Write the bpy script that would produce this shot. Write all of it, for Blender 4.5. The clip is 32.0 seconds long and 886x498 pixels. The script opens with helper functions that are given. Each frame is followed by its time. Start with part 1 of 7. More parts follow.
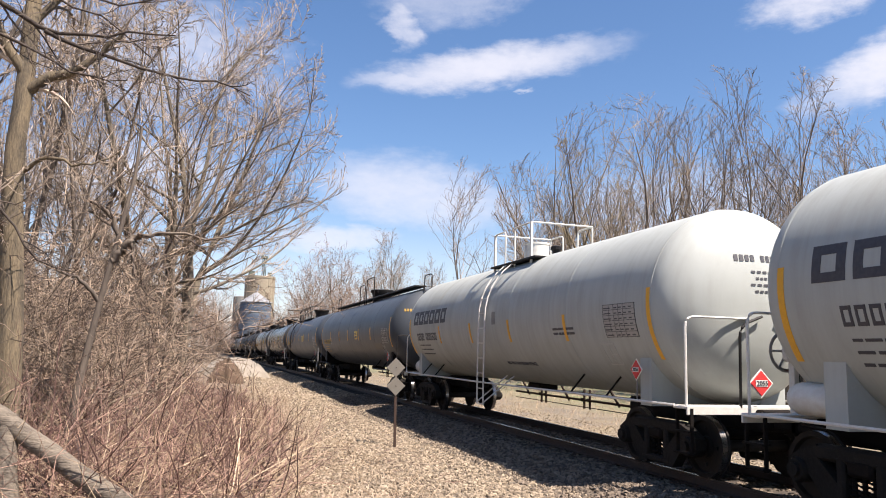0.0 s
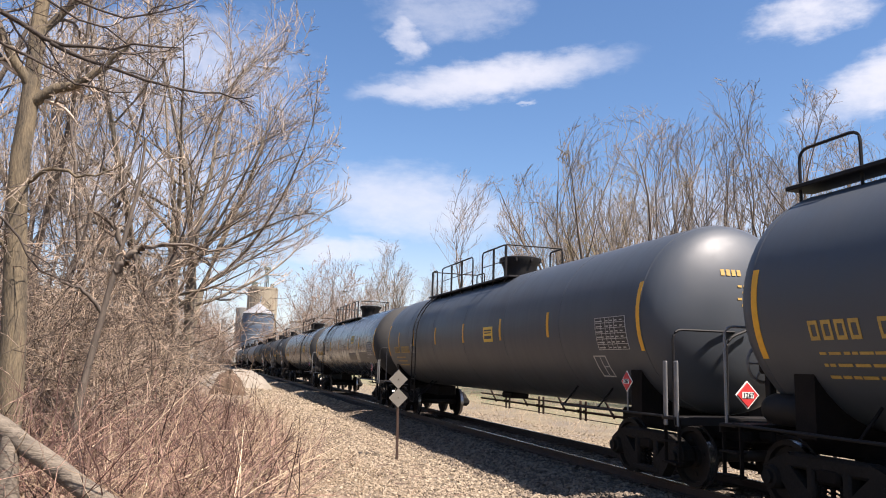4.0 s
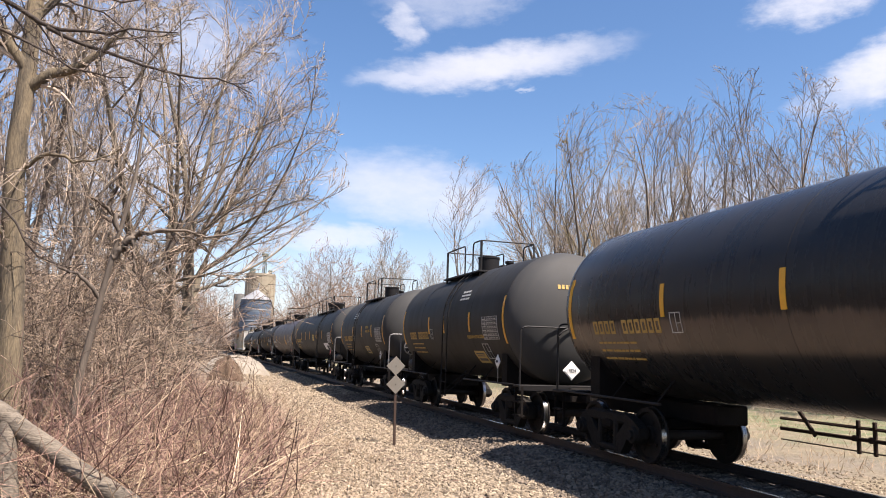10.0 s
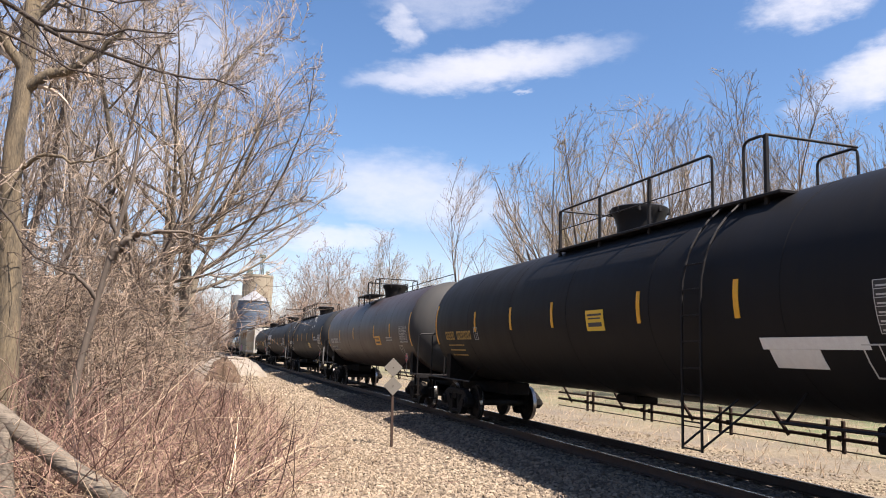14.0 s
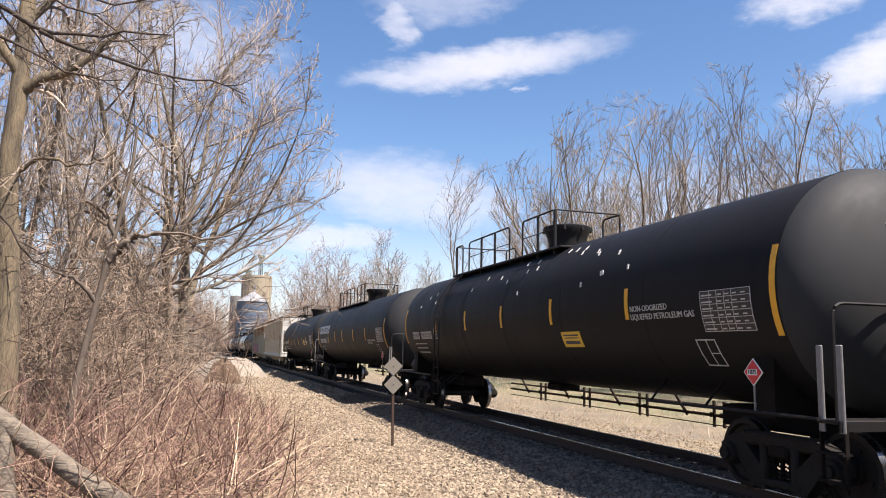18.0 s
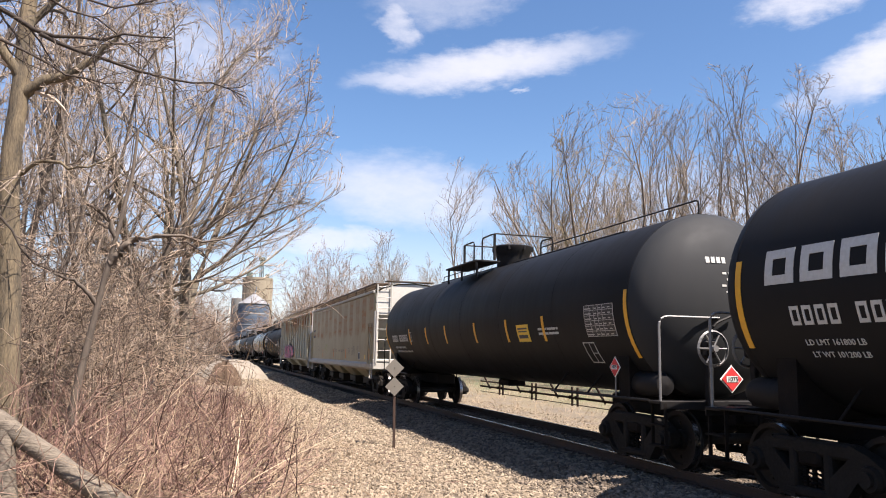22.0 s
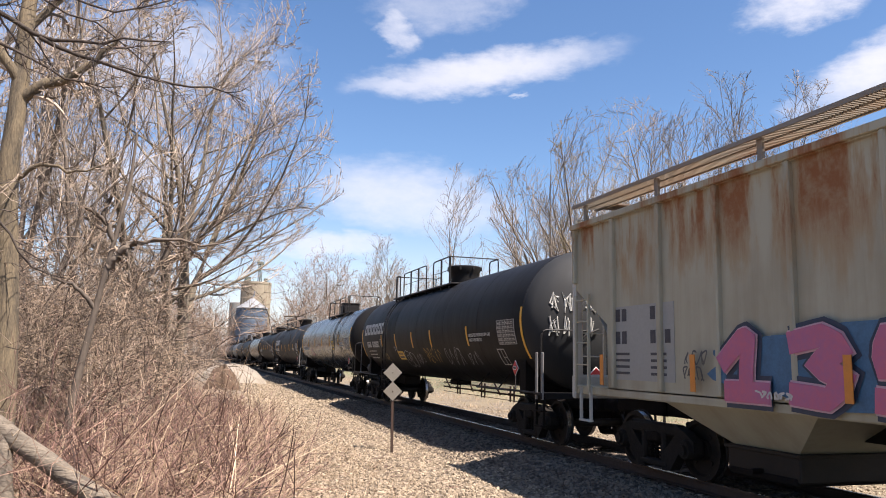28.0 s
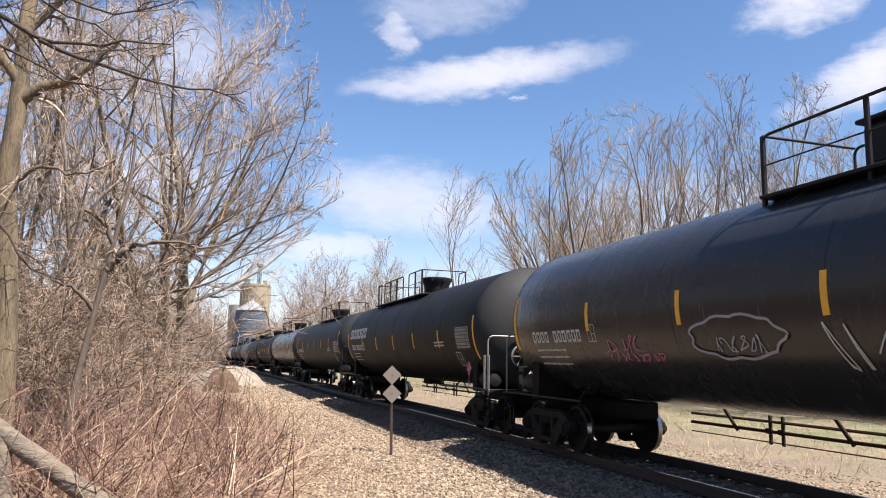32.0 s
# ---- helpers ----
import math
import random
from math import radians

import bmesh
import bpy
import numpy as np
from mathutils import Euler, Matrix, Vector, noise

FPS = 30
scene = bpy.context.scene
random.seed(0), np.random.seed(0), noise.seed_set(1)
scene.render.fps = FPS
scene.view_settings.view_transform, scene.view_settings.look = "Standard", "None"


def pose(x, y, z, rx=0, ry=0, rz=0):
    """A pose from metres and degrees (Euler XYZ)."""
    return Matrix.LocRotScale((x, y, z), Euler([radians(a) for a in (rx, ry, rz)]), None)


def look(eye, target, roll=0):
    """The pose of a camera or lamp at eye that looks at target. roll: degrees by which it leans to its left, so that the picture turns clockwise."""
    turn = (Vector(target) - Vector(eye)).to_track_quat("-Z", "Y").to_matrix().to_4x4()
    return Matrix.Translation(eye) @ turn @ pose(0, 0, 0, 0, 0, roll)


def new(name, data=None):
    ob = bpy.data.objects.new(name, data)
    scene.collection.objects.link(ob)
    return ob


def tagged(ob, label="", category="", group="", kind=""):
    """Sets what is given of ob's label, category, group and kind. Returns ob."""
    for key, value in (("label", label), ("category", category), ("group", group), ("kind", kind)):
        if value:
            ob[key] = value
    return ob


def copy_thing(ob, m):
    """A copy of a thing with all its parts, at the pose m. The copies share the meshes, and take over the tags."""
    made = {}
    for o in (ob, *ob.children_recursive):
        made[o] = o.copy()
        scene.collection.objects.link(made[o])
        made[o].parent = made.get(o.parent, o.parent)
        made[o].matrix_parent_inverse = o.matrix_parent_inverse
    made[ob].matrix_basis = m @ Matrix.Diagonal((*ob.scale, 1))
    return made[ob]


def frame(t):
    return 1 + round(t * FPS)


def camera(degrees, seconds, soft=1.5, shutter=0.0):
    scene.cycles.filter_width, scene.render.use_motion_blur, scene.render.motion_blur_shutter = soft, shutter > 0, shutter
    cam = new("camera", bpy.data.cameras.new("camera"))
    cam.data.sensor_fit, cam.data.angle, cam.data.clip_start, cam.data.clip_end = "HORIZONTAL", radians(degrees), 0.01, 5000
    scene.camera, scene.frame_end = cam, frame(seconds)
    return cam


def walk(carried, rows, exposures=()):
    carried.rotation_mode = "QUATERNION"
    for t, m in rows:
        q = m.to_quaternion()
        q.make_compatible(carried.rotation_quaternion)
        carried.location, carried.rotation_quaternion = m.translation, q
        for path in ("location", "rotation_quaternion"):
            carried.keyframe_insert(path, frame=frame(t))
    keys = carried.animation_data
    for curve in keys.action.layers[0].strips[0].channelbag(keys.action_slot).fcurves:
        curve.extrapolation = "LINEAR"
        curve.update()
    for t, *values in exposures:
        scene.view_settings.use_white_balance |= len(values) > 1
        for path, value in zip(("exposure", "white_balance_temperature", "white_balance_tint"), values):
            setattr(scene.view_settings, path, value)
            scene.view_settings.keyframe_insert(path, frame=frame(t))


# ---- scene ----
EYE = Vector((0.0, 0.0, 1.72))   # z = 0 is the top of the rail; y runs along the track


def aim(yaw, pitch, roll):
    """Camera pose at EYE: yaw from +y towards +x, pitch up, roll, in degrees."""
    a, b, c = radians(yaw), radians(pitch), radians(roll)
    fwd = Vector((math.sin(a) * math.cos(b), math.cos(a) * math.cos(b), math.sin(b)))
    right = Vector((math.cos(a), -math.sin(a), 0))
    down = fwd.cross(right)
    r2 = right * math.cos(c) + down * math.sin(c)
    up = -(down * math.cos(c) - right * math.sin(c))
    m = Matrix((r2, up, -fwd)).transposed().to_4x4()
    m.translation = EYE
    return m


cam = camera(61.04, 32.0, soft=1.0)
SWAY = [
    (0, 17.25, 7.96, -1.55), (0.5, 17.21, 8.02, -1.54), (1, 17.18, 8.11, -1.54), (1.5, 17.28, 8.22, -1.62),
    (2, 17.26, 8.36, -1.63), (2.5, 17.27, 8.60, -1.72), (3, 17.21, 8.71, -1.71), (3.5, 17.10, 8.78, -1.69),
    (5.5, 16.74, 8.92, -1.81), (6, 16.63, 8.89, -1.84), (6.5, 16.66, 8.85, -1.82), (7, 16.79, 8.70, -1.84),
    (7.5, 16.91, 8.44, -1.90), (8, 16.98, 8.17, -1.93), (8.5, 17.06, 7.96, -1.96), (9, 17.12, 7.83, -2.01),
    (9.5, 17.16, 7.82, -2.00), (10, 17.20, 7.86, -1.89), (10.5, 17.25, 7.93, -1.89), (11, 17.29, 8.07, -1.97),
    (11.5, 17.26, 8.08, -1.93), (12, 17.24, 7.98, -1.97), (12.5, 17.28, 8.04, -2.04), (13, 17.41, 8.10, -2.07),
    (13.5, 17.47, 8.00, -1.89), (14, 17.38, 7.98, -1.97), (14.5, 17.33, 7.97, -1.90), (16.5, 17.48, 7.66, -1.27),
    (17, 17.43, 7.65, -1.22), (17.5, 17.48, 7.76, -1.25), (18, 17.50, 7.85, -1.23), (18.5, 17.43, 7.87, -1.24),
    (19, 17.47, 7.85, -1.18), (19.5, 17.49, 7.81, -1.13), (20, 17.49, 7.82, -1.08), (20.5, 17.44, 7.92, -1.08),
    (21, 17.43, 7.96, -1.10), (21.5, 17.43, 7.96, -1.11), (22, 17.43, 7.97, -1.06), (22.5, 17.36, 7.96, -1.04),
    (23, 17.25, 8.00, -1.15), (23.5, 17.24, 8.06, -1.17), (24, 17.36, 8.10, -1.29), (24.5, 17.43, 8.10, -1.32),
    (25, 17.47, 8.12, -1.30), (25.5, 17.55, 8.15, -1.30), (27.5, 17.60, 8.28, -1.19), (28, 17.54, 8.33, -1.18),
    (28.5, 17.57, 8.36, -1.16), (29, 17.60, 8.33, -1.17), (29.5, 17.59, 8.35, -1.22), (30, 17.57, 8.38, -1.21),
    (30.5, 17.54, 8.38, -1.22), (31, 17.54, 8.39, -1.12), (31.5, 17.52, 8.45, -1.20), (32, 17.58, 8.51, -1.21)]
walk(cam, [(t, aim(y, p, r)) for t, y, p, r in SWAY], exposures=[(0, 1.29, 6550, 17), (4, 1.31, 6550, 17), (9, 1.38, 6550, 17), (32, 1.38, 6550, 17)])

# ---- sky and sun ----
SUN_TO = Vector((0.33, -0.49, 1.0)).normalized()
SUN_EL = math.asin(SUN_TO.z)
SUN_AZ = math.atan2(SUN_TO.x, SUN_TO.y)

sun = new("sun", bpy.data.lights.new("sun", "SUN"))
sun.data.energy, sun.data.angle, sun.data.color = 5.0, radians(0.5), (1.0, 0.93, 0.82)
sun.matrix_world = look(SUN_TO * 60, (0, 0, 0))


class Tree:
    """Short-hand for wiring shader nodes."""

    def __init__(self, nt):
        self.nt = nt
        nt.nodes.clear()

    def add(self, kind, **ins):
        n = self.nt.nodes.new(kind)
        for k, v in ins.items():
            self.put(n, k, v)
        return n

    def put(self, n, k, v):
        s = n.inputs[int(k[1:])] if k[0] == "i" and k[1:].isdigit() else n.inputs[k.replace("_", " ")]
        if isinstance(v, bpy.types.NodeSocket):
            self.nt.links.new(v, s)
        else:
            s.default_value = v

    def math(self, op, a, b=0.0, c=0.0, clamp=False):
        n = self.add("ShaderNodeMath")
        n.operation, n.use_clamp = op, clamp
        for i, v in enumerate((a, b, c)):
            self.put(n, "i%d" % i, v)
        return n.outputs[0]

    def mix(self, f, a, b):
        n = self.add("ShaderNodeMix")
        n.data_type = "RGBA"
        self.put(n, "i0", f), self.put(n, "i6", a), self.put(n, "i7", b)
        return n.outputs[2]

    def ramp(self, x, lo, hi, a=0.0, b=1.0):
        n = self.add("ShaderNodeMapRange", Value=x, From_Min=lo, From_Max=hi, To_Min=a, To_Max=b)
        n.interpolation_type = "SMOOTHSTEP"
        return n.outputs[0]

    def noise(self, vec, scale, detail=4.0, rough=0.55):
        n = self.add("ShaderNodeTexNoise", Scale=scale, Detail=detail, Roughness=rough)
        if vec is not None:
            self.put(n, "Vector", vec)
        return n.outputs["Fac"]

    def scaled(self, vec, sx, sy, sz):
        return self.add("ShaderNodeMapping", Vector=vec, Scale=(sx, sy, sz)).outputs[0]


def make_world():
    w = bpy.data.worlds.new("sky")
    w.use_nodes = True
    scene.world = w
    t = Tree(w.node_tree)
    sky = t.add("ShaderNodeTexSky")
    sky.sky_type, sky.sun_disc, sky.sun_elevation, sky.sun_rotation = "NISHITA", False, SUN_EL, SUN_AZ
    sky.air_density, sky.dust_density, sky.ozone_density = 1.0, 0.6, 2.2
    d = t.add("ShaderNodeTexCoord").outputs["Generated"]
    xyz = t.add("ShaderNodeSeparateXYZ", Vector=d)
    az = t.math("MULTIPLY", t.math("ARCTAN2", xyz.outputs[0], xyz.outputs[1]), 57.2958)
    el = t.math("MULTIPLY", t.math("ARCSINE", xyz.outputs[2]), 57.2958)
    ang = t.add("ShaderNodeCombineXYZ", X=az, Y=t.math("MULTIPLY", el, 1.9), Z=0.0).outputs[0]
    big = t.noise(ang, 0.16, 7.0, 0.62)
    fine = t.noise(ang, 0.75, 6.0, 0.6)
    n = t.math("ADD", t.math("MULTIPLY", t.math("SUBTRACT", big, 0.5), 2.6), t.math("MULTIPLY", t.math("SUBTRACT", fine, 0.5), 1.1))
    waz = t.math("ADD", az, t.math("MULTIPLY", t.math("SUBTRACT", t.noise(ang, 0.22, 5.0, 0.6), 0.5), 5.0))
    wel = t.math("ADD", el, t.math("MULTIPLY", t.math("SUBTRACT", t.noise(t.scaled(ang, 1, 1.3, 1), 0.3, 5.0, 0.6), 0.5), 2.2))
    dens = None
    # azimuth, elevation, half width, half height, tilt, softness, strength
    for a0, e0, hw, hh, tilt, soft, amt in CLOUDS:
        da, de = t.math("SUBTRACT", waz, a0), t.math("SUBTRACT", wel, e0)
        de = t.math("SUBTRACT", de, t.math("MULTIPLY", da, tilt))
        q = t.math("ADD", t.math("POWER", t.math("ABSOLUTE", t.math("DIVIDE", da, hw)), 2.0), t.math("POWER", t.math("ABSOLUTE", t.math("DIVIDE", de, hh)), 2.0))
        m = t.math("ADD", t.math("SUBTRACT", 1.0, q), t.math("MULTIPLY", n, soft))
        m = t.ramp(m, -0.45, 1.35, 0.0, amt)
        dens = m if dens is None else t.math("MAXIMUM", dens, m)
    haze = t.ramp(el, 13.0, 0.0, 0.0, 0.5)
    dens = t.math("MAXIMUM", dens, haze)
    blue = t.add("ShaderNodeHueSaturation", Color=sky.outputs[0], Saturation=1.16, Value=1.27).outputs[0]
    col = t.mix(dens, blue, (6.9, 7.15, 7.7, 1))
    bg = t.add("ShaderNodeBackground", Color=col, Strength=0.055)
    t.add("ShaderNodeOutputWorld", Surface=bg.outputs[0])


CLOUDS = [
    (21.0, 21.7, 10.6, 1.5, 0.13, 0.22, 0.97), (15.0, 20.7, 5.5, 0.9, 0.10, 0.2, 0.8), (13.4, 24.6, 1.6, 1.8, -0.4, 0.9, 0.66), (17.0, 26.4, 6.5, 2.0, 0.1, 0.9, 0.42),
    (44.0, 24.3, 4.2, 1.5, 0.05, 0.8, 0.9), (48.5, 19.6, 5.2, 2.0, 0.4, 0.5, 0.97), (15.0, 12.0, 8.0, 2.9, -0.1, 0.4, 0.8),
    (8.5, 8.4, 6.0, 1.2, 0.02, 0.6, 0.75), (23.2, 19.9, 0.8, 0.25, 0.1, 0.8, 0.5), (-7.0, 12.0, 9.0, 3.5, 0.1, 0.9, 0.7),
    (-6.0, 20.0, 11.0, 4.5, 0.1, 0.9, 0.6), (-60.0, 30.0, 15.0, 4.0, 0.1, 0.8, 0.6), (110.0, 30.0, 16.0, 4.0, 0.0, 0.9, 0.6), (36.0, 11.0, 10.0, 3.0, 0.0, 0.8, 0.55)]
make_world()


# ---- materials ----
def material(name, color, rough=0.6, metal=0.0, tint=None, scale=3.0, amount=0.5, bump=0.0, bump_scale=30.0, per_object=0.0, stretch=(1, 1, 1), spec=0.5):
    """A surface with two scales of colour variation, varied roughness and fine relief."""
    m = bpy.data.materials.new(name)
    m.use_nodes = True
    t = Tree(m.node_tree)
    tc = t.add("ShaderNodeTexCoord").outputs["Object"]
    vec = t.scaled(tc, *stretch)
    a = t.noise(vec, scale, 5.0, 0.6)
    b = t.noise(vec, scale * 9, 4.0, 0.65)
    f = t.math("ADD", t.math("MULTIPLY", t.ramp(a, 0.3, 0.7), 0.6), t.math("MULTIPLY", t.ramp(b, 0.3, 0.7), 0.4))
    tint = tint or tuple(c * 0.55 for c in color)
    col = t.mix(t.math("MULTIPLY", f, amount), (*color, 1), (*tint, 1))
    if per_object:
        r = t.add("ShaderNodeObjectInfo").outputs["Random"]
        hsv = t.add("ShaderNodeHueSaturation", Color=col, Value=t.math("ADD", 1 - per_object / 2, t.math("MULTIPLY", r, per_object)))
        col = hsv.outputs[0]
    bs = t.add("ShaderNodeBsdfPrincipled", Metallic=metal, Specular_IOR_Level=spec, Roughness=t.math("ADD", rough, t.math("MULTIPLY", t.math("SUBTRACT", b, 0.5), 0.25), clamp=True))
    t.put(bs, "Base Color", col)
    if bump:
        h = t.noise(vec, bump_scale, 4.0, 0.6)
        t.put(bs, "Normal", t.add("ShaderNodeBump", Strength=bump, Distance=0.02, Height=h).outputs[0])
    t.add("ShaderNodeOutputMaterial", Surface=bs.outputs[0])
    return m


def tank_paint(name, color, dust, rough=0.33, amount=0.35, rust=0.0, spec=0.35, belt=None):
    """Tank enamel: road dust along the flanks, streaks running down, chalky top, faint plate waviness."""
    m = bpy.data.materials.new(name)
    m.use_nodes = True
    t = Tree(m.node_tree)
    tc = t.add("ShaderNodeTexCoord").outputs["Object"]
    xyz = t.add("ShaderNodeSeparateXYZ", Vector=tc)
    streak = t.noise(t.scaled(tc, 1.0, 3.2, 0.25), 1.6, 5.0, 0.65)
    cloudy = t.noise(tc, 0.7, 5.0, 0.6)
    fine = t.noise(tc, 22.0, 3.0, 0.6)
    f = t.math("MULTIPLY", t.ramp(t.math("ADD", t.math("MULTIPLY", streak, 0.6), t.math("MULTIPLY", cloudy, 0.5)), 0.42, 0.78), amount)
    f = t.math("ADD", f, t.math("MULTIPLY", t.math("SUBTRACT", fine, 0.5), 0.10), clamp=True)
    col = t.mix(f, (*color, 1), (*dust, 1))
    if belt:
        # a brown band round the flank: ragged upper edge, straight lower edge
        low, high, tone = belt
        z = t.math("ADD", xyz.outputs[2], t.math("MULTIPLY", t.math("SUBTRACT", t.noise(t.scaled(tc, 1, 9.0, 0.3), 1.0, 5.0, 0.7), 0.5), 0.34))
        edge = t.math("MULTIPLY", t.ramp(z, high + 0.05, high - 0.05), t.ramp(xyz.outputs[2], low - 0.02, low + 0.10))
        col = t.mix(t.math("MULTIPLY", edge, t.ramp(cloudy, 0.3, 0.6, 0.55, 1.0)), col, (*tone, 1))
    if rust:
        g = t.ramp(t.noise(t.scaled(tc, 1, 2.0, 0.5), 1.1, 6.0, 0.7), 0.60, 0.72, 0.0, rust)
        col = t.mix(g, col, (0.16, 0.06, 0.025, 1))
    r = t.math("ADD", rough, t.math("MULTIPLY", f, 0.35), clamp=True)
    bs = t.add("ShaderNodeBsdfPrincipled", Metallic=0.0, Roughness=r, Specular_IOR_Level=spec)
    t.put(bs, "Base Color", col)
    wav = t.noise(t.scaled(tc, 1, 0.5, 1), 1.3, 2.0, 0.5)
    t.put(bs, "Normal", t.add("ShaderNodeBump", Strength=0.12, Distance=0.05, Height=t.math("ADD", wav, t.math("MULTIPLY", fine, 0.02))).outputs[0])
    t.add("ShaderNodeOutputMaterial", Surface=bs.outputs[0])
    return m


BLACK = tank_paint("black_enamel", (0.019, 0.019, 0.0195), (0.044, 0.038, 0.033), 0.22, 0.3, spec=0.36)
BLACK_MATT = tank_paint("black_matt_enamel", (0.0118, 0.0118, 0.0128), (0.0245, 0.0225, 0.0205), 0.5, 0.32, spec=0.08)
BLACK_CHALKY = tank_paint("chalky_black_enamel", (0.024, 0.0238, 0.0232), (0.048, 0.043, 0.038), 0.55, 0.4, spec=0.15)
BLACK_DUSTY = tank_paint("black_dusty_enamel", (0.016, 0.016, 0.0165), (0.045, 0.037, 0.030), 0.25, 0.3, spec=0.25, belt=(1.80, 2.32, (0.095, 0.070, 0.052)))
CHARCOAL = tank_paint("charcoal_enamel", (0.044, 0.052, 0.063), (0.058, 0.063, 0.068), 0.47, 0.3, spec=0.5)
BROWN = tank_paint("brown_black_enamel", (0.035, 0.024, 0.021), (0.07, 0.05, 0.04), 0.45, 0.4)
WHITE_TANK = tank_paint("white_enamel", (0.37, 0.39, 0.365), (0.22, 0.21, 0.18), 0.55, 0.42)
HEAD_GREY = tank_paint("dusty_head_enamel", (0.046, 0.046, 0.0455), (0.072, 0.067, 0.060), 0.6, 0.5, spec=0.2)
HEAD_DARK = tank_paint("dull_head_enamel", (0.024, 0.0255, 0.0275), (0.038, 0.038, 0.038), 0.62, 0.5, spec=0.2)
CAR_IRON = material("car_iron", (0.0055, 0.005, 0.0048), 0.75, 0.0, (0.016, 0.012, 0.010), 4.0, 0.7, 0.3, 40, spec=0.1)
TRUCK_CAST = material("dusty_truck_casting", (0.017, 0.0142, 0.012), 0.8, 0.0, (0.008, 0.007, 0.006), 3.0, 0.8, 0.4, 30, spec=0.2)
PIPE_RUST = material("rusty_brake_pipe", (0.040, 0.024, 0.017), 0.8, 0.0, (0.018, 0.013, 0.011), 5.0, 0.7, spec=0.2)
CAR_STEEL = material("black_pipe", (0.0105, 0.0105, 0.0115), 0.55, 0.0, (0.026, 0.021, 0.017), 8.0, 0.4, spec=0.15)
WHITE_PIPE = material("white_pipe", (0.62, 0.62, 0.58), 0.5, 0.0, (0.3, 0.2, 0.12), 9.0, 0.35)
GREY_PIPE = material("grey_pipe", (0.2, 0.2, 0.2), 0.5, 0.2, (0.08, 0.07, 0.06), 9.0, 0.5)
WHEEL_STEEL = material("wheel_steel", (0.010, 0.009, 0.008), 0.7, 0.0, (0.026, 0.019, 0.015), 7.0, 0.8, spec=0.2)
TREAD = material("worn_tread", (0.33, 0.317, 0.304), 0.28, 1.0, (0.198, 0.185, 0.172), 8.0, 0.5)
YELLOW = material("yellow_reflective", (0.74, 0.36, 0.015), 0.5, 0.0, (0.4, 0.22, 0.03), 14.0, 0.4)
FADED_YELLOW = material("faded_yellow_label", (0.44, 0.32, 0.10), 0.6, 0.0, (0.3, 0.21, 0.07), 9.0, 0.6)
ORANGE = material("orange_reflective", (0.62, 0.22, 0.03), 0.5, 0.0, (0.40, 0.15, 0.03), 10.0, 0.6)
LABEL_YELLOW = material("yellow_label", (0.72, 0.46, 0.03), 0.5, 0.0, (0.5, 0.33, 0.06), 10.0, 0.35)
STENCIL = material("white_stencil", (0.5, 0.5, 0.47), 0.6, 0.0, (0.3, 0.28, 0.25), 18.0, 0.5)
STENCIL_YELLOW = material("yellow_stencil", (0.46, 0.29, 0.06), 0.6, 0.0, (0.22, 0.135, 0.04), 18.0, 0.6)
STENCIL_DARK = material("dark_stencil", (0.03, 0.03, 0.04), 0.6, 0.0, (0.1, 0.1, 0.1), 18.0, 0.4)
TABLE_BLACK = material("table_black", (0.016, 0.016, 0.017), 0.5, 0.0, (0.03, 0.028, 0.026), 6.0, 0.5)
TABLE_PALE = material("table_pale", (0.33, 0.33, 0.31), 0.5, 0.0, (0.24, 0.23, 0.21), 6.0, 0.5)
PATCH = material("repaint_patch", (0.07, 0.064, 0.058), 0.5, 0.0, (0.045, 0.04, 0.037), 6.0, 0.6)
GRAFFITI = material("silver_graffiti", (0.28, 0.28, 0.295), 0.55, 0.0, (0.2, 0.2, 0.22), 8.0, 0.5)
PINK = material("pink_graffiti", (0.48, 0.11, 0.17), 0.6, 0.0, (0.32, 0.12, 0.24), 1.6, 0.9)
MAUVE = material("mauve_graffiti", (0.28, 0.12, 0.24), 0.6, 0.0, (0.36, 0.12, 0.2), 2.0, 0.7)
PALE_PINK = material("pale_pink_graffiti", (0.55, 0.36, 0.40), 0.6, 0.0, (0.4, 0.22, 0.28), 6.0, 0.6)
NAVY_G = material("navy_graffiti", (0.022, 0.028, 0.05), 0.6, 0.0, (0.04, 0.06, 0.10), 4.0, 0.6)
BLUE_G = material("blue_graffiti", (0.05, 0.14, 0.25), 0.6, 0.0, (0.03, 0.06, 0.1), 5.0, 0.6)
DARK_G = material("dark_graffiti", (0.05, 0.05, 0.05), 0.6, 0.0, (0.12, 0.12, 0.11), 9.0, 0.5)
OLIVE_G = material("olive_graffiti", (0.30, 0.32, 0.06), 0.6, 0.0, (0.2, 0.2, 0.08), 9.0, 0.5)
RED_PLACARD = material("red_placard", (0.55, 0.03, 0.03), 0.5, 0.0, (0.35, 0.03, 0.03), 10.0, 0.3)
WHITE_PLACARD = material("white_placard", (0.7, 0.7, 0.67), 0.5, 0.0, (0.45, 0.42, 0.4), 12.0, 0.4)
RAIL_STEEL = material("rail_steel", (0.07, 0.045, 0.035), 0.7, 0.3, (0.035, 0.025, 0.02), 10.0, 0.7, 0.2, 60)
RAIL_TOP = material("polished_rail", (0.363, 0.35, 0.337), 0.25, 1.0, (0.231, 0.211, 0.198), 10.0, 0.4)
TIE_WOOD = material("creosoted_tie", (0.04, 0.032, 0.026), 0.9, 0.0, (0.09, 0.075, 0.063), 3.0, 0.7, 0.5, 25, 0.5, (8, 1, 1), 0.2)
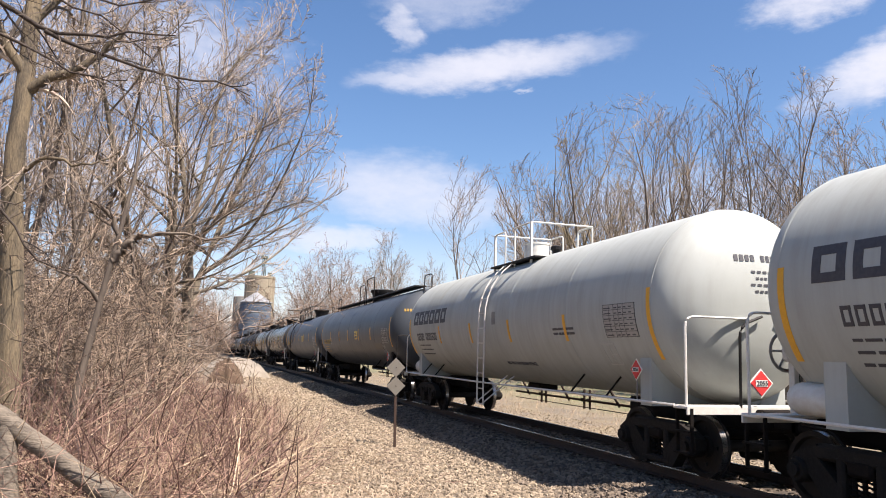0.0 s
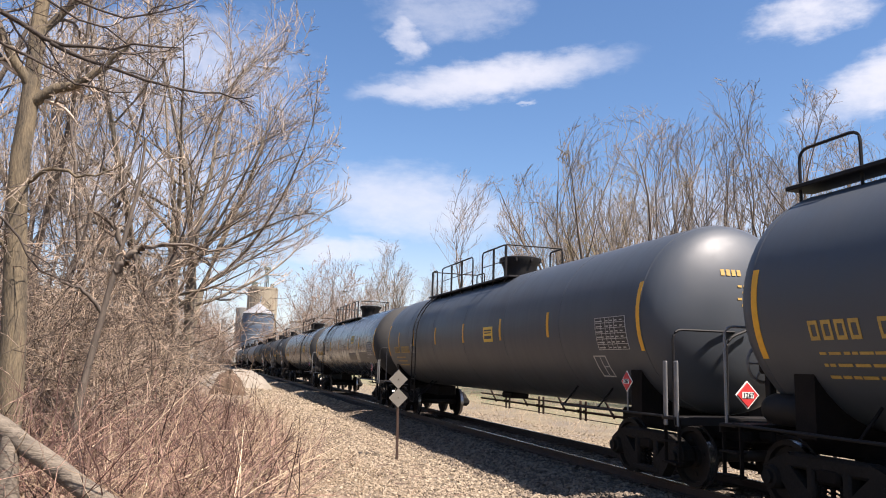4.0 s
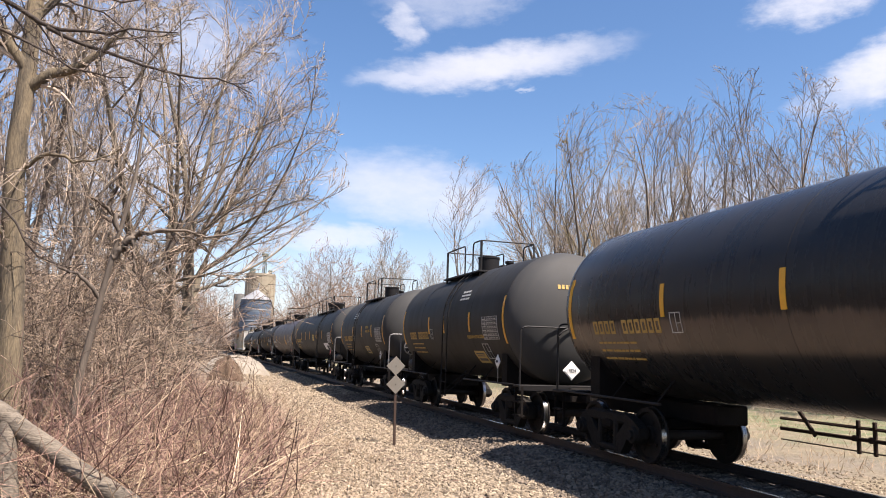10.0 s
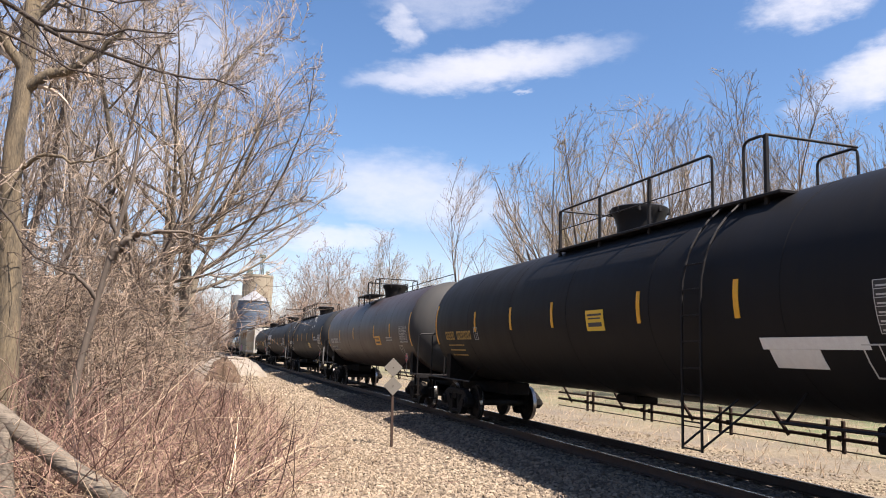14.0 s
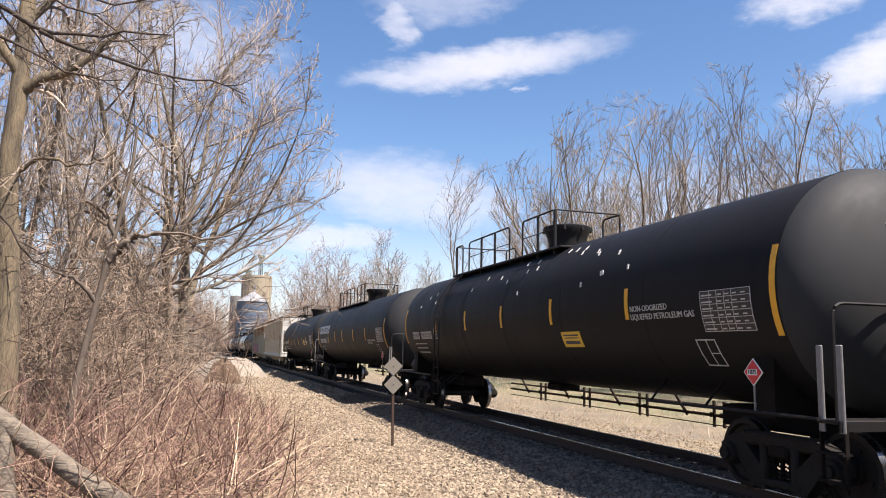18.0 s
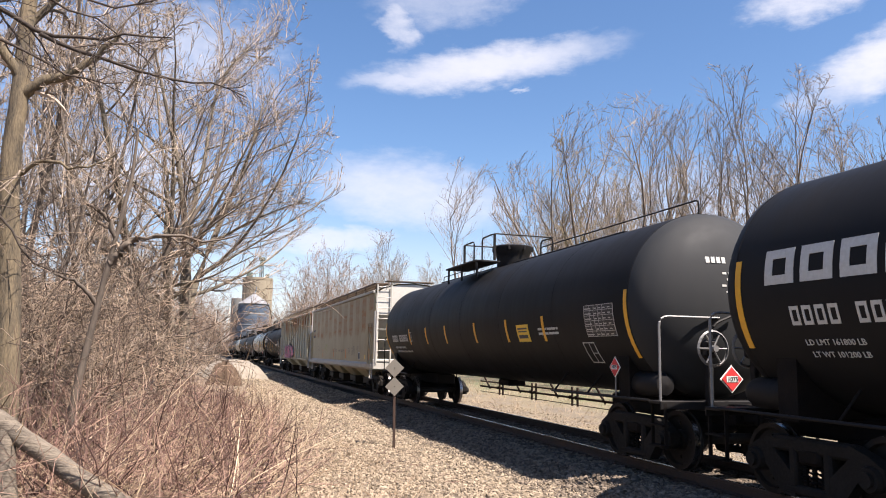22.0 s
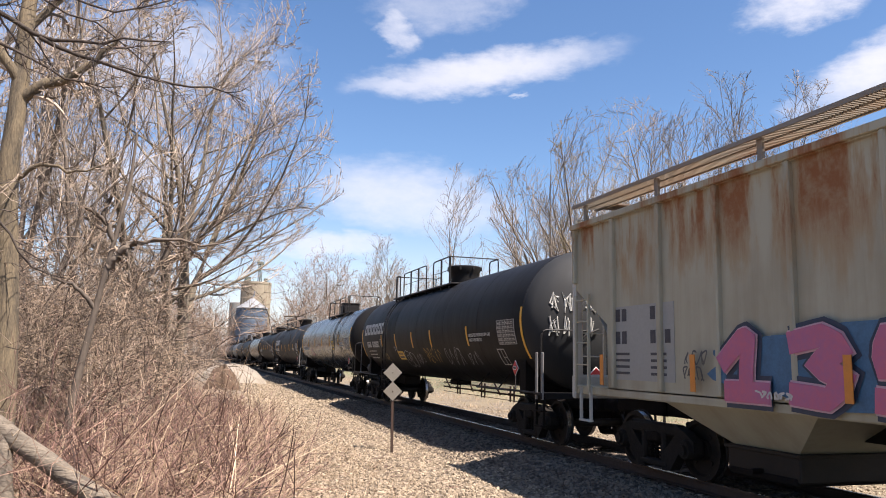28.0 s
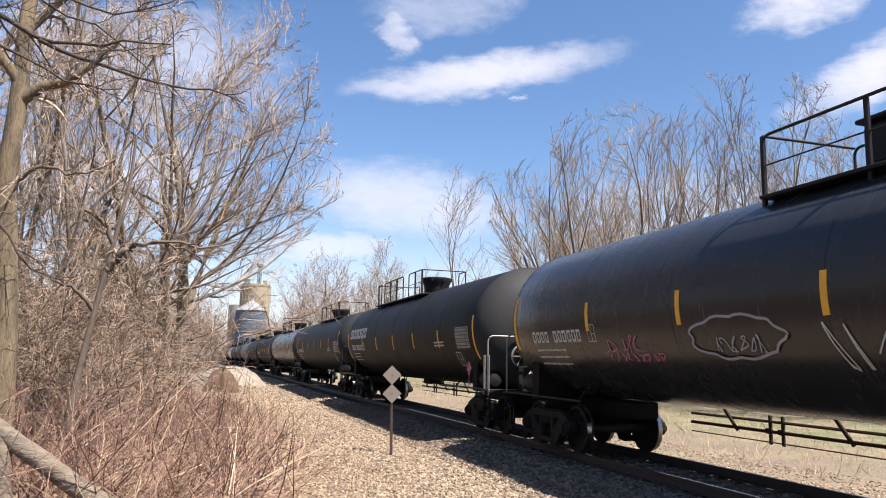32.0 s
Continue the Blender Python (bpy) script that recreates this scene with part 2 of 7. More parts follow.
SIGN_ALU = material("weathered_sign", (0.158, 0.145, 0.122), 0.6, 0.1, (0.132, 0.112, 0.0858), 6.0, 0.6)
POST_RUST = material("rusty_post", (0.0561, 0.033, 0.0231), 0.75, 0.3, (0.0462, 0.0264, 0.0198), 9.0, 0.7, 0.3, 50)
BARK = material("grey_bark", (0.155, 0.122, 0.093), 0.9, 0.0, (0.055, 0.043, 0.034), 2.5, 0.8, 0.6, 22, 0.3, (1, 1, 0.25))
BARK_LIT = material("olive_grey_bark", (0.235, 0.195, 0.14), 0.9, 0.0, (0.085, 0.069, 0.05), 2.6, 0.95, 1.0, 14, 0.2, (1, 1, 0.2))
# bark of the overhanging limbs: their shadow side is put into the colour
BARK_SHADED = material("shaded_bark", (0.066, 0.0475, 0.0343), 0.9, 0.0, (0.0297, 0.0224, 0.0178), 5.0, 0.9, 0.8, 25, 0.2, (1, 1, 0.3))
BARK_PALE = material("pale_bark", (0.191, 0.145, 0.0858), 0.9, 0.0, (0.0396, 0.033, 0.0251), 7.0, 1.0, 1.0, 26, 0.2, (1, 1, 0.22))
LOG_WOOD = material("weathered_log", (0.20, 0.165, 0.125), 0.9, 0.0, (0.055, 0.044, 0.034), 5.0, 1.0, 1.0, 22, 0, (0.3, 1.6, 1.2))
CONCRETE = material("silo_concrete", (0.295, 0.25, 0.18), 0.9, 0.0, (0.22, 0.185, 0.135), 0.25, 0.7, 0.2, 4)
CONCRETE_GREY = material("grey_silo_concrete", (0.178, 0.178, 0.172), 0.9, 0.0, (0.125, 0.125, 0.119), 0.25, 0.7)
SILO_METAL = material("galvanised_bin", (0.115, 0.14, 0.17), 0.7, 0.0, (0.085, 0.105, 0.13), 0.4, 0.6)
SILO_BLUE = material("blue_bin_band", (0.075, 0.105, 0.15), 0.75, 0.0, (0.055, 0.08, 0.115), 0.4, 0.5)
SILO_ROOF = material("bin_roof", (0.22, 0.225, 0.235), 0.75, 0.0, (0.17, 0.175, 0.18), 0.4, 0.5)
GREEN_IRON = material("green_iron", (0.099, 0.115, 0.099), 0.6, 0.0, (0.033, 0.0594, 0.0396), 0.6, 0.5)
CRUSHED = material("pale_crushed_stone", (0.26, 0.225, 0.18), 0.95, 0.0, (0.15, 0.125, 0.095), 1.5, 0.8, 1.0, 14)
EARTH = material("dug_earth", (0.12, 0.076, 0.048), 0.95, 0.0, (0.05, 0.034, 0.022), 3.0, 0.9, 1.0, 12)
SIGNAL_GREY = material("signal_aluminium", (0.33, 0.33, 0.33), 0.5, 0.4, (0.231, 0.231, 0.231), 3.0, 0.4)


def stone_material(name, light, dark):
    """Loose chippings: each island its own shade."""
    m = bpy.data.materials.new(name)
    m.use_nodes = True
    t = Tree(m.node_tree)
    r = t.add("ShaderNodeNewGeometry").outputs["Random Per Island"]
    tc = t.add("ShaderNodeTexCoord").outputs["Object"]
    n = t.noise(tc, 40.0, 3.0, 0.6)
    f = t.math("ADD", t.math("MULTIPLY", r, 0.8), t.math("MULTIPLY", n, 0.3), clamp=True)
    bs = t.add("ShaderNodeBsdfPrincipled", Roughness=0.92)
    t.put(bs, "Base Color", t.mix(f, (*dark, 1), (*light, 1)))
    t.add("ShaderNodeOutputMaterial", Surface=bs.outputs[0])
    return m


CHIPS = stone_material("stone_chips", (0.35, 0.278, 0.194), (0.066, 0.048, 0.032))
# same stone, coloured darker to deepen the shade beside and under the train
CHIPS_SHADED = stone_material("shaded_ballast_chips", (0.215, 0.168, 0.124), (0.026, 0.019, 0.014))


def stalk_material(name, light, dark, skew=1.4):
    m = bpy.data.materials.new(name)
    m.use_nodes = True
    t = Tree(m.node_tree)
    r = t.add("ShaderNodeNewGeometry").outputs["Random Per Island"]
    bs = t.add("ShaderNodeBsdfPrincipled", Roughness=0.85)
    t.put(bs, "Base Color", t.mix(t.math("POWER", r, skew), (*dark, 1), (*light, 1)))
    t.add("ShaderNodeOutputMaterial", Surface=bs.outputs[0])
    return m


BRUSH_MAT = stalk_material("brush_stalks", (0.40, 0.255, 0.19), (0.075, 0.04, 0.03), 1.35)
BRAMBLE_MAT = stalk_material("bramble_stalks", (0.165, 0.0858, 0.066), (0.0396, 0.0211, 0.0172), 1.4)
STRAW_MAT = stalk_material("straw_stalks", (0.50, 0.39, 0.265), (0.22, 0.15, 0.092))
THICKET_MAT = stalk_material("thicket_twigs", (0.42, 0.312, 0.222), (0.042, 0.029, 0.021), 1.7)
TWIG = stalk_material("twig_bark", (0.46, 0.365, 0.275), (0.10, 0.075, 0.055), 1.1)
# twigs of the overhanging limbs, coloured dark as if in shade
TWIG_SHADED = stalk_material("shaded_twig", (0.132, 0.099, 0.0759), (0.033, 0.0244, 0.0198))
TWIG_ROW = stalk_material("row_twig", (0.32, 0.25, 0.185), (0.09, 0.069, 0.053), 1.1)
TWIG_OLIVE = stalk_material("olive_twig", (0.36, 0.275, 0.15), (0.17, 0.13, 0.07))
TWIG_RED = stalk_material("reddish_twig", (0.31, 0.21, 0.15), (0.14, 0.092, 0.066))


def ground_material():
    m = bpy.data.materials.new("ground_cover")
    m.use_nodes = True
    t = Tree(m.node_tree)
    tc = t.add("ShaderNodeTexCoord").outputs["Object"]
    xyz = t.add("ShaderNodeSeparateXYZ", Vector=tc)
    wob = t.math("MULTIPLY", t.math("SUBTRACT", t.noise(tc, 0.35, 4.0), 0.5), 2.4)
    x = t.math("ADD", xyz.outputs[0], wob)
    big = t.noise(tc, 0.6, 5.0, 0.6)
    chips = t.noise(tc, 16.0, 4.0, 0.75)
    vor = t.add("ShaderNodeTexVoronoi", Vector=tc, Scale=24.0).outputs["Color"]
    vorv = t.add("ShaderNodeSeparateXYZ", Vector=vor).outputs[0]
    grav = t.mix(t.math("ADD", t.math("MULTIPLY", t.ramp(chips, 0.3, 0.7), 0.6), t.math("MULTIPLY", vorv, 0.5), clamp=True), (0.0396, 0.0297, 0.0211, 1), (0.224, 0.185, 0.139, 1))
    soil = t.mix(t.ramp(chips, 0.3, 0.7), (0.066, 0.0442, 0.0297, 1), (0.224, 0.165, 0.109, 1))
    straw = t.mix(t.ramp(t.noise(tc, 6.0, 5.0, 0.7), 0.35, 0.65), (0.135, 0.108, 0.062, 1), (0.25, 0.20, 0.128, 1))
    grass = t.mix(t.ramp(t.noise(tc, 0.9, 5.0, 0.7), 0.4, 0.62), straw, (0.10, 0.118, 0.048, 1))
    far = t.mix(t.ramp(x, 13.0, 19.0), t.mix(t.ramp(big, 0.35, 0.65), grav, straw), grass)
    mid = t.mix(t.ramp(x, 3.0, 1.0), t.mix(t.math("MULTIPLY", t.ramp(big, 0.42, 0.65), t.ramp(x, 5.0, 3.8)), grav, soil), soil)
    col = t.mix(t.ramp(x, 9.0, 11.5), mid, far)
    # shade of the train painted into the ground colour along the track bed
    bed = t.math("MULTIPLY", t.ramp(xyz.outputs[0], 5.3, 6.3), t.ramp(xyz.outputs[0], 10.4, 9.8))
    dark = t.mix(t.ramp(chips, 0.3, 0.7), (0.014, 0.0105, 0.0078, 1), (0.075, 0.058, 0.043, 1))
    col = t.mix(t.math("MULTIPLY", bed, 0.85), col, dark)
    bs = t.add("ShaderNodeBsdfPrincipled", Roughness=0.95)
    t.put(bs, "Base Color", col)
    t.put(bs, "Normal", t.add("ShaderNodeBump", Strength=0.7, Distance=0.04, Height=t.math("ADD", chips, t.math("MULTIPLY", vorv, 0.5))).outputs[0])
    t.add("ShaderNodeOutputMaterial", Surface=bs.outputs[0])
    return m


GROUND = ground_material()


# ---- mesh helpers ----
class G:
    """Collects vertices and faces of one mesh."""

    def __init__(self):
        self.v, self.f, self.n = [], [], 0

    def raw(self, vs, fs):
        o = len(self.v)
        self.v += [tuple(p) for p in vs]
        self.f += [tuple(i + o for i in q) for q in fs]
        return self

    def box(self, c, s, b=0.0, rot=None):
        """A box of size s about c with chamfer b."""
        hx, hy, hz = s[0] / 2, s[1] / 2, s[2] / 2
        if b <= 0:
            vs = [(x, y, z) for x in (-hx, hx) for y in (-hy, hy) for z in (-hz, hz)]
            fs = [(0, 1, 3, 2), (4, 6, 7, 5), (0, 4, 5, 1), (2, 3, 7, 6), (0, 2, 6, 4), (1, 5, 7, 3)]
        else:
            b = min(b, hx * 0.9, hy * 0.9, hz * 0.9)
            vs, idx = [], {}
            for sx in (-1, 1):
                for sy in (-1, 1):
                    for sz in (-1, 1):
                        for ax in range(3):
                            p = [sx * (hx - b), sy * (hy - b), sz * (hz - b)]
                            p[ax] = (sx * hx, sy * hy, sz * hz)[ax]
                            idx[sx, sy, sz, ax] = len(vs)
                            vs.append(p)
            fs = []
            for ax in range(3):
                o1, o2 = (ax + 1) % 3, (ax + 2) % 3
                for sg in (-1, 1):
                    q = []
                    for a1, a2 in ((-1, -1), (1, -1), (1, 1), (-1, 1)):
                        k = [0, 0, 0]
                        k[ax], k[o1], k[o2] = sg, a1, a2
                        q.append(idx[k[0], k[1], k[2], ax])
                    fs.append(tuple(q if sg > 0 else q[::-1]))
                for a1 in (-1, 1):
                    for a2 in (-1, 1):
                        k1, k2 = [0, 0, 0], [0, 0, 0]
                        k1[ax], k2[ax] = -1, 1
                        for k in (k1, k2):
                            k[o1], k[o2] = a1, a2
                        q = [idx[(*k1, o1)], idx[(*k2, o1)], idx[(*k2, o2)], idx[(*k1, o2)]]
                        fs.append(tuple(q if a1 * a2 < 0 else q[::-1]))
            for sx in (-1, 1):
                for sy in (-1, 1):
                    for sz in (-1, 1):
                        q = [idx[sx, sy, sz, a] for a in range(3)]
                        fs.append(tuple(q if sx * sy * sz > 0 else q[::-1]))
        m = Matrix.Translation(c) @ (rot.to_4x4() if rot is not None else Matrix())
        return self.raw([m @ Vector(p) for p in vs], fs)

    def tube(self, pts, r, n=6, caps=True, r2=None):
        pts = [Vector(p) for p in pts]
        vs, fs = [], []
        for i, p in enumerate(pts):
            d = (pts[min(i + 1, len(pts) - 1)] - pts[max(i - 1, 0)]).normalized()
            a = d.cross(Vector((0, 0, 1)) if abs(d.z) < 0.9 else Vector((1, 0, 0))).normalized()
            b = d.cross(a)
            rr = r if r2 is None else r + (r2 - r) * i / (len(pts) - 1)
            vs += [p + (a * math.cos(2 * math.pi * k / n) + b * math.sin(2 * math.pi * k / n)) * rr for k in range(n)]
        for i in range(len(pts) - 1):
            for k in range(n):
                fs.append((i * n + k, i * n + (k + 1) % n, (i + 1) * n + (k + 1) % n, (i + 1) * n + k))
        if caps:
            fs += [tuple(range(n))[::-1], tuple((len(pts) - 1) * n + k for k in range(n))]
        return self.raw(vs, fs)

    def lathe(self, prof, axis="y", c=(0, 0, 0), n=24, close=True):
        """Revolves (radius, along) pairs about an axis through c."""
        vs, fs = [], []
        for r, a in prof:
            for k in range(n):
                u, w = r * math.cos(2 * math.pi * k / n), r * math.sin(2 * math.pi * k / n)
                p = {"y": (u, a, w), "x": (a, u, w), "z": (u, w, a)}[axis]
                vs.append((p[0] + c[0], p[1] + c[1], p[2] + c[2]))
        for i in range(len(prof) - 1):
            for k in range(n):
                q = (i * n + k, i * n + (k + 1) % n, (i + 1) * n + (k + 1) % n, (i + 1) * n + k)
                fs.append(q)
        if close:
            fs += [tuple(range(n))[::-1], tuple((len(prof) - 1) * n + k for k in range(n))]
        return self.raw(vs, fs)

    def mesh(self, name, smooth=False):
        me = bpy.data.meshes.new(name)
        me.from_pydata(self.v, [], self.f)
        bm = bmesh.new()
        bm.from_mesh(me)
        bmesh.ops.recalc_face_normals(bm, faces=bm.faces)
        bm.to_mesh(me)
        bm.free()
        if smooth:
            me.set_sharp_from_angle(angle=radians(38))
        return me


def part(name, g, mat, parent, label="", smooth=False, at=None):
    """Links a mesh (or the mesh of a G) as one object under a thing or part."""
    me = g if isinstance(g, bpy.types.Mesh) else g.mesh(name, smooth)
    if not me.materials:
        me.materials.append(mat)
    ob = new(name, me)
    ob.parent = parent
    if at is not None:
        ob.matrix_basis = at
    if label:
        tagged(ob, label)
    return ob


def fast_mesh(name, verts, quads, mat, smooth=False):
    """A mesh from numpy arrays (quads or triangles)."""
    me = bpy.data.meshes.new(name)
    k = quads.shape[1]
    me.vertices.add(len(verts))
    me.vertices.foreach_set("co", verts.astype(np.float32).ravel())
    me.loops.add(quads.size)
    me.loops.foreach_set("vertex_index", quads.astype(np.int32).ravel())
    me.polygons.add(len(quads))
    me.polygons.foreach_set("loop_start", np.arange(0, quads.size, k, dtype=np.int32))
    me.polygons.foreach_set("use_smooth", np.full(len(quads), smooth))
    me.update(calc_edges=True)
    me.materials.append(mat)
    return me


def tubes(lines, radii, sides):
    """Tubes along many polylines at once: lines (B, P, 3), radii (B, P)."""
    B, P, _ = lines.shape
    d = np.gradient(lines, axis=1)
    d /= np.linalg.norm(d, axis=2, keepdims=True) + 1e-9
    ref = np.where(np.abs(d[..., 2:3]) < 0.9, np.array([0, 0, 1.0]), np.array([1.0, 0, 0]))
    a = np.cross(d, ref)
    a /= np.linalg.norm(a, axis=2, keepdims=True) + 1e-9
    b = np.cross(d, a)
    th = np.arange(sides) * 2 * np.pi / sides
    v = lines[:, :, None] + radii[:, :, None, None] * (a[:, :, None] * np.cos(th)[:, None] + b[:, :, None] * np.sin(th)[:, None])
    i = np.arange(B)[:, None, None] * P * sides + np.arange(P - 1)[None, :, None] * sides
    k = np.arange(sides)
    q = np.stack([i + k, i + (k + 1) % sides, i + sides + (k + 1) % sides, i + sides + k], -1)
    return v.reshape(-1, 3), q.reshape(-1, 4)


def rounded(pts, rad=0.12, n=4):
    """A polyline with its corners rounded."""
    P = [Vector(p) for p in pts]
    out = [P[0]]
    for i in range(1, len(P) - 1):
        a, b, c = P[i - 1], P[i], P[i + 1]
        d1, d2 = (a - b).normalized(), (c - b).normalized()
        q = min(rad, (a - b).length * 0.45, (c - b).length * 0.45)
        s, e = b + d1 * q, b + d2 * q
        for k in range(n + 1):
            t = k / n
            out.append(s * (1 - t) ** 2 + b * 2 * t * (1 - t) + e * t * t)
    out.append(P[-1])
    return out


def structure(ob, label, category):
    return tagged(ob, label, category, kind="structure")


# ---- ground ----
TRACK_X = 8.045


def lift(x, y):
    """Height of the ground."""
    d = x - TRACK_X
    z = np.where(d < 0, np.interp(d, [-40, -12, -8, -4.2, -2.9, -1.75, 0], [0.4, 0.0, -0.2, -0.3, -0.42, -0.20, -0.20]),
                 np.interp(d, [0, 1.75, 2.8, 12, 40], [-0.20, -0.20, -0.38, -0.40, -0.3]))
    z = z + 0.025 * np.sin(x * 2.1 + y * 0.7) * np.cos(y * 1.3 - x) * (np.abs(d) > 2.2)
    return z + np.where((np.abs(x) < 4) & (y < 7), 0.2 * np.clip((7 - y) / 4, 0, 1), 0)


def make_ground():
    xs = np.unique(np.concatenate([np.linspace(-2500, -30, 14), np.linspace(-30, -4, 27), np.arange(-4, 14, 0.2), np.linspace(14, 40, 27), np.linspace(40, 2500, 14)]))
    ys = np.unique(np.concatenate([np.linspace(-600, -10, 10), np.arange(-10, 40, 0.4), np.linspace(40, 120, 54), np.linspace(120, 3500, 22)]))
    X, Y = np.meshgrid(xs, ys)
    v = np.stack([X, Y, lift(X, Y)], -1).reshape(-1, 3)
    nx, ny = len(xs), len(ys)
    i = (np.arange(ny - 1)[:, None] * nx + np.arange(nx - 1)[None]).ravel()
    q = np.stack([i, i + 1, i + nx + 1, i + nx], -1)
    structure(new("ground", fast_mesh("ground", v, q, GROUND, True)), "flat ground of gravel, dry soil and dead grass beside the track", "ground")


make_ground()


def chips(name, n, xr, yr, size, mat, label, seed, dz=0.0, bias=1.0):
    """Loose broken stones lying on the ground as one mass: tilted, flat-topped lumps."""
    rng = np.random.default_rng(seed)
    x = rng.uniform(*xr, n)
    y = yr[0] + (yr[1] - yr[0]) * rng.random(n) ** bias
    s = size * rng.uniform(0.55, 1.1, n) ** 1.3 * 1.15
    base = np.array([[1, 0.15, -0.35], [0.1, 1, -0.35], [-1, -0.1, -0.35], [-0.1, -1, -0.35], [0.55, 0.5, 0.55], [-0.55, 0.45, 0.5], [-0.5, -0.6, 0.6], [0.6, -0.45, 0.5]], float)
    faces = np.array([[0, 1, 4], [1, 5, 4], [1, 2, 5], [2, 6, 5], [2, 3, 6], [3, 7, 6], [3, 0, 7], [0, 4, 7], [4, 5, 6], [4, 6, 7]])
    v = base[None] * rng.uniform(0.65, 1.25, (n, 8, 3)) * np.stack([rng.uniform(0.8, 1.35, n), rng.uniform(0.6, 1.0, n), rng.uniform(0.6, 1.1, n)], 1)[:, None]
    v[..., 2] += v[..., 0] * rng.normal(0, 0.25, (n, 1)) + v[..., 1] * rng.normal(0, 0.25, (n, 1))
    a = rng.uniform(0, 2 * np.pi, n)
    c, sn = np.cos(a)[:, None], np.sin(a)[:, None]
    v = np.stack([v[..., 0] * c - v[..., 1] * sn, v[..., 0] * sn + v[..., 1] * c, v[..., 2]], -1) * s[:, None, None]
    v += np.stack([x, y, lift(x, y) + dz + 0.1 * s], -1)[:, None]
    f = (np.arange(n)[:, None, None] * 8 + faces[None]).reshape(-1, 3)
    tagged(new(name, fast_mesh(name, v.reshape(-1, 3), f, mat)), label, "gravel", kind="stuff")


chips("gravel", 27000, (1.0, 5.6), (8.5, 34), 0.040, CHIPS, "loose pale limestone chippings on the shoulder", 1, 0, 1.6)
chips("ballast", 14000, (5.2, 7.2), (8.5, 34), 0.042, CHIPS_SHADED, "coarse track ballast beside the near rail, coloured darker for the train's shade", 2, 0, 1.5)
chips("shoulder_gravel", 7000, (2.2, 6.6), (33, 75), 0.07, CHIPS, "pale limestone chippings further along the shoulder", 6, 0, 1.3)
chips("crib_ballast", 5000, (7.4, 8.75), (8, 30), 0.04, CHIPS_SHADED, "ballast stones between the ties, coloured darker for the train's shade", 3, 0, 1.4)
chips("far_gravel", 6000, (8.95, 12.5), (10, 34), 0.032, CHIPS, "pale stones beyond the far rail", 4, 0, 1.3)


# ---- track ----
def make_track():
    prof = [(-0.068, -0.165), (0.068, -0.165), (0.068, -0.152), (0.012, -0.135), (0.010, -0.045), (0.036, -0.036), (0.036, -0.006), (0.03, 0.0), (-0.03, 0.0), (-0.036, -0.006), (-0.036, -0.036), (-0.010, -0.045), (-0.012, -0.135), (-0.068, -0.152)]
    for side, lab in ((-0.7535, "near"), (0.7535, "far")):
        rail = structure(new("rail"), "worn steel rail with a polished running top", "rail")
        rail.location = (TRACK_X + side, 0, 0)
        g = G()
        n = len(prof)
        g.raw([(x, y, z) for y in (-60, 900) for x, z in prof], [(k, (k + 1) % n, n + (k + 1) % n, n + k) for k in range(n)])
        part("rail_profile", g, RAIL_STEEL, rail)
        g = G().box((0, 420, 0.0005), (0.056, 960, 0.003))
        part("running_top", g, RAIL_TOP, rail, "bright polished running surface")
    bed = structure(new("track_bed"), "row of dark creosoted wooden ties under the rails", "track")
    rng = random.Random(5)
    tie = G().box((0, 0, 0), (2.59, 0.22, 0.17), 0.012).mesh("tie")
    tie.materials.append(TIE_WOOD)
    plate = G().box((0, 0, 0), (0.36, 0.19, 0.018), 0.004).box((0.10, 0.06, 0.02), (0.03, 0.03, 0.035)).box((-0.10, -0.06, 0.02), (0.03, 0.03, 0.035)).mesh("tie_plate")
    plate.materials.append(RAIL_STEEL)
    y = 1.0
    while y < 125:
        t = part("tie", tie, TIE_WOOD, bed, at=pose(TRACK_X + rng.uniform(-0.04, 0.04), y, -0.262, 0, 0, rng.uniform(-1.2, 1.2)))
        if y < 45:
            for s in (-0.7535, 0.7535):
                part("tie_plate", plate, RAIL_STEEL, t, at=pose(s, 0, 0.09))
        y += 0.5 + rng.uniform(-0.02, 0.02)
    g = G()
    while y < 480:
        g.box((TRACK_X, y, -0.262), (2.59, 0.22, 0.17))
        y += 0.5
    tagged(part("far_ties", g, TIE_WOOD, bed), kind="stuff")


make_track()

# ---- bare trees ----
def unit(v):
    return v / (np.linalg.norm(v, axis=-1, keepdims=True) + 1e-9)


def run_out(rng, p, d, length, n, wob, curl, up, env):
    """Crooked polylines (B, n, 3) from p along d: a steady curl, small kinks and a pull upwards, kept inside the crown."""
    B = len(p)
    d = unit(d)
    c = rng.normal(0, curl, (B, 3)) / (n - 1)
    pts = [p]
    for k in range(n - 1):
        d = unit(d + c + rng.normal(0, wob, (B, 3)) + np.array([0, 0, up / (n - 1)]))
        p = p + d * length[:, None] / (n - 1)
        pts.append(p)
    pts = np.stack(pts, 1)
    if env is not None:
        (cx, cy, cz), (ex, ey, ez) = env
        keep = np.full(B, 0.35)
        for s in (0.5, 0.6, 0.7, 0.8, 0.9, 1.0):
            q = pts[:, 0] + (pts[:, -1] - pts[:, 0]) * s - np.array([cx, cy, cz])
            inside = ((q / np.array([ex, ey, ez])) ** 2).sum(1) < rng.uniform(0.8, 1.15, B)
            keep = np.where(inside, s, keep)
        pts = pts[:, :1] + (pts - pts[:, :1]) * keep[:, None, None]
    return pts


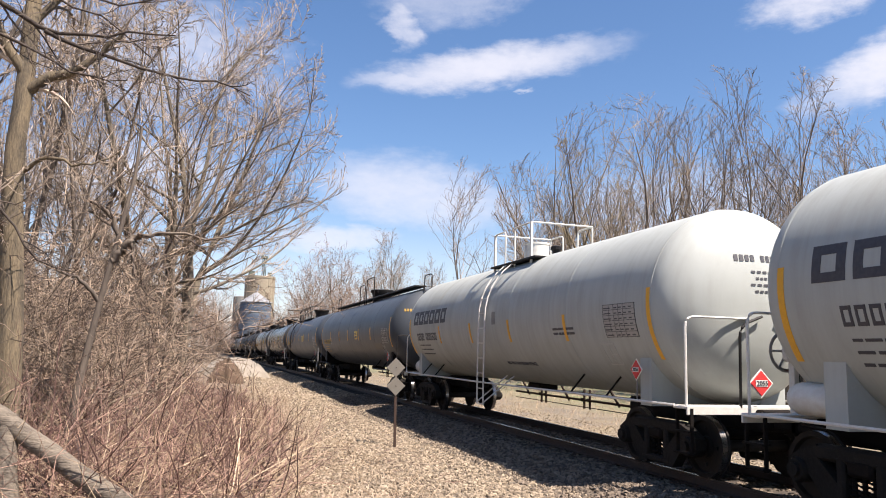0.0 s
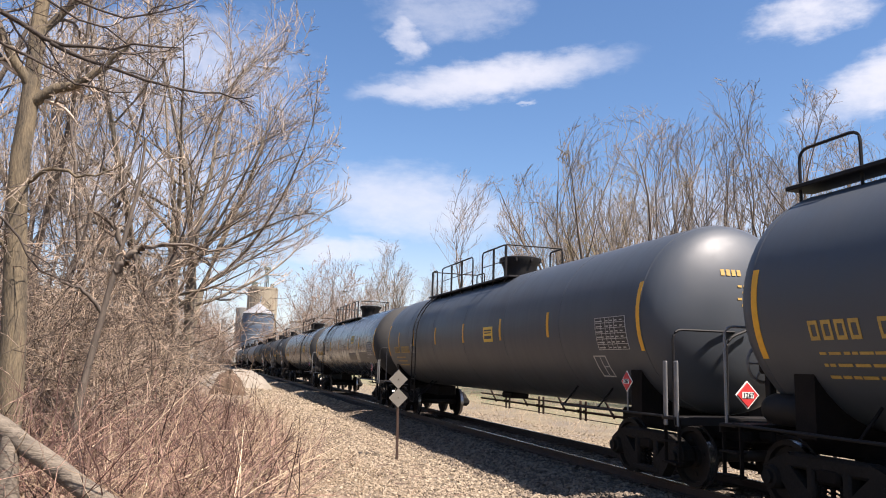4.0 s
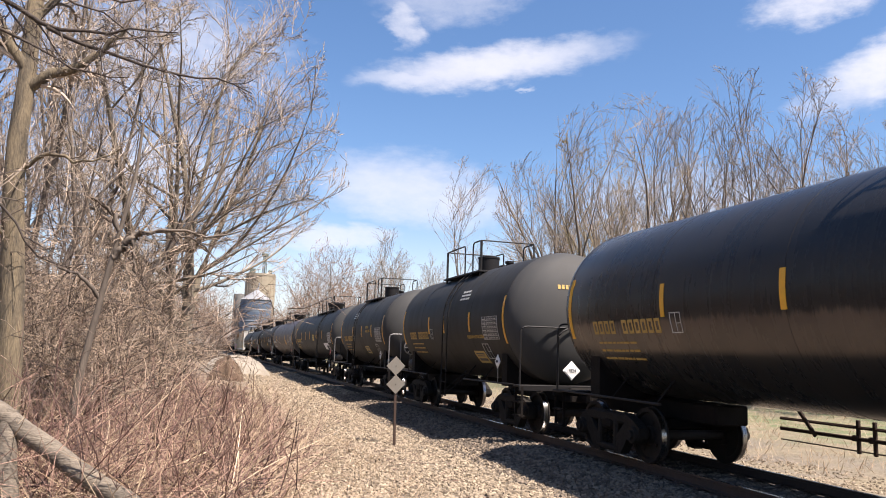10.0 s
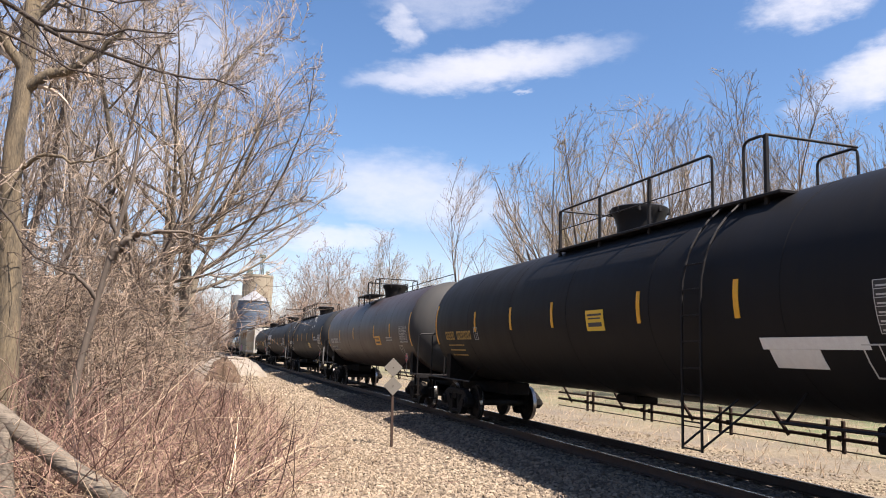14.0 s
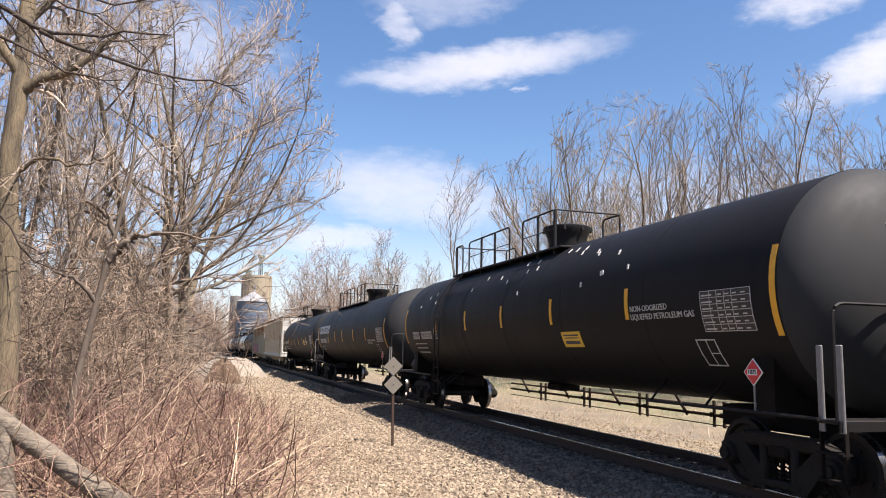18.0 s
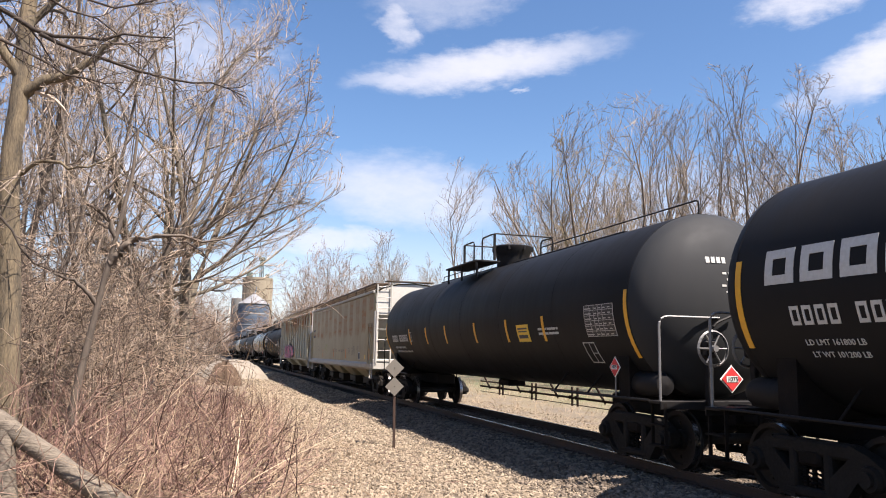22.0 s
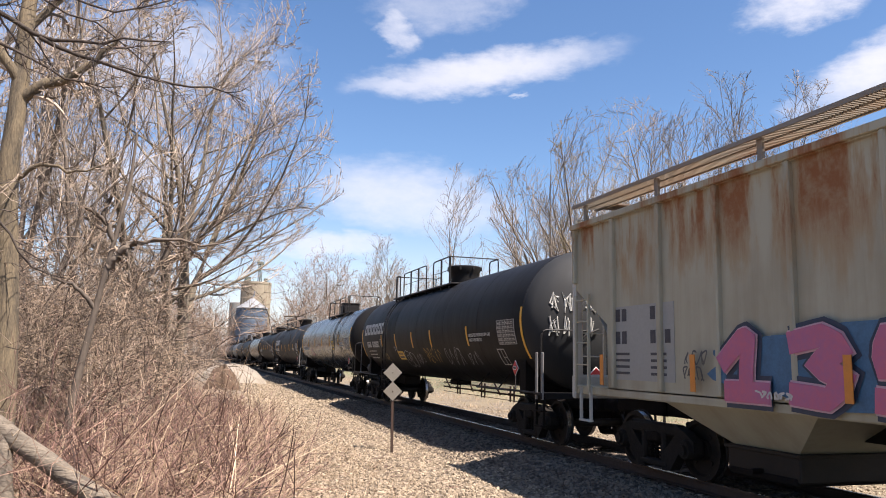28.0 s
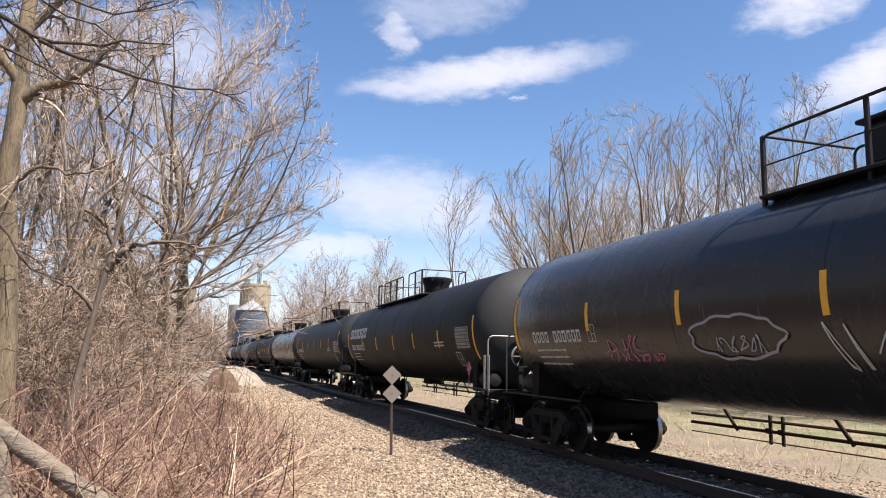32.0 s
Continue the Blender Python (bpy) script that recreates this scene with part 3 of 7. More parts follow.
def sprout(rng, lines, radii, cfg):
    """Children of each branch: start points, directions, lengths and radii."""
    B, n, _ = lines.shape
    m = cfg["kids"]
    span = np.linalg.norm(np.diff(lines, axis=1), axis=2).sum(1)
    u = cfg["low"] + (0.995 - cfg["low"]) * (np.arange(m)[None] + rng.random((B, m))) / m
    i = np.minimum((u * (n - 1)).astype(int), n - 2)
    f = (u * (n - 1) - i)[..., None]
    b = np.arange(B)[:, None]
    p0, p1 = lines[b, i], lines[b, i + 1]
    p = p0 + (p1 - p0) * f
    ax = unit(p1 - p0)
    side = unit(np.cross(ax, rng.normal(0, 1, (B, m, 3))))
    a = np.radians(rng.uniform(*cfg["angle"], (B, m)))[..., None]
    d = ax * np.cos(a) + side * np.sin(a)
    L = span[:, None] * cfg["len"] * rng.uniform(0.55, 1.3, (B, m)) * (1.3 - 0.75 * u)
    r0 = radii[b, i] + (radii[b, i + 1] - radii[b, i]) * f[..., 0]
    r = np.maximum(r0 * cfg["thin"], cfg["rmin"])
    return p.reshape(-1, 3), d.reshape(-1, 3), L.ravel(), r.ravel()


def branch_out(rng, sets, levels, env=None):
    """Adds one set of branches after another to sets of (lines, radii)."""
    for cfg in levels:
        p, d, L, r = sprout(rng, *sets[-1], cfg)
        lines = run_out(rng, p, d, L, cfg["n"], cfg["wob"], cfg["curl"], cfg["up"], env)
        sets.append((lines, r[:, None] * np.linspace(1, cfg["tip"], cfg["n"])[None]))
    return sets


def drawn_in(pts, centre, radii, low):
    """Draws stray shoots into an egg-shaped crown; low is its half height below the centre."""
    q = pts - np.array(centre)
    rz = np.where(q[..., 2] < 0, low, radii[2])
    d = np.sqrt((q[..., 0] / radii[0]) ** 2 + (q[..., 1] / radii[1]) ** 2 + (q[..., 2] / rz) ** 2) + 1e-6
    g = np.where(d > 0.8, (0.8 + 0.26 * np.tanh((d - 0.8) / 0.45)) / d, 1.0)
    out = pts.copy()
    out[..., :2] = np.array(centre)[:2] + q[..., :2] * g[..., None]
    out[..., 2] = np.where(q[..., 2] > 0, centre[2] + q[..., 2] * g, pts[..., 2])
    return out


def joined(sets, sides):
    vs, qs, o = [], [], 0
    for (lines, radii), k in zip(sets, sides):
        v, q = tubes(lines, radii, k)
        vs.append(v)
        qs.append(q + o)
        o += len(v)
    return np.concatenate(vs), np.concatenate(qs)


def lv(kids, length, thin, angle, n=4, wob=0.07, curl=0.3, up=0.25, tip=0.35, low=0.15, rmin=0.004):
    return dict(kids=kids, len=length, thin=thin, angle=angle, n=n, wob=wob, curl=curl, up=up, tip=tip, low=low, rmin=rmin)


def tree_meshes(seed, stems, height, radius, lean, levels, env, wood=2, base=0.22, bend=0.4, top=None, low=None):
    """Wood mesh and twig mesh of a bare tree at the origin: stems, then one set of branches after another."""
    rng = np.random.default_rng(seed)
    a = 2 * np.pi * (np.arange(stems) + rng.uniform(-0.3, 0.3, stems)) / stems
    k = lean * rng.uniform(0.45, 1.2, stems) * (1 if stems > 1 else 0.4)
    d = np.stack([np.cos(a) * k, np.sin(a) * k, np.ones(stems)], 1)
    p = np.stack([np.cos(a) * base * (stems > 1), np.sin(a) * base * (stems > 1), np.full(stems, -0.3)], 1)
    L = height * rng.uniform(0.8, 1.0, stems)
    lines = run_out(rng, p, d, L, 12, 0.07, bend, 0.2, None)
    r = radius * rng.uniform(0.6, 1.0, stems)
    sets = branch_out(rng, [(lines, r[:, None] * (1 - np.linspace(0, 0.96, 12)[None]) ** 1.15)], levels, env)
    if top is not None:
        k = top / np.percentile(sets[-1][0][:, -1, 2], 99.3)
        sets = [(a * k, b) for a, b in sets]
    if low is not None:
        sets = [(drawn_in(p, *env, low), r) for p, r in sets]
    sides = [7] + [6 if i == 0 else 4 if i == 1 else 3 for i in range(len(levels))]
    return joined(sets[:wood], sides[:wood]), joined(sets[wood:], sides[wood:])


ROW_LV = [lv(9, 0.50, 0.55, (20, 46), 6, 0.06, 0.35, 0.40, 0.2, 0.2, 0.012), lv(8, 0.46, 0.6, (20, 44), 4, 0.06, 0.28, 0.30, 0.3, 0.15, 0.008),
          lv(6, 0.46, 0.65, (18, 42), 2, 0.06, 0.25, 0.2, 0.4, 0.12, 0.0054), lv(2, 0.5, 0.8, (18, 42), 2, 0.05, 0.2, 0.1, 0.4, 0.25, 0.0042)]
BACK_LV = [ROW_LV[0], ROW_LV[1], lv(6, 0.5, 0.65, (26, 58), 3, 0.14, 0.5, 0.1, 0.4, 0.1, 0.0062)]
BUSH_LV = [lv(8, 0.5, 0.5, (20, 52), 5, 0.08, 0.3, 0.35, 0.3, 0.15), lv(7, 0.5, 0.6, (24, 54), 3, 0.08, 0.3, 0.25, 0.35, 0.15, 0.010),
           lv(5, 0.5, 0.7, (22, 52), 2, 0.05, 0.2, 0.1, 0.45, 0.15, 0.0105)]
BIG_LV = [lv(13, 0.54, 0.5, (46, 84), 10, 0.045, 0.4, 0.3, 0.15, 0.16, 0.02), lv(9, 0.40, 0.55, (20, 46), 6, 0.05, 0.35, 0.36, 0.3, 0.12, 0.013),
          lv(8, 0.42, 0.6, (18, 44), 4, 0.06, 0.3, 0.22, 0.4, 0.12, 0.009), lv(5, 0.44, 0.75, (18, 44), 3, 0.07, 0.25, 0.12, 0.5, 0.1, 0.0066)]
SCRUB_LV = [lv(8, 0.50, 0.55, (25, 70), 5, 0.18, 0.9, 0.05, 0.3, 0.1, 0.0085), lv(8, 0.50, 0.7, (30, 78), 3, 0.25, 0.8, -0.1, 0.4, 0.08, 0.0056)]
LIMB_LV = [lv(9, 0.42, 0.5, (30, 70), 6, 0.16, 0.8, 0.0, 0.35, 0.08, 0.008), lv(8, 0.42, 0.6, (30, 72), 5, 0.18, 0.8, -0.1, 0.4, 0.1, 0.0045),
           lv(5, 0.45, 0.75, (28, 70), 3, 0.15, 0.5, -0.1, 0.5, 0.1, 0.0032)]


def tree_thing(name, meshes, bark, twig, label, category, tag):
    (v1, q1), (v2, q2) = meshes
    ob = tagged(new(name), label, category, tag)
    part("trunk", fast_mesh("trunk", v1, q1, bark, True), bark, ob)
    part("crown", fast_mesh("crown", v2, q2, twig), twig, ob, "bare branches and twigs")
    return ob


def stand(first, spots):
    """Puts the first tree on the first spot and copies on the others: (x, y, turn, size)."""
    for k, (x, y, a, s) in enumerate(spots):
        m = pose(x, y, float(lift(np.array(x), np.array(y))), 0, 0, a)
        if k == 0:
            first.matrix_basis = m
            ob = first
        else:
            ob = copy_thing(first, m)
        ob.scale = (s, s, s)


def path_set(paths, n):
    """Polylines of n points through rounded corners, with radii tapering from r to r * tip: (points, r, tip)."""
    lines, radii = [], []
    for pts, r, tip in paths:
        q = np.array([tuple(p) for p in rounded(pts, 0.4, 5)])
        s = np.concatenate([[0], np.cumsum(np.linalg.norm(np.diff(q, axis=0), axis=1))])
        u = np.linspace(0, s[-1], n)
        lines.append(np.stack([np.interp(u, s, q[:, i]) for i in range(3)], 1))
        radii.append(r * np.linspace(1, tip, n))
    return np.array(lines), np.array(radii)


def limbed_tree(name, seed, trunk, limbs, bark, twig, label, levels=LIMB_LV):
    """A tree whose trunk and main limbs follow given lines, with grown branches."""
    rng = np.random.default_rng(seed)
    t, l = path_set(trunk, 14), path_set(limbs, 12)
    kink = rng.normal(0, 0.018, l[0].shape)
    kink[:, 0] = 0
    l = (l[0] + kink, l[1])
    sets = branch_out(rng, [l], levels)
    ob = tagged(new(name), label, "tree")
    part("trunk", fast_mesh("trunk", *tubes(*t, 12), bark, True), bark, ob)
    for k in range(len(l[0])):
        part("limb", fast_mesh("limb", *tubes(l[0][k:k + 1], l[1][k:k + 1], 8), bark, True), bark, ob)
    part("crown", fast_mesh("crown", *joined(sets[1:], [5, 3, 3]), twig), twig, ob, "bare branches and twigs")
    return ob


def make_trees():
    kinds = [(2, TWIG_ROW), (3, TWIG_ROW), (3, TWIG_ROW), (3, TWIG_OLIVE), (2, TWIG_ROW)]
    row = [tree_thing("bare_tree", tree_meshes(20 + k, n, 9.4, 0.12, 0.36 if n > 2 else 0.28, ROW_LV, ((0, 0, 5.8), (3.0, 3.0, 4.6)), top=10.0, low=5.0), BARK, mat, "leafless tree with several upright grey-brown stems" if mat is TWIG_ROW else "leafless tree with a haze of olive-yellow twigs", "tree", "tree row beyond the track") for k, (n, mat) in enumerate(kinds)]
    spots = [[] for _ in kinds]
    for k, (v, x, y, hgt) in enumerate(ROW_SPOTS):
        spots[v].append((x, y, (k * 67) % 360, hgt / 9.4))
    for t, sp in zip(row, spots):
        stand(t, sp)
    red = tree_thing("bare_tree", tree_meshes(41, 5, 9.0, 0.10, 0.40, BUSH_LV, ((0, 0, 5.0), (4.2, 4.2, 5.2)), top=10.0), BARK, TWIG_RED, "leafless reddish-brown bushy tree", "tree", "tree row beyond the track")
    stand(red, [(x, y, a, hgt / 10) for x, y, a, hgt in RED_SPOTS])
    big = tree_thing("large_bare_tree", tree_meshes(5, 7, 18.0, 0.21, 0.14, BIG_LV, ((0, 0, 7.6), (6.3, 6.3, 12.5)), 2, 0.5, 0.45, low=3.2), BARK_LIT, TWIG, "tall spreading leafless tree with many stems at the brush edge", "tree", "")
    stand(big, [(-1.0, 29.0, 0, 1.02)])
    limbed_tree("pale_bare_tree", 24, [([(-2.6, 12.3, -0.4), (-2.70, 12.3, 2.1), (-2.82, 12.3, 3.4), (-2.90, 12.3, 4.4), (-2.84, 12.3, 5.6), (-2.88, 12.4, 6.9), (-2.75, 12.5, 9.0)], 0.20, 0.42)],
                [([(-2.84, 12.3, 5.45), (-2.62, 12.25, 5.62), (-2.46, 12.2, 5.72), (-2.30, 12.2, 5.72), (-2.12, 12.15, 5.90), (-1.90, 12.1, 6.02), (-1.5, 12.0, 6.5)], 0.095, 0.3),
                 ([(-2.86, 12.3, 5.7), (-3.3, 12.2, 6.4), (-3.6, 12.2, 7.6)], 0.09, 0.3), ([(-2.86, 12.4, 6.6), (-2.3, 12.5, 7.4), (-1.7, 12.6, 8.6)], 0.07, 0.3),
                 ([(-2.8, 12.3, 4.2), (-2.4, 12.1, 4.5), (-1.9, 12.0, 4.3), (-1.4, 12.0, 4.6)], 0.035, 0.3), ([(-2.75, 12.3, 3.1), (-3.2, 12.1, 3.5), (-3.7, 12.0, 3.3)], 0.035, 0.3)],
                BARK_PALE, TWIG, "leafless tree with a pale tan trunk and a gnarled limb")
    limbed_tree("overhanging_tree", 25, [([(-3.5, 8.9, -0.3), (-3.45, 9.0, 2.5), (-3.3, 9.2, 5.0), (-3.35, 9.3, 8.5)], 0.16, 0.5)],
                [([(-3.32, 9.25, 5.9), (-2.5, 9.5, 5.62), (-2.2, 9.5, 5.46), (-1.95, 9.5, 5.36), (-1.55, 9.5, 5.39), (-1.1, 9.45, 5.5), (-0.6, 9.4, 5.5)], 0.042, 0.2),
                 ([(-2.05, 9.5, 5.38), (-1.55, 9.5, 5.20), (-1.15, 9.5, 5.10), (-0.65, 9.5, 5.00), (-0.15, 9.5, 5.05), (0.35, 9.5, 4.9)], 0.028, 0.25),
                 ([(-3.3, 9.2, 5.5), (-2.5, 9.5, 5.32), (-2.2, 9.5, 5.15), (-1.85, 9.5, 4.97), (-1.5, 9.5, 4.86), (-1.1, 9.5, 4.9)], 0.026, 0.25),
                 ([(-3.33, 9.2, 6.8), (-2.3, 9.4, 6.0), (-1.6, 9.5, 5.68), (-1.2, 9.5, 5.5), (-0.8, 9.5, 5.2)], 0.024, 0.3),
                 ([(-3.34, 9.2, 7.2), (-2.4, 9.4, 6.1), (-1.6, 9.5, 5.86), (-1.2, 9.5, 5.80), (-0.8, 9.5, 6.0), (-0.4, 9.5, 6.3)], 0.026, 0.3),
                 ([(-3.42, 9.1, 3.6), (-2.4, 9.5, 3.4), (-1.9, 9.5, 2.6), (-1.5, 9.5, 2.55)], 0.024, 0.3)],
                BARK_SHADED, TWIG_SHADED, "leafless tree with long drooping limbs coloured dark as if shaded", [lv(9, 0.26, 0.5, (30, 70), 6, 0.16, 0.8, 0.0, 0.35, 0.08, 0.008), LIMB_LV[1], lv(3, 0.45, 0.75, (28, 70), 3, 0.15, 0.5, -0.1, 0.5, 0.1, 0.003)])
    limbed_tree("forked_snag", 26, [([(-2.0, 13.2, -0.2), (-1.85, 13.2, 1.2), (-1.69, 13.2, 2.18), (-1.60, 13.2, 2.75), (-1.54, 13.2, 3.1), (-1.45, 13.2, 3.5), (-1.41, 13.2, 3.9), (-1.30, 13.25, 4.4), (-1.26, 13.3, 5.4)], 0.07, 0.3)],
                [([(-1.54, 13.2, 3.08), (-1.36, 13.15, 3.3), (-1.24, 13.1, 3.46), (-1.12, 13.1, 3.54)], 0.065, 0.8), ([(-1.47, 13.2, 3.52), (-1.55, 13.2, 3.72), (-1.68, 13.2, 3.88), (-1.95, 13.2, 4.05)], 0.045, 0.5),
                 ([(-1.26, 13.12, 3.42), (-1.21, 13.1, 3.2), (-1.20, 13.1, 2.85)], 0.035, 0.5), ([(-1.16, 13.1, 3.50), (-0.63, 13.1, 3.55), (-0.2, 13.1, 3.42), (0.15, 13.1, 3.08)], 0.022, 0.4),
                 ([(-1.14, 13.1, 3.52), (-0.5, 13.0, 3.60), (0.0, 13.0, 3.48), (0.45, 13.0, 3.66)], 0.026, 0.5), ([(-1.66, 13.2, 2.4), (-1.9, 13.1, 2.75), (-2.3, 13.0, 2.85)], 0.04, 0.4)],
                BARK, THICKET_MAT, "crooked forked dark stem with broken limbs in the thicket", [lv(6, 0.30, 0.5, (30, 75), 5, 0.18, 0.9, 0.0, 0.4, 0.2, 0.006), lv(6, 0.45, 0.6, (30, 75), 4, 0.2, 0.8, -0.1, 0.4, 0.1, 0.004)])
    back = tree_thing("bare_tree", tree_meshes(15, 4, 9.8, 0.10, 0.3, BACK_LV, ((0, 0, 5.4), (2.8, 2.8, 5.0)), top=10.0, low=4.0), BARK, TWIG, "leafless tree deep in the thicket", "tree", "trees on the brush side")
    stand(back, LEFT_SPOTS)
    kinds = [tree_thing("thicket_shrub", tree_meshes(60 + k, 8, 3.4 + 0.6 * k, 0.028, 0.42, SCRUB_LV, None, 1, 0.3, 0.9), TWIG, THICKET_MAT, "tangled leafless shrub of thin brown stems", "shrub", "thicket beside the track") for k in range(3)]
    rng = random.Random(77)
    spots = [[], [], []]
    for k in range(38):
        y = 13.8 + 32 * (k / 38) ** 1.1 + rng.uniform(-1, 1)
        x = rng.uniform(-4.8 - y * 0.1, -1.95 - 0.09 * (y - 13))
        spots[k % 3].append((x, y, rng.uniform(0, 360), rng.uniform(0.75, 1.1) + 0.012 * (y - 12)))
    for k in range(14):
        y = 14.5 + 1.3 * k
        spots[k % 3].append((rng.uniform(-5.2, -3.2) - 0.16 * (y - 14), y, rng.uniform(0, 360), rng.uniform(1.05, 1.35)))
    for k in range(5):
        y = 46 + 18 * k
        spots[k % 3].append((rng.uniform(-7, -4.2), y, rng.uniform(0, 360), rng.uniform(1.0, 1.5)))
    for k, (x, y, s) in enumerate(((-2.0, 19.5, 1.15), (-2.4, 16.0, 1.1), (-2.6, 23.0, 1.3), (-1.95, 17.2, 1.15), (-1.85, 15.0, 0.95), (-2.3, 21.0, 1.35))):
        spots[k % 3].append((x, y, 50 * k, s))
    for t, sp in zip(kinds, spots):
        stand(t, sp)


# variety, x, y, height
ROW_SPOTS = [(0, 27.0, 71.8, 21.8), (1, 27.0, 56.5, 19.0), (2, 27.5, 53.5, 21.8), (3, 27.0, 48.8, 20.6), (4, 27.2, 43.3, 19.0), (1, 26.6, 38.8, 17.4), (2, 27.0, 34.3, 17.8), (4, 27.2, 31.3, 16.8), (1, 26.8, 28.6, 15.4), (2, 27.2, 26.0, 13.4), (4, 26.6, 23.4, 13.2),
             (1, 34.0, 62.0, 23.5), (2, 35.0, 54.0, 22.6), (4, 35.0, 42.0, 21.0), (2, 35.5, 36.0, 17.5), (3, 34.5, 58.0, 22.0), (2, 32.0, 30.0, 14.0),
             (2, 33.4, 150.0, 26.5), (1, 35.2, 140.0, 24.0), (4, 36.5, 130.0, 20.5), (0, 34.0, 112.0, 16.5), (4, 30.0, 152.0, 22.0), (1, 38.0, 120.0, 17.0), (2, 36.0, 100.0, 13.0)]
RED_SPOTS = [(-1.0, 100.0, 30, 11.0), (0.7, 104.0, 190, 10.0), (-2.6, 95.0, 110, 12.0), (26.1, 170.0, 0, 26.5), (29.8, 166.0, 80, 26.8), (23.4, 176.0, 160, 23.5), (14.8, 188.0, 40, 11.0), (16.8, 181.0, 200, 12.6), (18.6, 176.0, 300, 15.0), (20.6, 171.0, 20, 14.5), (14.2, 152.0, 120, 8.6), (25.1, 141.0, 250, 16.5), (21.6, 150.0, 330, 16.2), (29.0, 139.0, 90, 15.0),
             (-2.2, 97.0, 10, 9.5), (0.0, 108.0, 130, 8.2), (1.4, 124.0, 220, 7.6), (2.8, 150.0, 310, 6.0), (-4.6, 92.0, 70, 11.0), (-1.6, 116.0, 100, 10.0), (-0.4, 98.0, 200, 8.0), (0.9, 112.0, 260, 8.4), (2.2, 136.0, 20, 7.4), (3.6, 165.0, 140, 6.0), (13.2, 176.0, 50, 9.0), (14.4, 170.0, 170, 10.5), (16.0, 162.0, 280, 11.0)]
LEFT_SPOTS = [(-4.5, 19.0, 0, 1.0), (-3.4, 23.5, 90, 1.35), (-6.0, 26.0, 200, 1.7), (-5.2, 34.0, 300, 1.3), (-4.6, 43.0, 60, 1.15), (-4.6, 54.0, 140, 1.1), (-6.0, 66.0, 250, 1.15), (-6.2, 78.0, 10, 1.15), (-7.5, 16.0, 33, 1.2), (-9.0, 22.0, 70, 1.7), (-5.5, 14.5, 150, 0.95)]
make_trees()


def edge_at(y):
    """The brush's edge towards the gravel."""
    return np.interp(y, (8, 11, 15, 26, 33, 44), (0.95, 1.25, 1.8, 2.0, 0.75, -0.6))


def canes(name, n, yr, length, rise, rad, mat, label, seed, twigs=2, head=None, low=-6.5, over=0.25, bias=1.3, sag=1.0, patch=0.0):
    """A mass of crooked dead stems, each with a few side twigs; rise is their first angle over the ground."""
    rng = np.random.default_rng(seed)
    y = yr[0] + (yr[1] - yr[0]) * rng.random(n) ** bias
    e = edge_at(y) + over * np.sin(y * 1.7) * np.cos(y * 0.6 + 1) + 0.12 * np.sin(y * 5.3)
    x = low + (e - low) * rng.random(n) ** 0.8
    if patch:
        keep = np.sin(x * 2.3 + seed) * np.sin(y * 1.1 + 2 * seed) > rng.uniform(-1.2, patch, n)
        x, y, e = x[keep], y[keep], e[keep]
        n = len(x)
    a = rng.uniform(0, 2 * np.pi, n) if head is None else rng.normal(head, 0.75, n)
    el = np.radians(np.clip(rng.normal(rise, 16, n), 8, 88))
    L = length * rng.uniform(0.45, 1.25, n) * np.clip(0.55 + (e - x) * 0.45, 0.5, 1.0)
    L = L * np.where(x > -0.7, np.interp(y, (12, 20, 30), (1.0, 0.68, 0.42)), 1.0)
    d = np.stack([np.cos(a) * np.cos(el), np.sin(a) * np.cos(el), np.sin(el)], 1)
    p = np.stack([x, y, lift(x, y) - 0.03], 1)
    curl = rng.normal(0, 0.22, (n, 3))
    pts, k = [p], 6
    for i in range(k - 1):
        d = unit(d + curl + rng.normal(0, 0.10, (n, 3)) - np.array([0, 0, 0.11 * sag]))
        p = p + d * (L / (k - 1))[:, None]
        p[:, 2] = np.maximum(p[:, 2], lift(p[:, 0], p[:, 1]) + 0.02)
        pts.append(p)
    lines = np.stack(pts, 1)
    radii = rad * rng.uniform(0.6, 1.4, (n, 1)) * np.array([[1.0, 0.95, 0.85, 0.7, 0.5, 0.25]])
    sets = [(lines, radii)]
    if twigs:
        sets = branch_out(rng, sets, [lv(twigs, 0.34, 0.7, (25, 65), 3, 0.15, 0.5, 0.1, 0.4, 0.3, rad * 0.5)])
    v, q = joined(sets, [3, 3])
    tagged(new(name, fast_mesh(name, v, q, mat)), label, "brush", kind="stuff")


def litter(name, n, xr, yr, hgt, lean, rad, mat, label, seed, bias=1.3):
    """Short stems scattered on open ground."""
    rng = np.random.default_rng(seed)
    y = yr[0] + (yr[1] - yr[0]) * rng.random(n) ** bias
    x = xr[0] + (xr[1] - xr[0]) * rng.random(n)
    a = rng.uniform(0, 2 * np.pi, n)
    k = np.abs(rng.normal(lean, lean * 0.5, n))
    s = np.linspace(0, 1, 3)[None, :]
    H = hgt * rng.uniform(0.45, 1.15, n)
    L = np.stack([x[:, None] + np.cos(a)[:, None] * k[:, None] * s + rng.normal(0, 0.04, (n, 3)) * s, y[:, None] + np.sin(a)[:, None] * k[:, None] * s + rng.normal(0, 0.04, (n, 3)) * s, lift(x, y)[:, None] - 0.01 + H[:, None] * s], -1)
    v, q = tubes(L, rad * rng.uniform(0.6, 1.4, (n, 1)) * np.array([[1.0, 0.8, 0.3]]), 3)
    tagged(new(name, fast_mesh(name, v, q, mat)), label, "brush", kind="stuff")


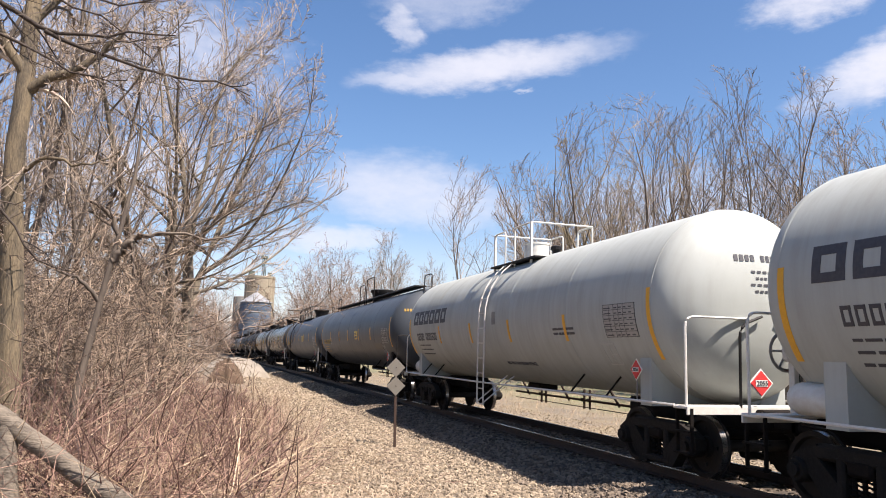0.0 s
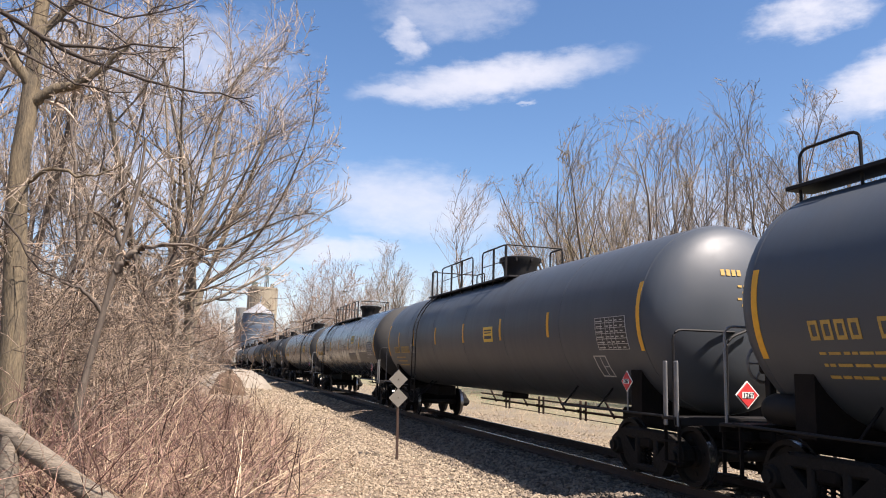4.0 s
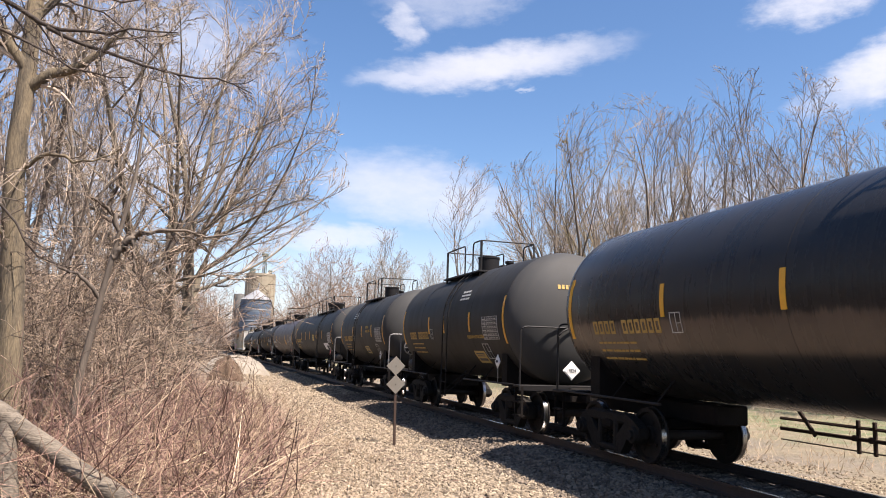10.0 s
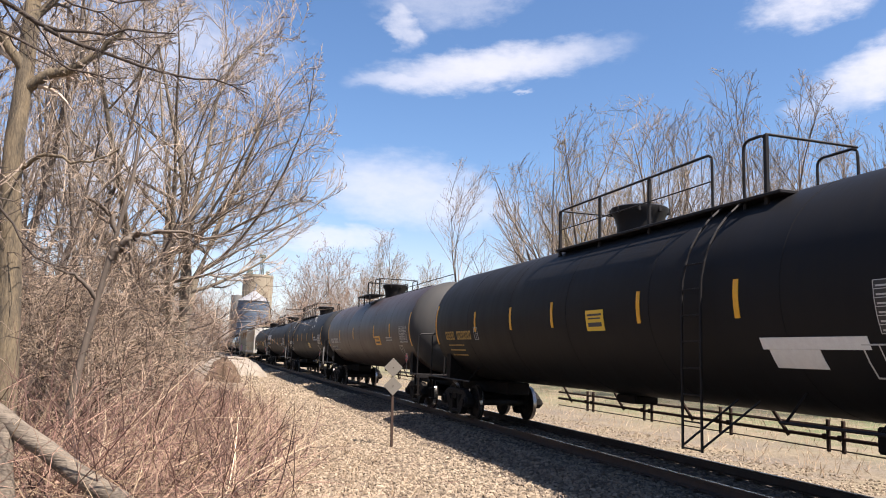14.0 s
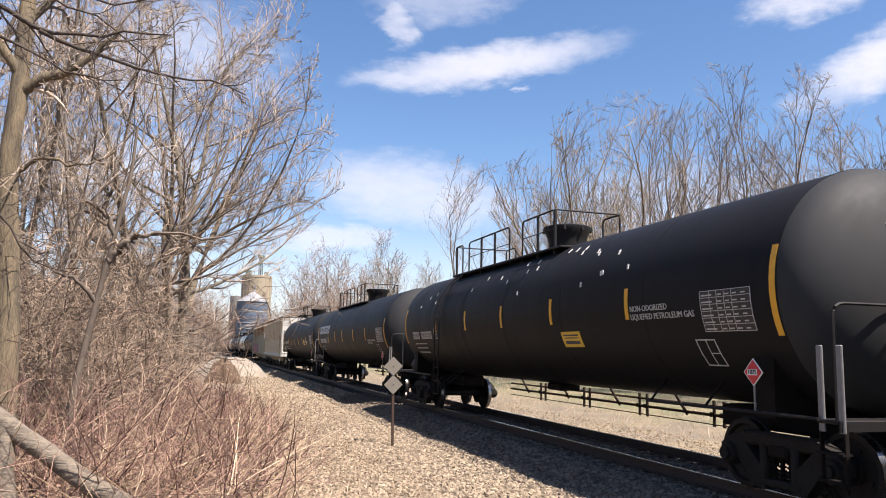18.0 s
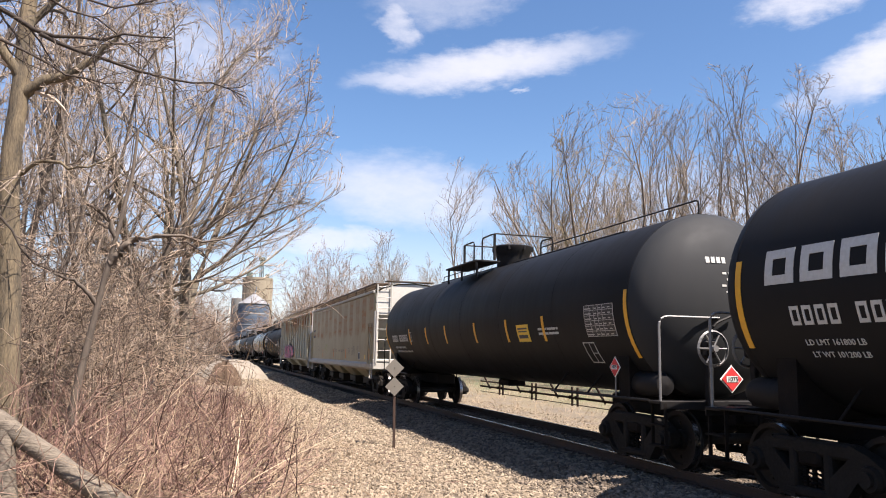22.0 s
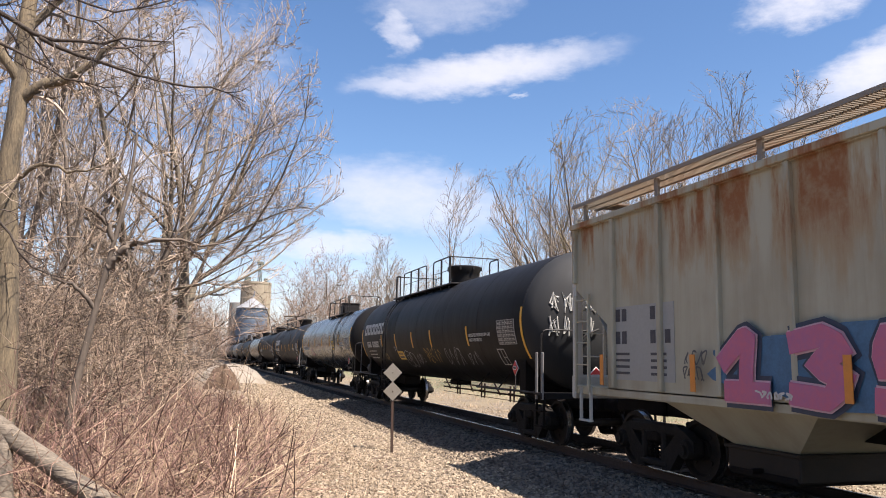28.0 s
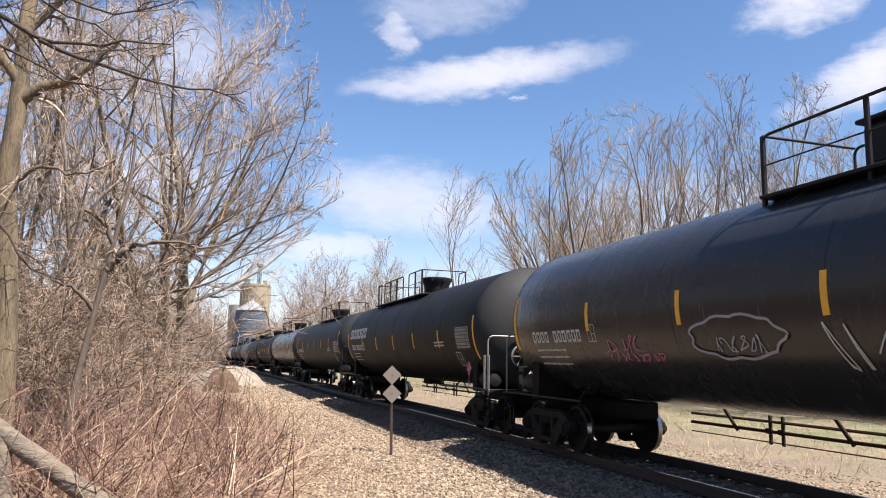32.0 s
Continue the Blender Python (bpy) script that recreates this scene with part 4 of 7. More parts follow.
canes("dead_brush", 5200, (8.8, 42), 1.6, 47, 0.0055, BRUSH_MAT, "dense tangled reddish-brown dead brush stems", 31, 2, over=0.4)
canes("bramble_canes", 1500, (9.0, 30), 1.9, 55, 0.008, BRAMBLE_MAT, "dark reddish bramble canes in the brush", 36, 3, over=0.45)
canes("straw_stems", 3200, (8.6, 30), 1.1, 50, 0.0048, STRAW_MAT, "pale bent straw stems among the brush", 32, 0, patch=0.5)
canes("arching_canes", 900, (9.2, 26), 1.75, 33, 0.0085, STRAW_MAT, "long pale canes leaning over the brush", 35, 1, head=0.2, sag=0.35, patch=0.9)
litter("twig_litter", 1700, (0.9, 4.6), (8.6, 34), 0.05, 0.25, 0.005, BRAMBLE_MAT, "fallen twigs and stems lying on the gravel edge", 37)
litter("fringe_weeds", 2200, (0.8, 3.2), (9, 40), 0.24, 0.25, 0.0035, STRAW_MAT, "short dry weeds at the gravel edge", 33)
litter("far_grass", 5200, (11.5, 30.0), (12, 75), 0.26, 0.16, 0.007, STRAW_MAT, "tufted dead grass beyond the track", 34)


# ---- single things beside the track ----
def make_log():
    g = G()
    a, b = Vector((-2.6, 9.4, 1.30)), Vector((-0.15, 8.75, -0.33))
    rng = random.Random(2)
    pts = [a + (b - a) * k / 9 + Vector((rng.uniform(-0.02, 0.02), 0, rng.uniform(-0.02, 0.02))) for k in range(10)]
    g.tube(pts, 0.095, 14, True, 0.115)
    ob = tagged(new("fallen_log", g.mesh("fallen_log", True)), "grey weathered barkless log leaning in the brush", "log")
    ob.data.materials.append(LOG_WOOD)
    g = G().tube([(-1.95, 9.25, 0.95), (-1.9, 9.1, 0.4), (-1.75, 8.9, -0.3)], 0.09, 10, True, 0.12)
    ob2 = tagged(new("dead_stem", g.mesh("dead_stem", True)), "short grey dead stem standing under the log", "log")
    ob2.data.materials.append(LOG_WOOD)


def make_sign():
    s = tagged(new("track_sign"), "rusty steel post with two blank grey diamond plates", "sign")
    s.matrix_basis = pose(4.08, 16.3, -0.3, 0, -1.2, 0)
    g = G().box((0, 0, 0.90), (0.055, 0.03, 1.95), 0.006).box((0.02, 0.02, 0.90), (0.03, 0.03, 1.95), 0.004)
    part("post", g, POST_RUST, s)
    for z in (1.70, 1.30):
        g = G().box((0, -0.03, z), (0.30, 0.006, 0.30), 0.002, Euler((0, radians(45), 0)).to_matrix())
        plate = part("diamond_plate", g, SIGN_ALU, s, "weathered aluminium diamond plate")
        part("bolt", G().lathe([(0.012, -0.045), (0.012, -0.03)], "y", (0, 0, z), 8), POST_RUST, plate)


def heap(name, c, rx, ry, h, mat, label, seed, rough=0.2):
    rng = np.random.default_rng(seed)
    n, m = 40, 14
    vs = []
    ph = rng.uniform(0, 6, 8)
    for j in range(m + 1):
        f = j / m
        for k in range(n):
            a = 2 * math.pi * k / n
            w = 1 + rough * (math.sin(3 * a + ph[0]) * 0.5 + math.sin(5 * a + ph[1]) * 0.3)
            z = h * (1 - f ** 2.6) * (1 + rough * 0.4 * math.sin(4 * a + 9 * f + ph[2])) + rng.uniform(-1, 1) * 0.22 * rough * h
            vs.append((c[0] + rx * f * w * math.cos(a), c[1] + ry * f * w * math.sin(a), c[2] + (z if f < 0.99 else -0.1)))
    q = [(j * n + k, j * n + (k + 1) % n, (j + 1) * n + (k + 1) % n, (j + 1) * n + k) for j in range(m) for k in range(n)]
    me = fast_mesh(name, np.array(vs), np.array(q), mat, True)
    tagged(new(name, me), label, "heap")


def make_silos():
    s = tagged(new("concrete_silo"), "tall tan concrete grain silo with conveyor gear on top", "silo")
    s.matrix_basis = pose(14.0, 222, 0)
    part("silo_wall", G().lathe([(4.2, -0.5), (4.2, 21.8), (4.32, 21.8), (4.32, 22.4), (0.05, 22.6)], "z", n=40), CONCRETE, s, "", True)
    for k in range(12):
        a = k * math.pi / 6
        part("seam_rib", G().box((4.2 * math.cos(a), 4.2 * math.sin(a), 10.8), (0.12, 0.12, 21.4), 0.03), CONCRETE, s)
    for x, y in ((0.3, -1.5), (1.3, -1.5), (0.3, -0.5), (1.3, -0.5)):
        part("tower_leg", G().box((x, y, 25.2), (0.14, 0.14, 5.4), 0.02), GREEN_IRON, s)
    for k in range(4):
        z = 23.0 + 1.2 * k
        part("tower_brace", G().tube([(0.3, -1.5, z), (1.3, -1.5, z + 1.2)], 0.06, 5).tube([(0.3, -1.5, z + 1.2), (1.3, -1.5, z + 1.2)], 0.06, 5), GREEN_IRON, s)
    part("elevator_leg", G().box((0.8, -1.0, 25.0), (0.42, 0.42, 5.2), 0.04), GREEN_IRON, s)
    part("elevator_head", G().box((0.8, -1, 28.0), (1.9, 1.0, 1.0), 0.2).box((0.2, -1.0, 28.6), (0.6, 0.7, 0.7), 0.1), GREEN_IRON, s)
    part("roof_house", G().box((-2.4, 0, 23.3), (1.6, 1.6, 1.4), 0.1), GREEN_IRON, s)
    part("roof_house", G().box((2.6, 0.5, 23.2), (1.1, 1.1, 1.2), 0.1), GREEN_IRON, s)
    for q in ((-3.4, 0), (3.4, 0), (-1, -3.2)):
        part("roof_rail", G().tube([(q[0], q[1], 22.4), (q[0], q[1], 23.6)], 0.06, 5).tube([(q[0] - 0.6, q[1], 23.5), (q[0] + 0.6, q[1], 23.5)], 0.06, 5), GREEN_IRON, s)
    part("fill_spout", G().tube([(0.8, -1.2, 25.5), (-1.4, -6.0, 15.5)], 0.18, 8), SILO_METAL, s)
    b = tagged(new("steel_grain_bin"), "round steel grain bin with blue bands and a conical roof", "silo")
    b.matrix_basis = pose(12.2, 205, 0)
    part("bin_wall", G().lathe([(4.0, -0.5), (4.0, 14.0)], "z", n=40, close=False), SILO_METAL, b, "", True)
    for k in range(9):
        part("corrugation", G().lathe([(4.02, k * 1.5 + 0.6), (4.09, k * 1.5 + 0.75), (4.02, k * 1.5 + 0.9)], "z", n=40, close=False), SILO_METAL if k not in (7,) else SILO_ROOF, b, "", True)
    part("blue_band", G().lathe([(4.11, 11.8), (4.11, 13.2)], "z", n=40, close=False), SILO_BLUE, b, "", True)
    part("blue_band", G().lathe([(4.11, 9.2), (4.11, 10.6)], "z", n=40, close=False), SILO_BLUE, b, "", True)
    part("bin_roof", G().lathe([(4.25, 13.9), (0.4, 16.6), (0.4, 17.0), (0.02, 17.1)], "z", n=40), SILO_ROOF, b, "", True)
    d = tagged(new("grey_silo"), "narrow dark grey concrete silo beside the bins", "silo")
    d.matrix_basis = pose(8.5 + 0.6, 232, 0)
    part("silo_wall", G().lathe([(1.9, -0.5), (1.9, 17.0), (0.05, 17.4)], "z", n=28), CONCRETE_GREY, d, "", True)


def make_signal():
    s = tagged(new("crossing_signal"), "distant railway crossing mast with paired dark lamps", "signal")
    s.matrix_basis = pose(-2.15, 85, 0.2)
    part("mast", G().lathe([(0.16, -0.6), (0.16, 0.3), (0.06, 0.32), (0.06, 4.4)], "z", n=10), SIGNAL_GREY, s)
    part("lamp_arm", G().tube([(-1.1, 0, 3.1), (1.1, 0, 3.1)], 0.04, 6), SIGNAL_GREY, s)
    for x in (-1.0, -0.45, 0.45, 1.0):
        lamp = part("lamp", G().lathe([(0.02, -0.12), (0.13, -0.08), (0.14, 0.1)], "y", (x, 0, 3.1), 12), CAR_STEEL, s)
        part("backing_disc", G().lathe([(0.30, 0.10), (0.30, 0.13)], "y", (x, 0, 3.1), 20), CAR_STEEL, lamp)
    part("crossbuck", G().box((0, -0.1, 3.9), (1.2, 0.02, 0.2), 0.0, Euler((0, radians(45), 0)).to_matrix()).box((0, -0.12, 3.9), (1.2, 0.02, 0.2), 0.0, Euler((0, radians(-45), 0)).to_matrix()), SIGN_ALU, s)
    c = tagged(new("relay_cabinet"), "small pale equipment cabinet by the crossing", "cabinet")
    c.matrix_basis = pose(-2.6, 82, -0.2)
    part("cabinet_body", G().box((0, 0, 0.9), (0.7, 0.7, 1.8), 0.03), SIGN_ALU, c)
    part("cabinet_door", G().box((0, -0.36, 0.9), (0.6, 0.02, 1.6), 0.01), SIGN_ALU, c)


make_log()
make_sign()
heap("crushed_stone_mound", (2.4, 60.0, -0.35), 2.7, 5.0, 1.3, CRUSHED, "long low heap of pale crushed stone", 5, 0.15)
heap("earth_mound", (1.25, 45.0, -0.35), 0.9, 0.9, 1.25, EARTH, "small heap of brown earth", 6, 0.45)
make_silos()
make_signal()

# ---- the train ----
SPEED = 9.13
TANK_Z, TANK_R = 2.62, 1.55
CACHE = {}
CARS = []


def cached(key, build):
    if key not in CACHE:
        CACHE[key] = build()
    return CACHE[key]


def wheelset_mesh():
    g = G()
    for s in (-1, 1):
        x = s * 0.7535
        prof = [(0.09, x - s * 0.10), (0.16, x - s * 0.10), (0.17, x - s * 0.055), (0.36, x - s * 0.03), (0.39, x - s * 0.05), (0.482, x - s * 0.048), (0.482, x - s * 0.022), (0.460, x - s * 0.012), (0.456, x + s * 0.082), (0.39, x + s * 0.085), (0.37, x + s * 0.03), (0.16, x + s * 0.01), (0.15, x + s * 0.07), (0.09, x + s * 0.075)]
        g.lathe(prof, "x", n=18)
    g.lathe([(0.085, -1.02), (0.085, 1.02)], "x", n=12)
    for s in (-1, 1):
        for k in range(4):
            a = k * math.pi / 2
            g.box((s * 0.80, 0.26 * math.cos(a), 0.26 * math.sin(a)), (0.02, 0.05, 0.05))
    me = g.mesh("wheelset", True)
    me.materials.append(WHEEL_STEEL)
    return me


def sideframe_mesh():
    g = G()
    # top chord, end jaws, lower chord and columns of a cast side frame
    g.box((0, 0, 0.70), (0.17, 1.34, 0.19), 0.04)
    for s in (-1, 1):
        g.raw([(x, y, z) for x in (-0.085, 0.085) for y, z in ((s * 0.60, 0.79), (s * 0.86, 0.70), (s * 1.06, 0.58), (s * 1.06, 0.42), (s * 0.94, 0.50), (s * 0.78, 0.58), (s * 0.55, 0.66))],
              [tuple(range(7)), tuple(range(13, 6, -1))] + [(k, (k + 1) % 7, 7 + (k + 1) % 7, 7 + k) for k in range(7)])
        g.raw([(x, y, z) for x in (-0.085, 0.085) for y, z in ((s * 0.84, 0.56), (s * 0.60, 0.64), (s * 0.24, 0.32), (s * 0.24, 0.08), (s * 0.46, 0.10))],
              [tuple(range(5)), tuple(range(9, 4, -1))] + [(k, (k + 1) % 5, 5 + (k + 1) % 5, 5 + k) for k in range(5)])
        g.box((0, s * 0.27, 0.44), (0.18, 0.13, 0.50), 0.03)
        g.box((0, s * 0.72, 0.61), (0.14, 0.36, 0.17), 0.03)
        g.box((0, s * 0.37, 0.26), (0.14, 0.20, 0.30), 0.03)
    g.box((0, 0, 0.17), (0.19, 0.80, 0.11), 0.03)
    for s in (-1, 1):
        g.lathe([(0.13, -0.14), (0.15, -0.10), (0.15, 0.10), (0.13, 0.14)], "x", (0, s * 0.89, 0.457), 14)
        g.lathe([(0.085, -0.19), (0.085, 0.19)], "x", (0, s * 0.89, 0.457), 10)
    me = g.mesh("side_frame", True)
    me.materials.append(TRUCK_CAST)
    return me


def spring_mesh():
    g = G()
    for y in (-0.14, 0, 0.14):
        for k in range(5):
            g.lathe([(0.045, -0.012), (0.062, 0), (0.045, 0.012)], "z", (0, y, 0.28 + 0.055 * k), 6)
        g.lathe([(0.03, 0.22), (0.03, 0.52)], "z", (0, y, 0), 6)
    me = g.mesh("spring_nest", True)
    me.materials.append(CAR_IRON)
    return me


def bolster_mesh():
    g = G().box((0, 0, 0.58), (2.2, 0.36, 0.20), 0.04).box((0, 0, 0.72), (0.7, 0.36, 0.12), 0.03)
    for s in (-1, 1):
        g.box((0, s * 0.42, 0.42), (1.9, 0.08, 0.10), 0.02)
        for q in (-1, 1):
            g.box((q * 0.75, s * 0.415, 0.46), (0.10, 0.06, 0.26), 0.02)
    me = g.mesh("truck_bolster", True)
    me.materials.append(CAR_IRON)
    return me


def add_truck(car, y, near_only=False):
    truck = part("truck", cached("bolster", bolster_mesh), CAR_IRON, car, "grimy cast steel two-axle truck", at=pose(0, y, 0))
    part("side_frame", cached("frame", sideframe_mesh), TRUCK_CAST, truck, at=pose(-1.0, 0, 0))
    part("side_frame", cached("frame", sideframe_mesh), TRUCK_CAST, truck, at=pose(1.0, 0, 0, 0, 0, 180))
    if not near_only:
        part("spring_nest", cached("spring", spring_mesh), CAR_IRON, truck, at=pose(-1.0, 0, 0))
        part("spring_nest", cached("spring", spring_mesh), CAR_IRON, truck, at=pose(1.0, 0, 0))
    sets = []
    for s in (-0.89, 0.89):
        me = cached("wheelset", wheelset_mesh)
        if len(me.materials) < 2:
            me.materials.append(TREAD)
            for p in me.polygons:
                rr = [math.hypot(me.vertices[i].co.y, me.vertices[i].co.z) for i in p.vertices]
                if min(rr) > 0.45 and max(rr) < 0.465:
                    p.material_index = 1
        w = part("wheelset", me, WHEEL_STEEL, truck, "steel wheels with shiny treads", at=pose(0, s, 0.457))
        sets.append((w, s))
    return sets


def arc_pts(a0, a1, r, n=8):
    """Points (x, z) of an arc round the tank's axis; the angle runs from the near side (0) over the top (90)."""
    return [(-r * math.cos(radians(a0 + (a1 - a0) * k / n)), TANK_Z + r * math.sin(radians(a0 + (a1 - a0) * k / n))) for k in range(n + 1)]


def decal(y0, y1, a0, a1, r=TANK_R, lift_=0.006, n=6, slant=0.0):
    """A thin patch lying on the near flank of the tank between angles a0 and a1 (degrees, 0 = mid height)."""
    g = G()
    pts = arc_pts(a0, a1, r + lift_, n)
    inn = arc_pts(a0, a1, r - 0.01, n)
    vs, fs = [], []
    for k, ((x, z), (xi, zi)) in enumerate(zip(pts, inn)):
        s = slant * k / n
        vs += [(x, y0 + s, z), (x, y1 + s, z), (xi, y0 + s, zi), (xi, y1 + s, zi)]
    for k in range(n):
        b = 4 * k
        fs += [(b, b + 1, b + 5, b + 4), (b, b + 4, b + 6, b + 2), (b + 1, b + 3, b + 7, b + 5)]
    fs += [(0, 2, 3, 1), (4 * n, 4 * n + 1, 4 * n + 3, 4 * n + 2)]
    return g.raw(vs, fs)


def ang(z, r=TANK_R):
    return math.degrees(math.asin(max(-1, min(1, (z - TANK_Z) / r))))


def bars_on_tank(name, y0, chars, z0, z1, cw, gap, mat, car, label="", r=TANK_R):
    """A line of stencilled marks kept as plain blocks, one block a character; '_' leaves a space. Reads from +y to -y."""
    y = y0
    for ch in chars:
        if ch != "_":
            g = G()
            a0, a1 = ang(z0, r), ang(z1, r)
            t = (a1 - a0) * 0.2
            w = cw * 0.24
            for q0, q1, b0, b1 in ((y - cw, y - cw + w, a0, a1), (y - w, y, a0, a1), (y - cw, y, a1 - t, a1), (y - cw, y, a0, a0 + t)):
                d = decal(q0, q1, b0, b1, r, 0.005, 2)
                g.raw(d.v, d.f)
            part(name, g, mat, car, label)
        y -= cw + gap


def lines_on_tank(name, y0, y1, rows, mat, car, r=TANK_R, seed=0):
    """Small unreadable print as broken thin bars."""
    g, rng = G(), random.Random(seed)
    for z, h in rows:
        y = y1
        while y > y0 + 0.05:
            w = rng.uniform(0.05, 0.22)
            d = decal(max(y - w, y0), y, ang(z, r), ang(z + h, r), r, 0.005, 1)
            g.raw(d.v, d.f)
            y -= w + rng.uniform(0.02, 0.05)
    return tagged(part(name, g, mat, car), kind="stuff")


def words_mesh(body, size):
    cu = bpy.data.curves.new("words", "FONT")
    cu.body, cu.size, cu.extrude, cu.align_x, cu.align_y = body, size, 0.004, "LEFT", "CENTER"
    cu.resolution_u = 2
    ob = bpy.data.objects.new("words", cu)
    scene.collection.objects.link(ob)
    me = bpy.data.meshes.new_from_object(ob.evaluated_get(bpy.context.evaluated_depsgraph_get()))
    bpy.data.objects.remove(ob)
    return me


def words_on_tank(name, body, y, z, size, mat, car, r=TANK_R):
    """Readable lettering wrapped on the near flank, from y towards -y."""
    me = words_mesh(body, size)
    for v in me.vertices:
        a = ang(z, r) + math.degrees(v.co.y / r)
        rr = r + 0.004 + v.co.z
        v.co = (-rr * math.cos(radians(a)), y - v.co.x, TANK_Z + rr * math.sin(radians(a)))
    me.materials.clear()
    me.materials.append(mat)
    ob = new(name, me)
    ob.parent = car
    return ob


def words_flat(name, body, at, size, mat, parent):
    me = words_mesh(body, size)
    me.materials.clear()
    me.materials.append(mat)
    ob = new(name, me)
    ob.parent = parent
    ob.matrix_basis = at
    return ob


def scribble(path, w, r=TANK_R, k=1.0):
    """A spray-painted line on the flank: path of (y, z)."""
    g = G()
    vs, fs = [], []
    for i, (y, z) in enumerate(path):
        y2, z2 = path[min(i + 1, len(path) - 1)]
        y1, z1 = path[max(i - 1, 0)]
        dy, dz = y2 - y1, z2 - z1
        L = math.hypot(dy, dz) or 1
        ny, nz = -dz / L * w, dy / L * w
        for sg in (-1, 1):
            yy, zz = y + sg * ny, z + sg * nz
            a = radians(ang(zz, r))
            if r > 50:
                vs.append((-1.6 - 0.005, yy, zz))
            else:
                vs.append((-(r + 0.006 + 0.0005 * i) * math.cos(a), yy, TANK_Z + (r + 0.006 + 0.0005 * i) * math.sin(a)))
    for i in range(len(path) - 1):
        fs.append((2 * i, 2 * i + 1, 2 * i + 3, 2 * i + 2))
    return g.raw(vs, fs)


def diamond_on(car, pos, size, mat, text, facing):
    """A hazard placard in its holder."""
    g = G().box((0, 0, 0), (0.02, size * 0.7, size * 0.7), 0.006, Euler((radians(45), 0, 0)).to_matrix())
    ob = part("placard", g, mat, car, "diamond hazard placard with a number")
    rz = {"side": 0, "end": 90}[facing]
    ob.matrix_basis = pose(*pos, 0, 0, rz)
    rim = part("placard_border", G().box((0.006, 0, 0), (0.01, size * 0.8, size * 0.8), 0.003, Euler((radians(45), 0, 0)).to_matrix()), WHITE_PLACARD, ob)
    if text:
        band = part("number_panel", G().box((-0.013, 0, 0), (0.006, size * 0.55, size * 0.24)), WHITE_PLACARD, ob)
        w = words_flat("placard_number", text, Matrix.Translation((-0.02, size * 0.24, 0)) @ Matrix(((0, 0, -1, 0), (-1, 0, 0, 0), (0, 1, 0, 0), (0, 0, 0, 1))), size * 0.26, STENCIL_DARK, ob)
    return ob


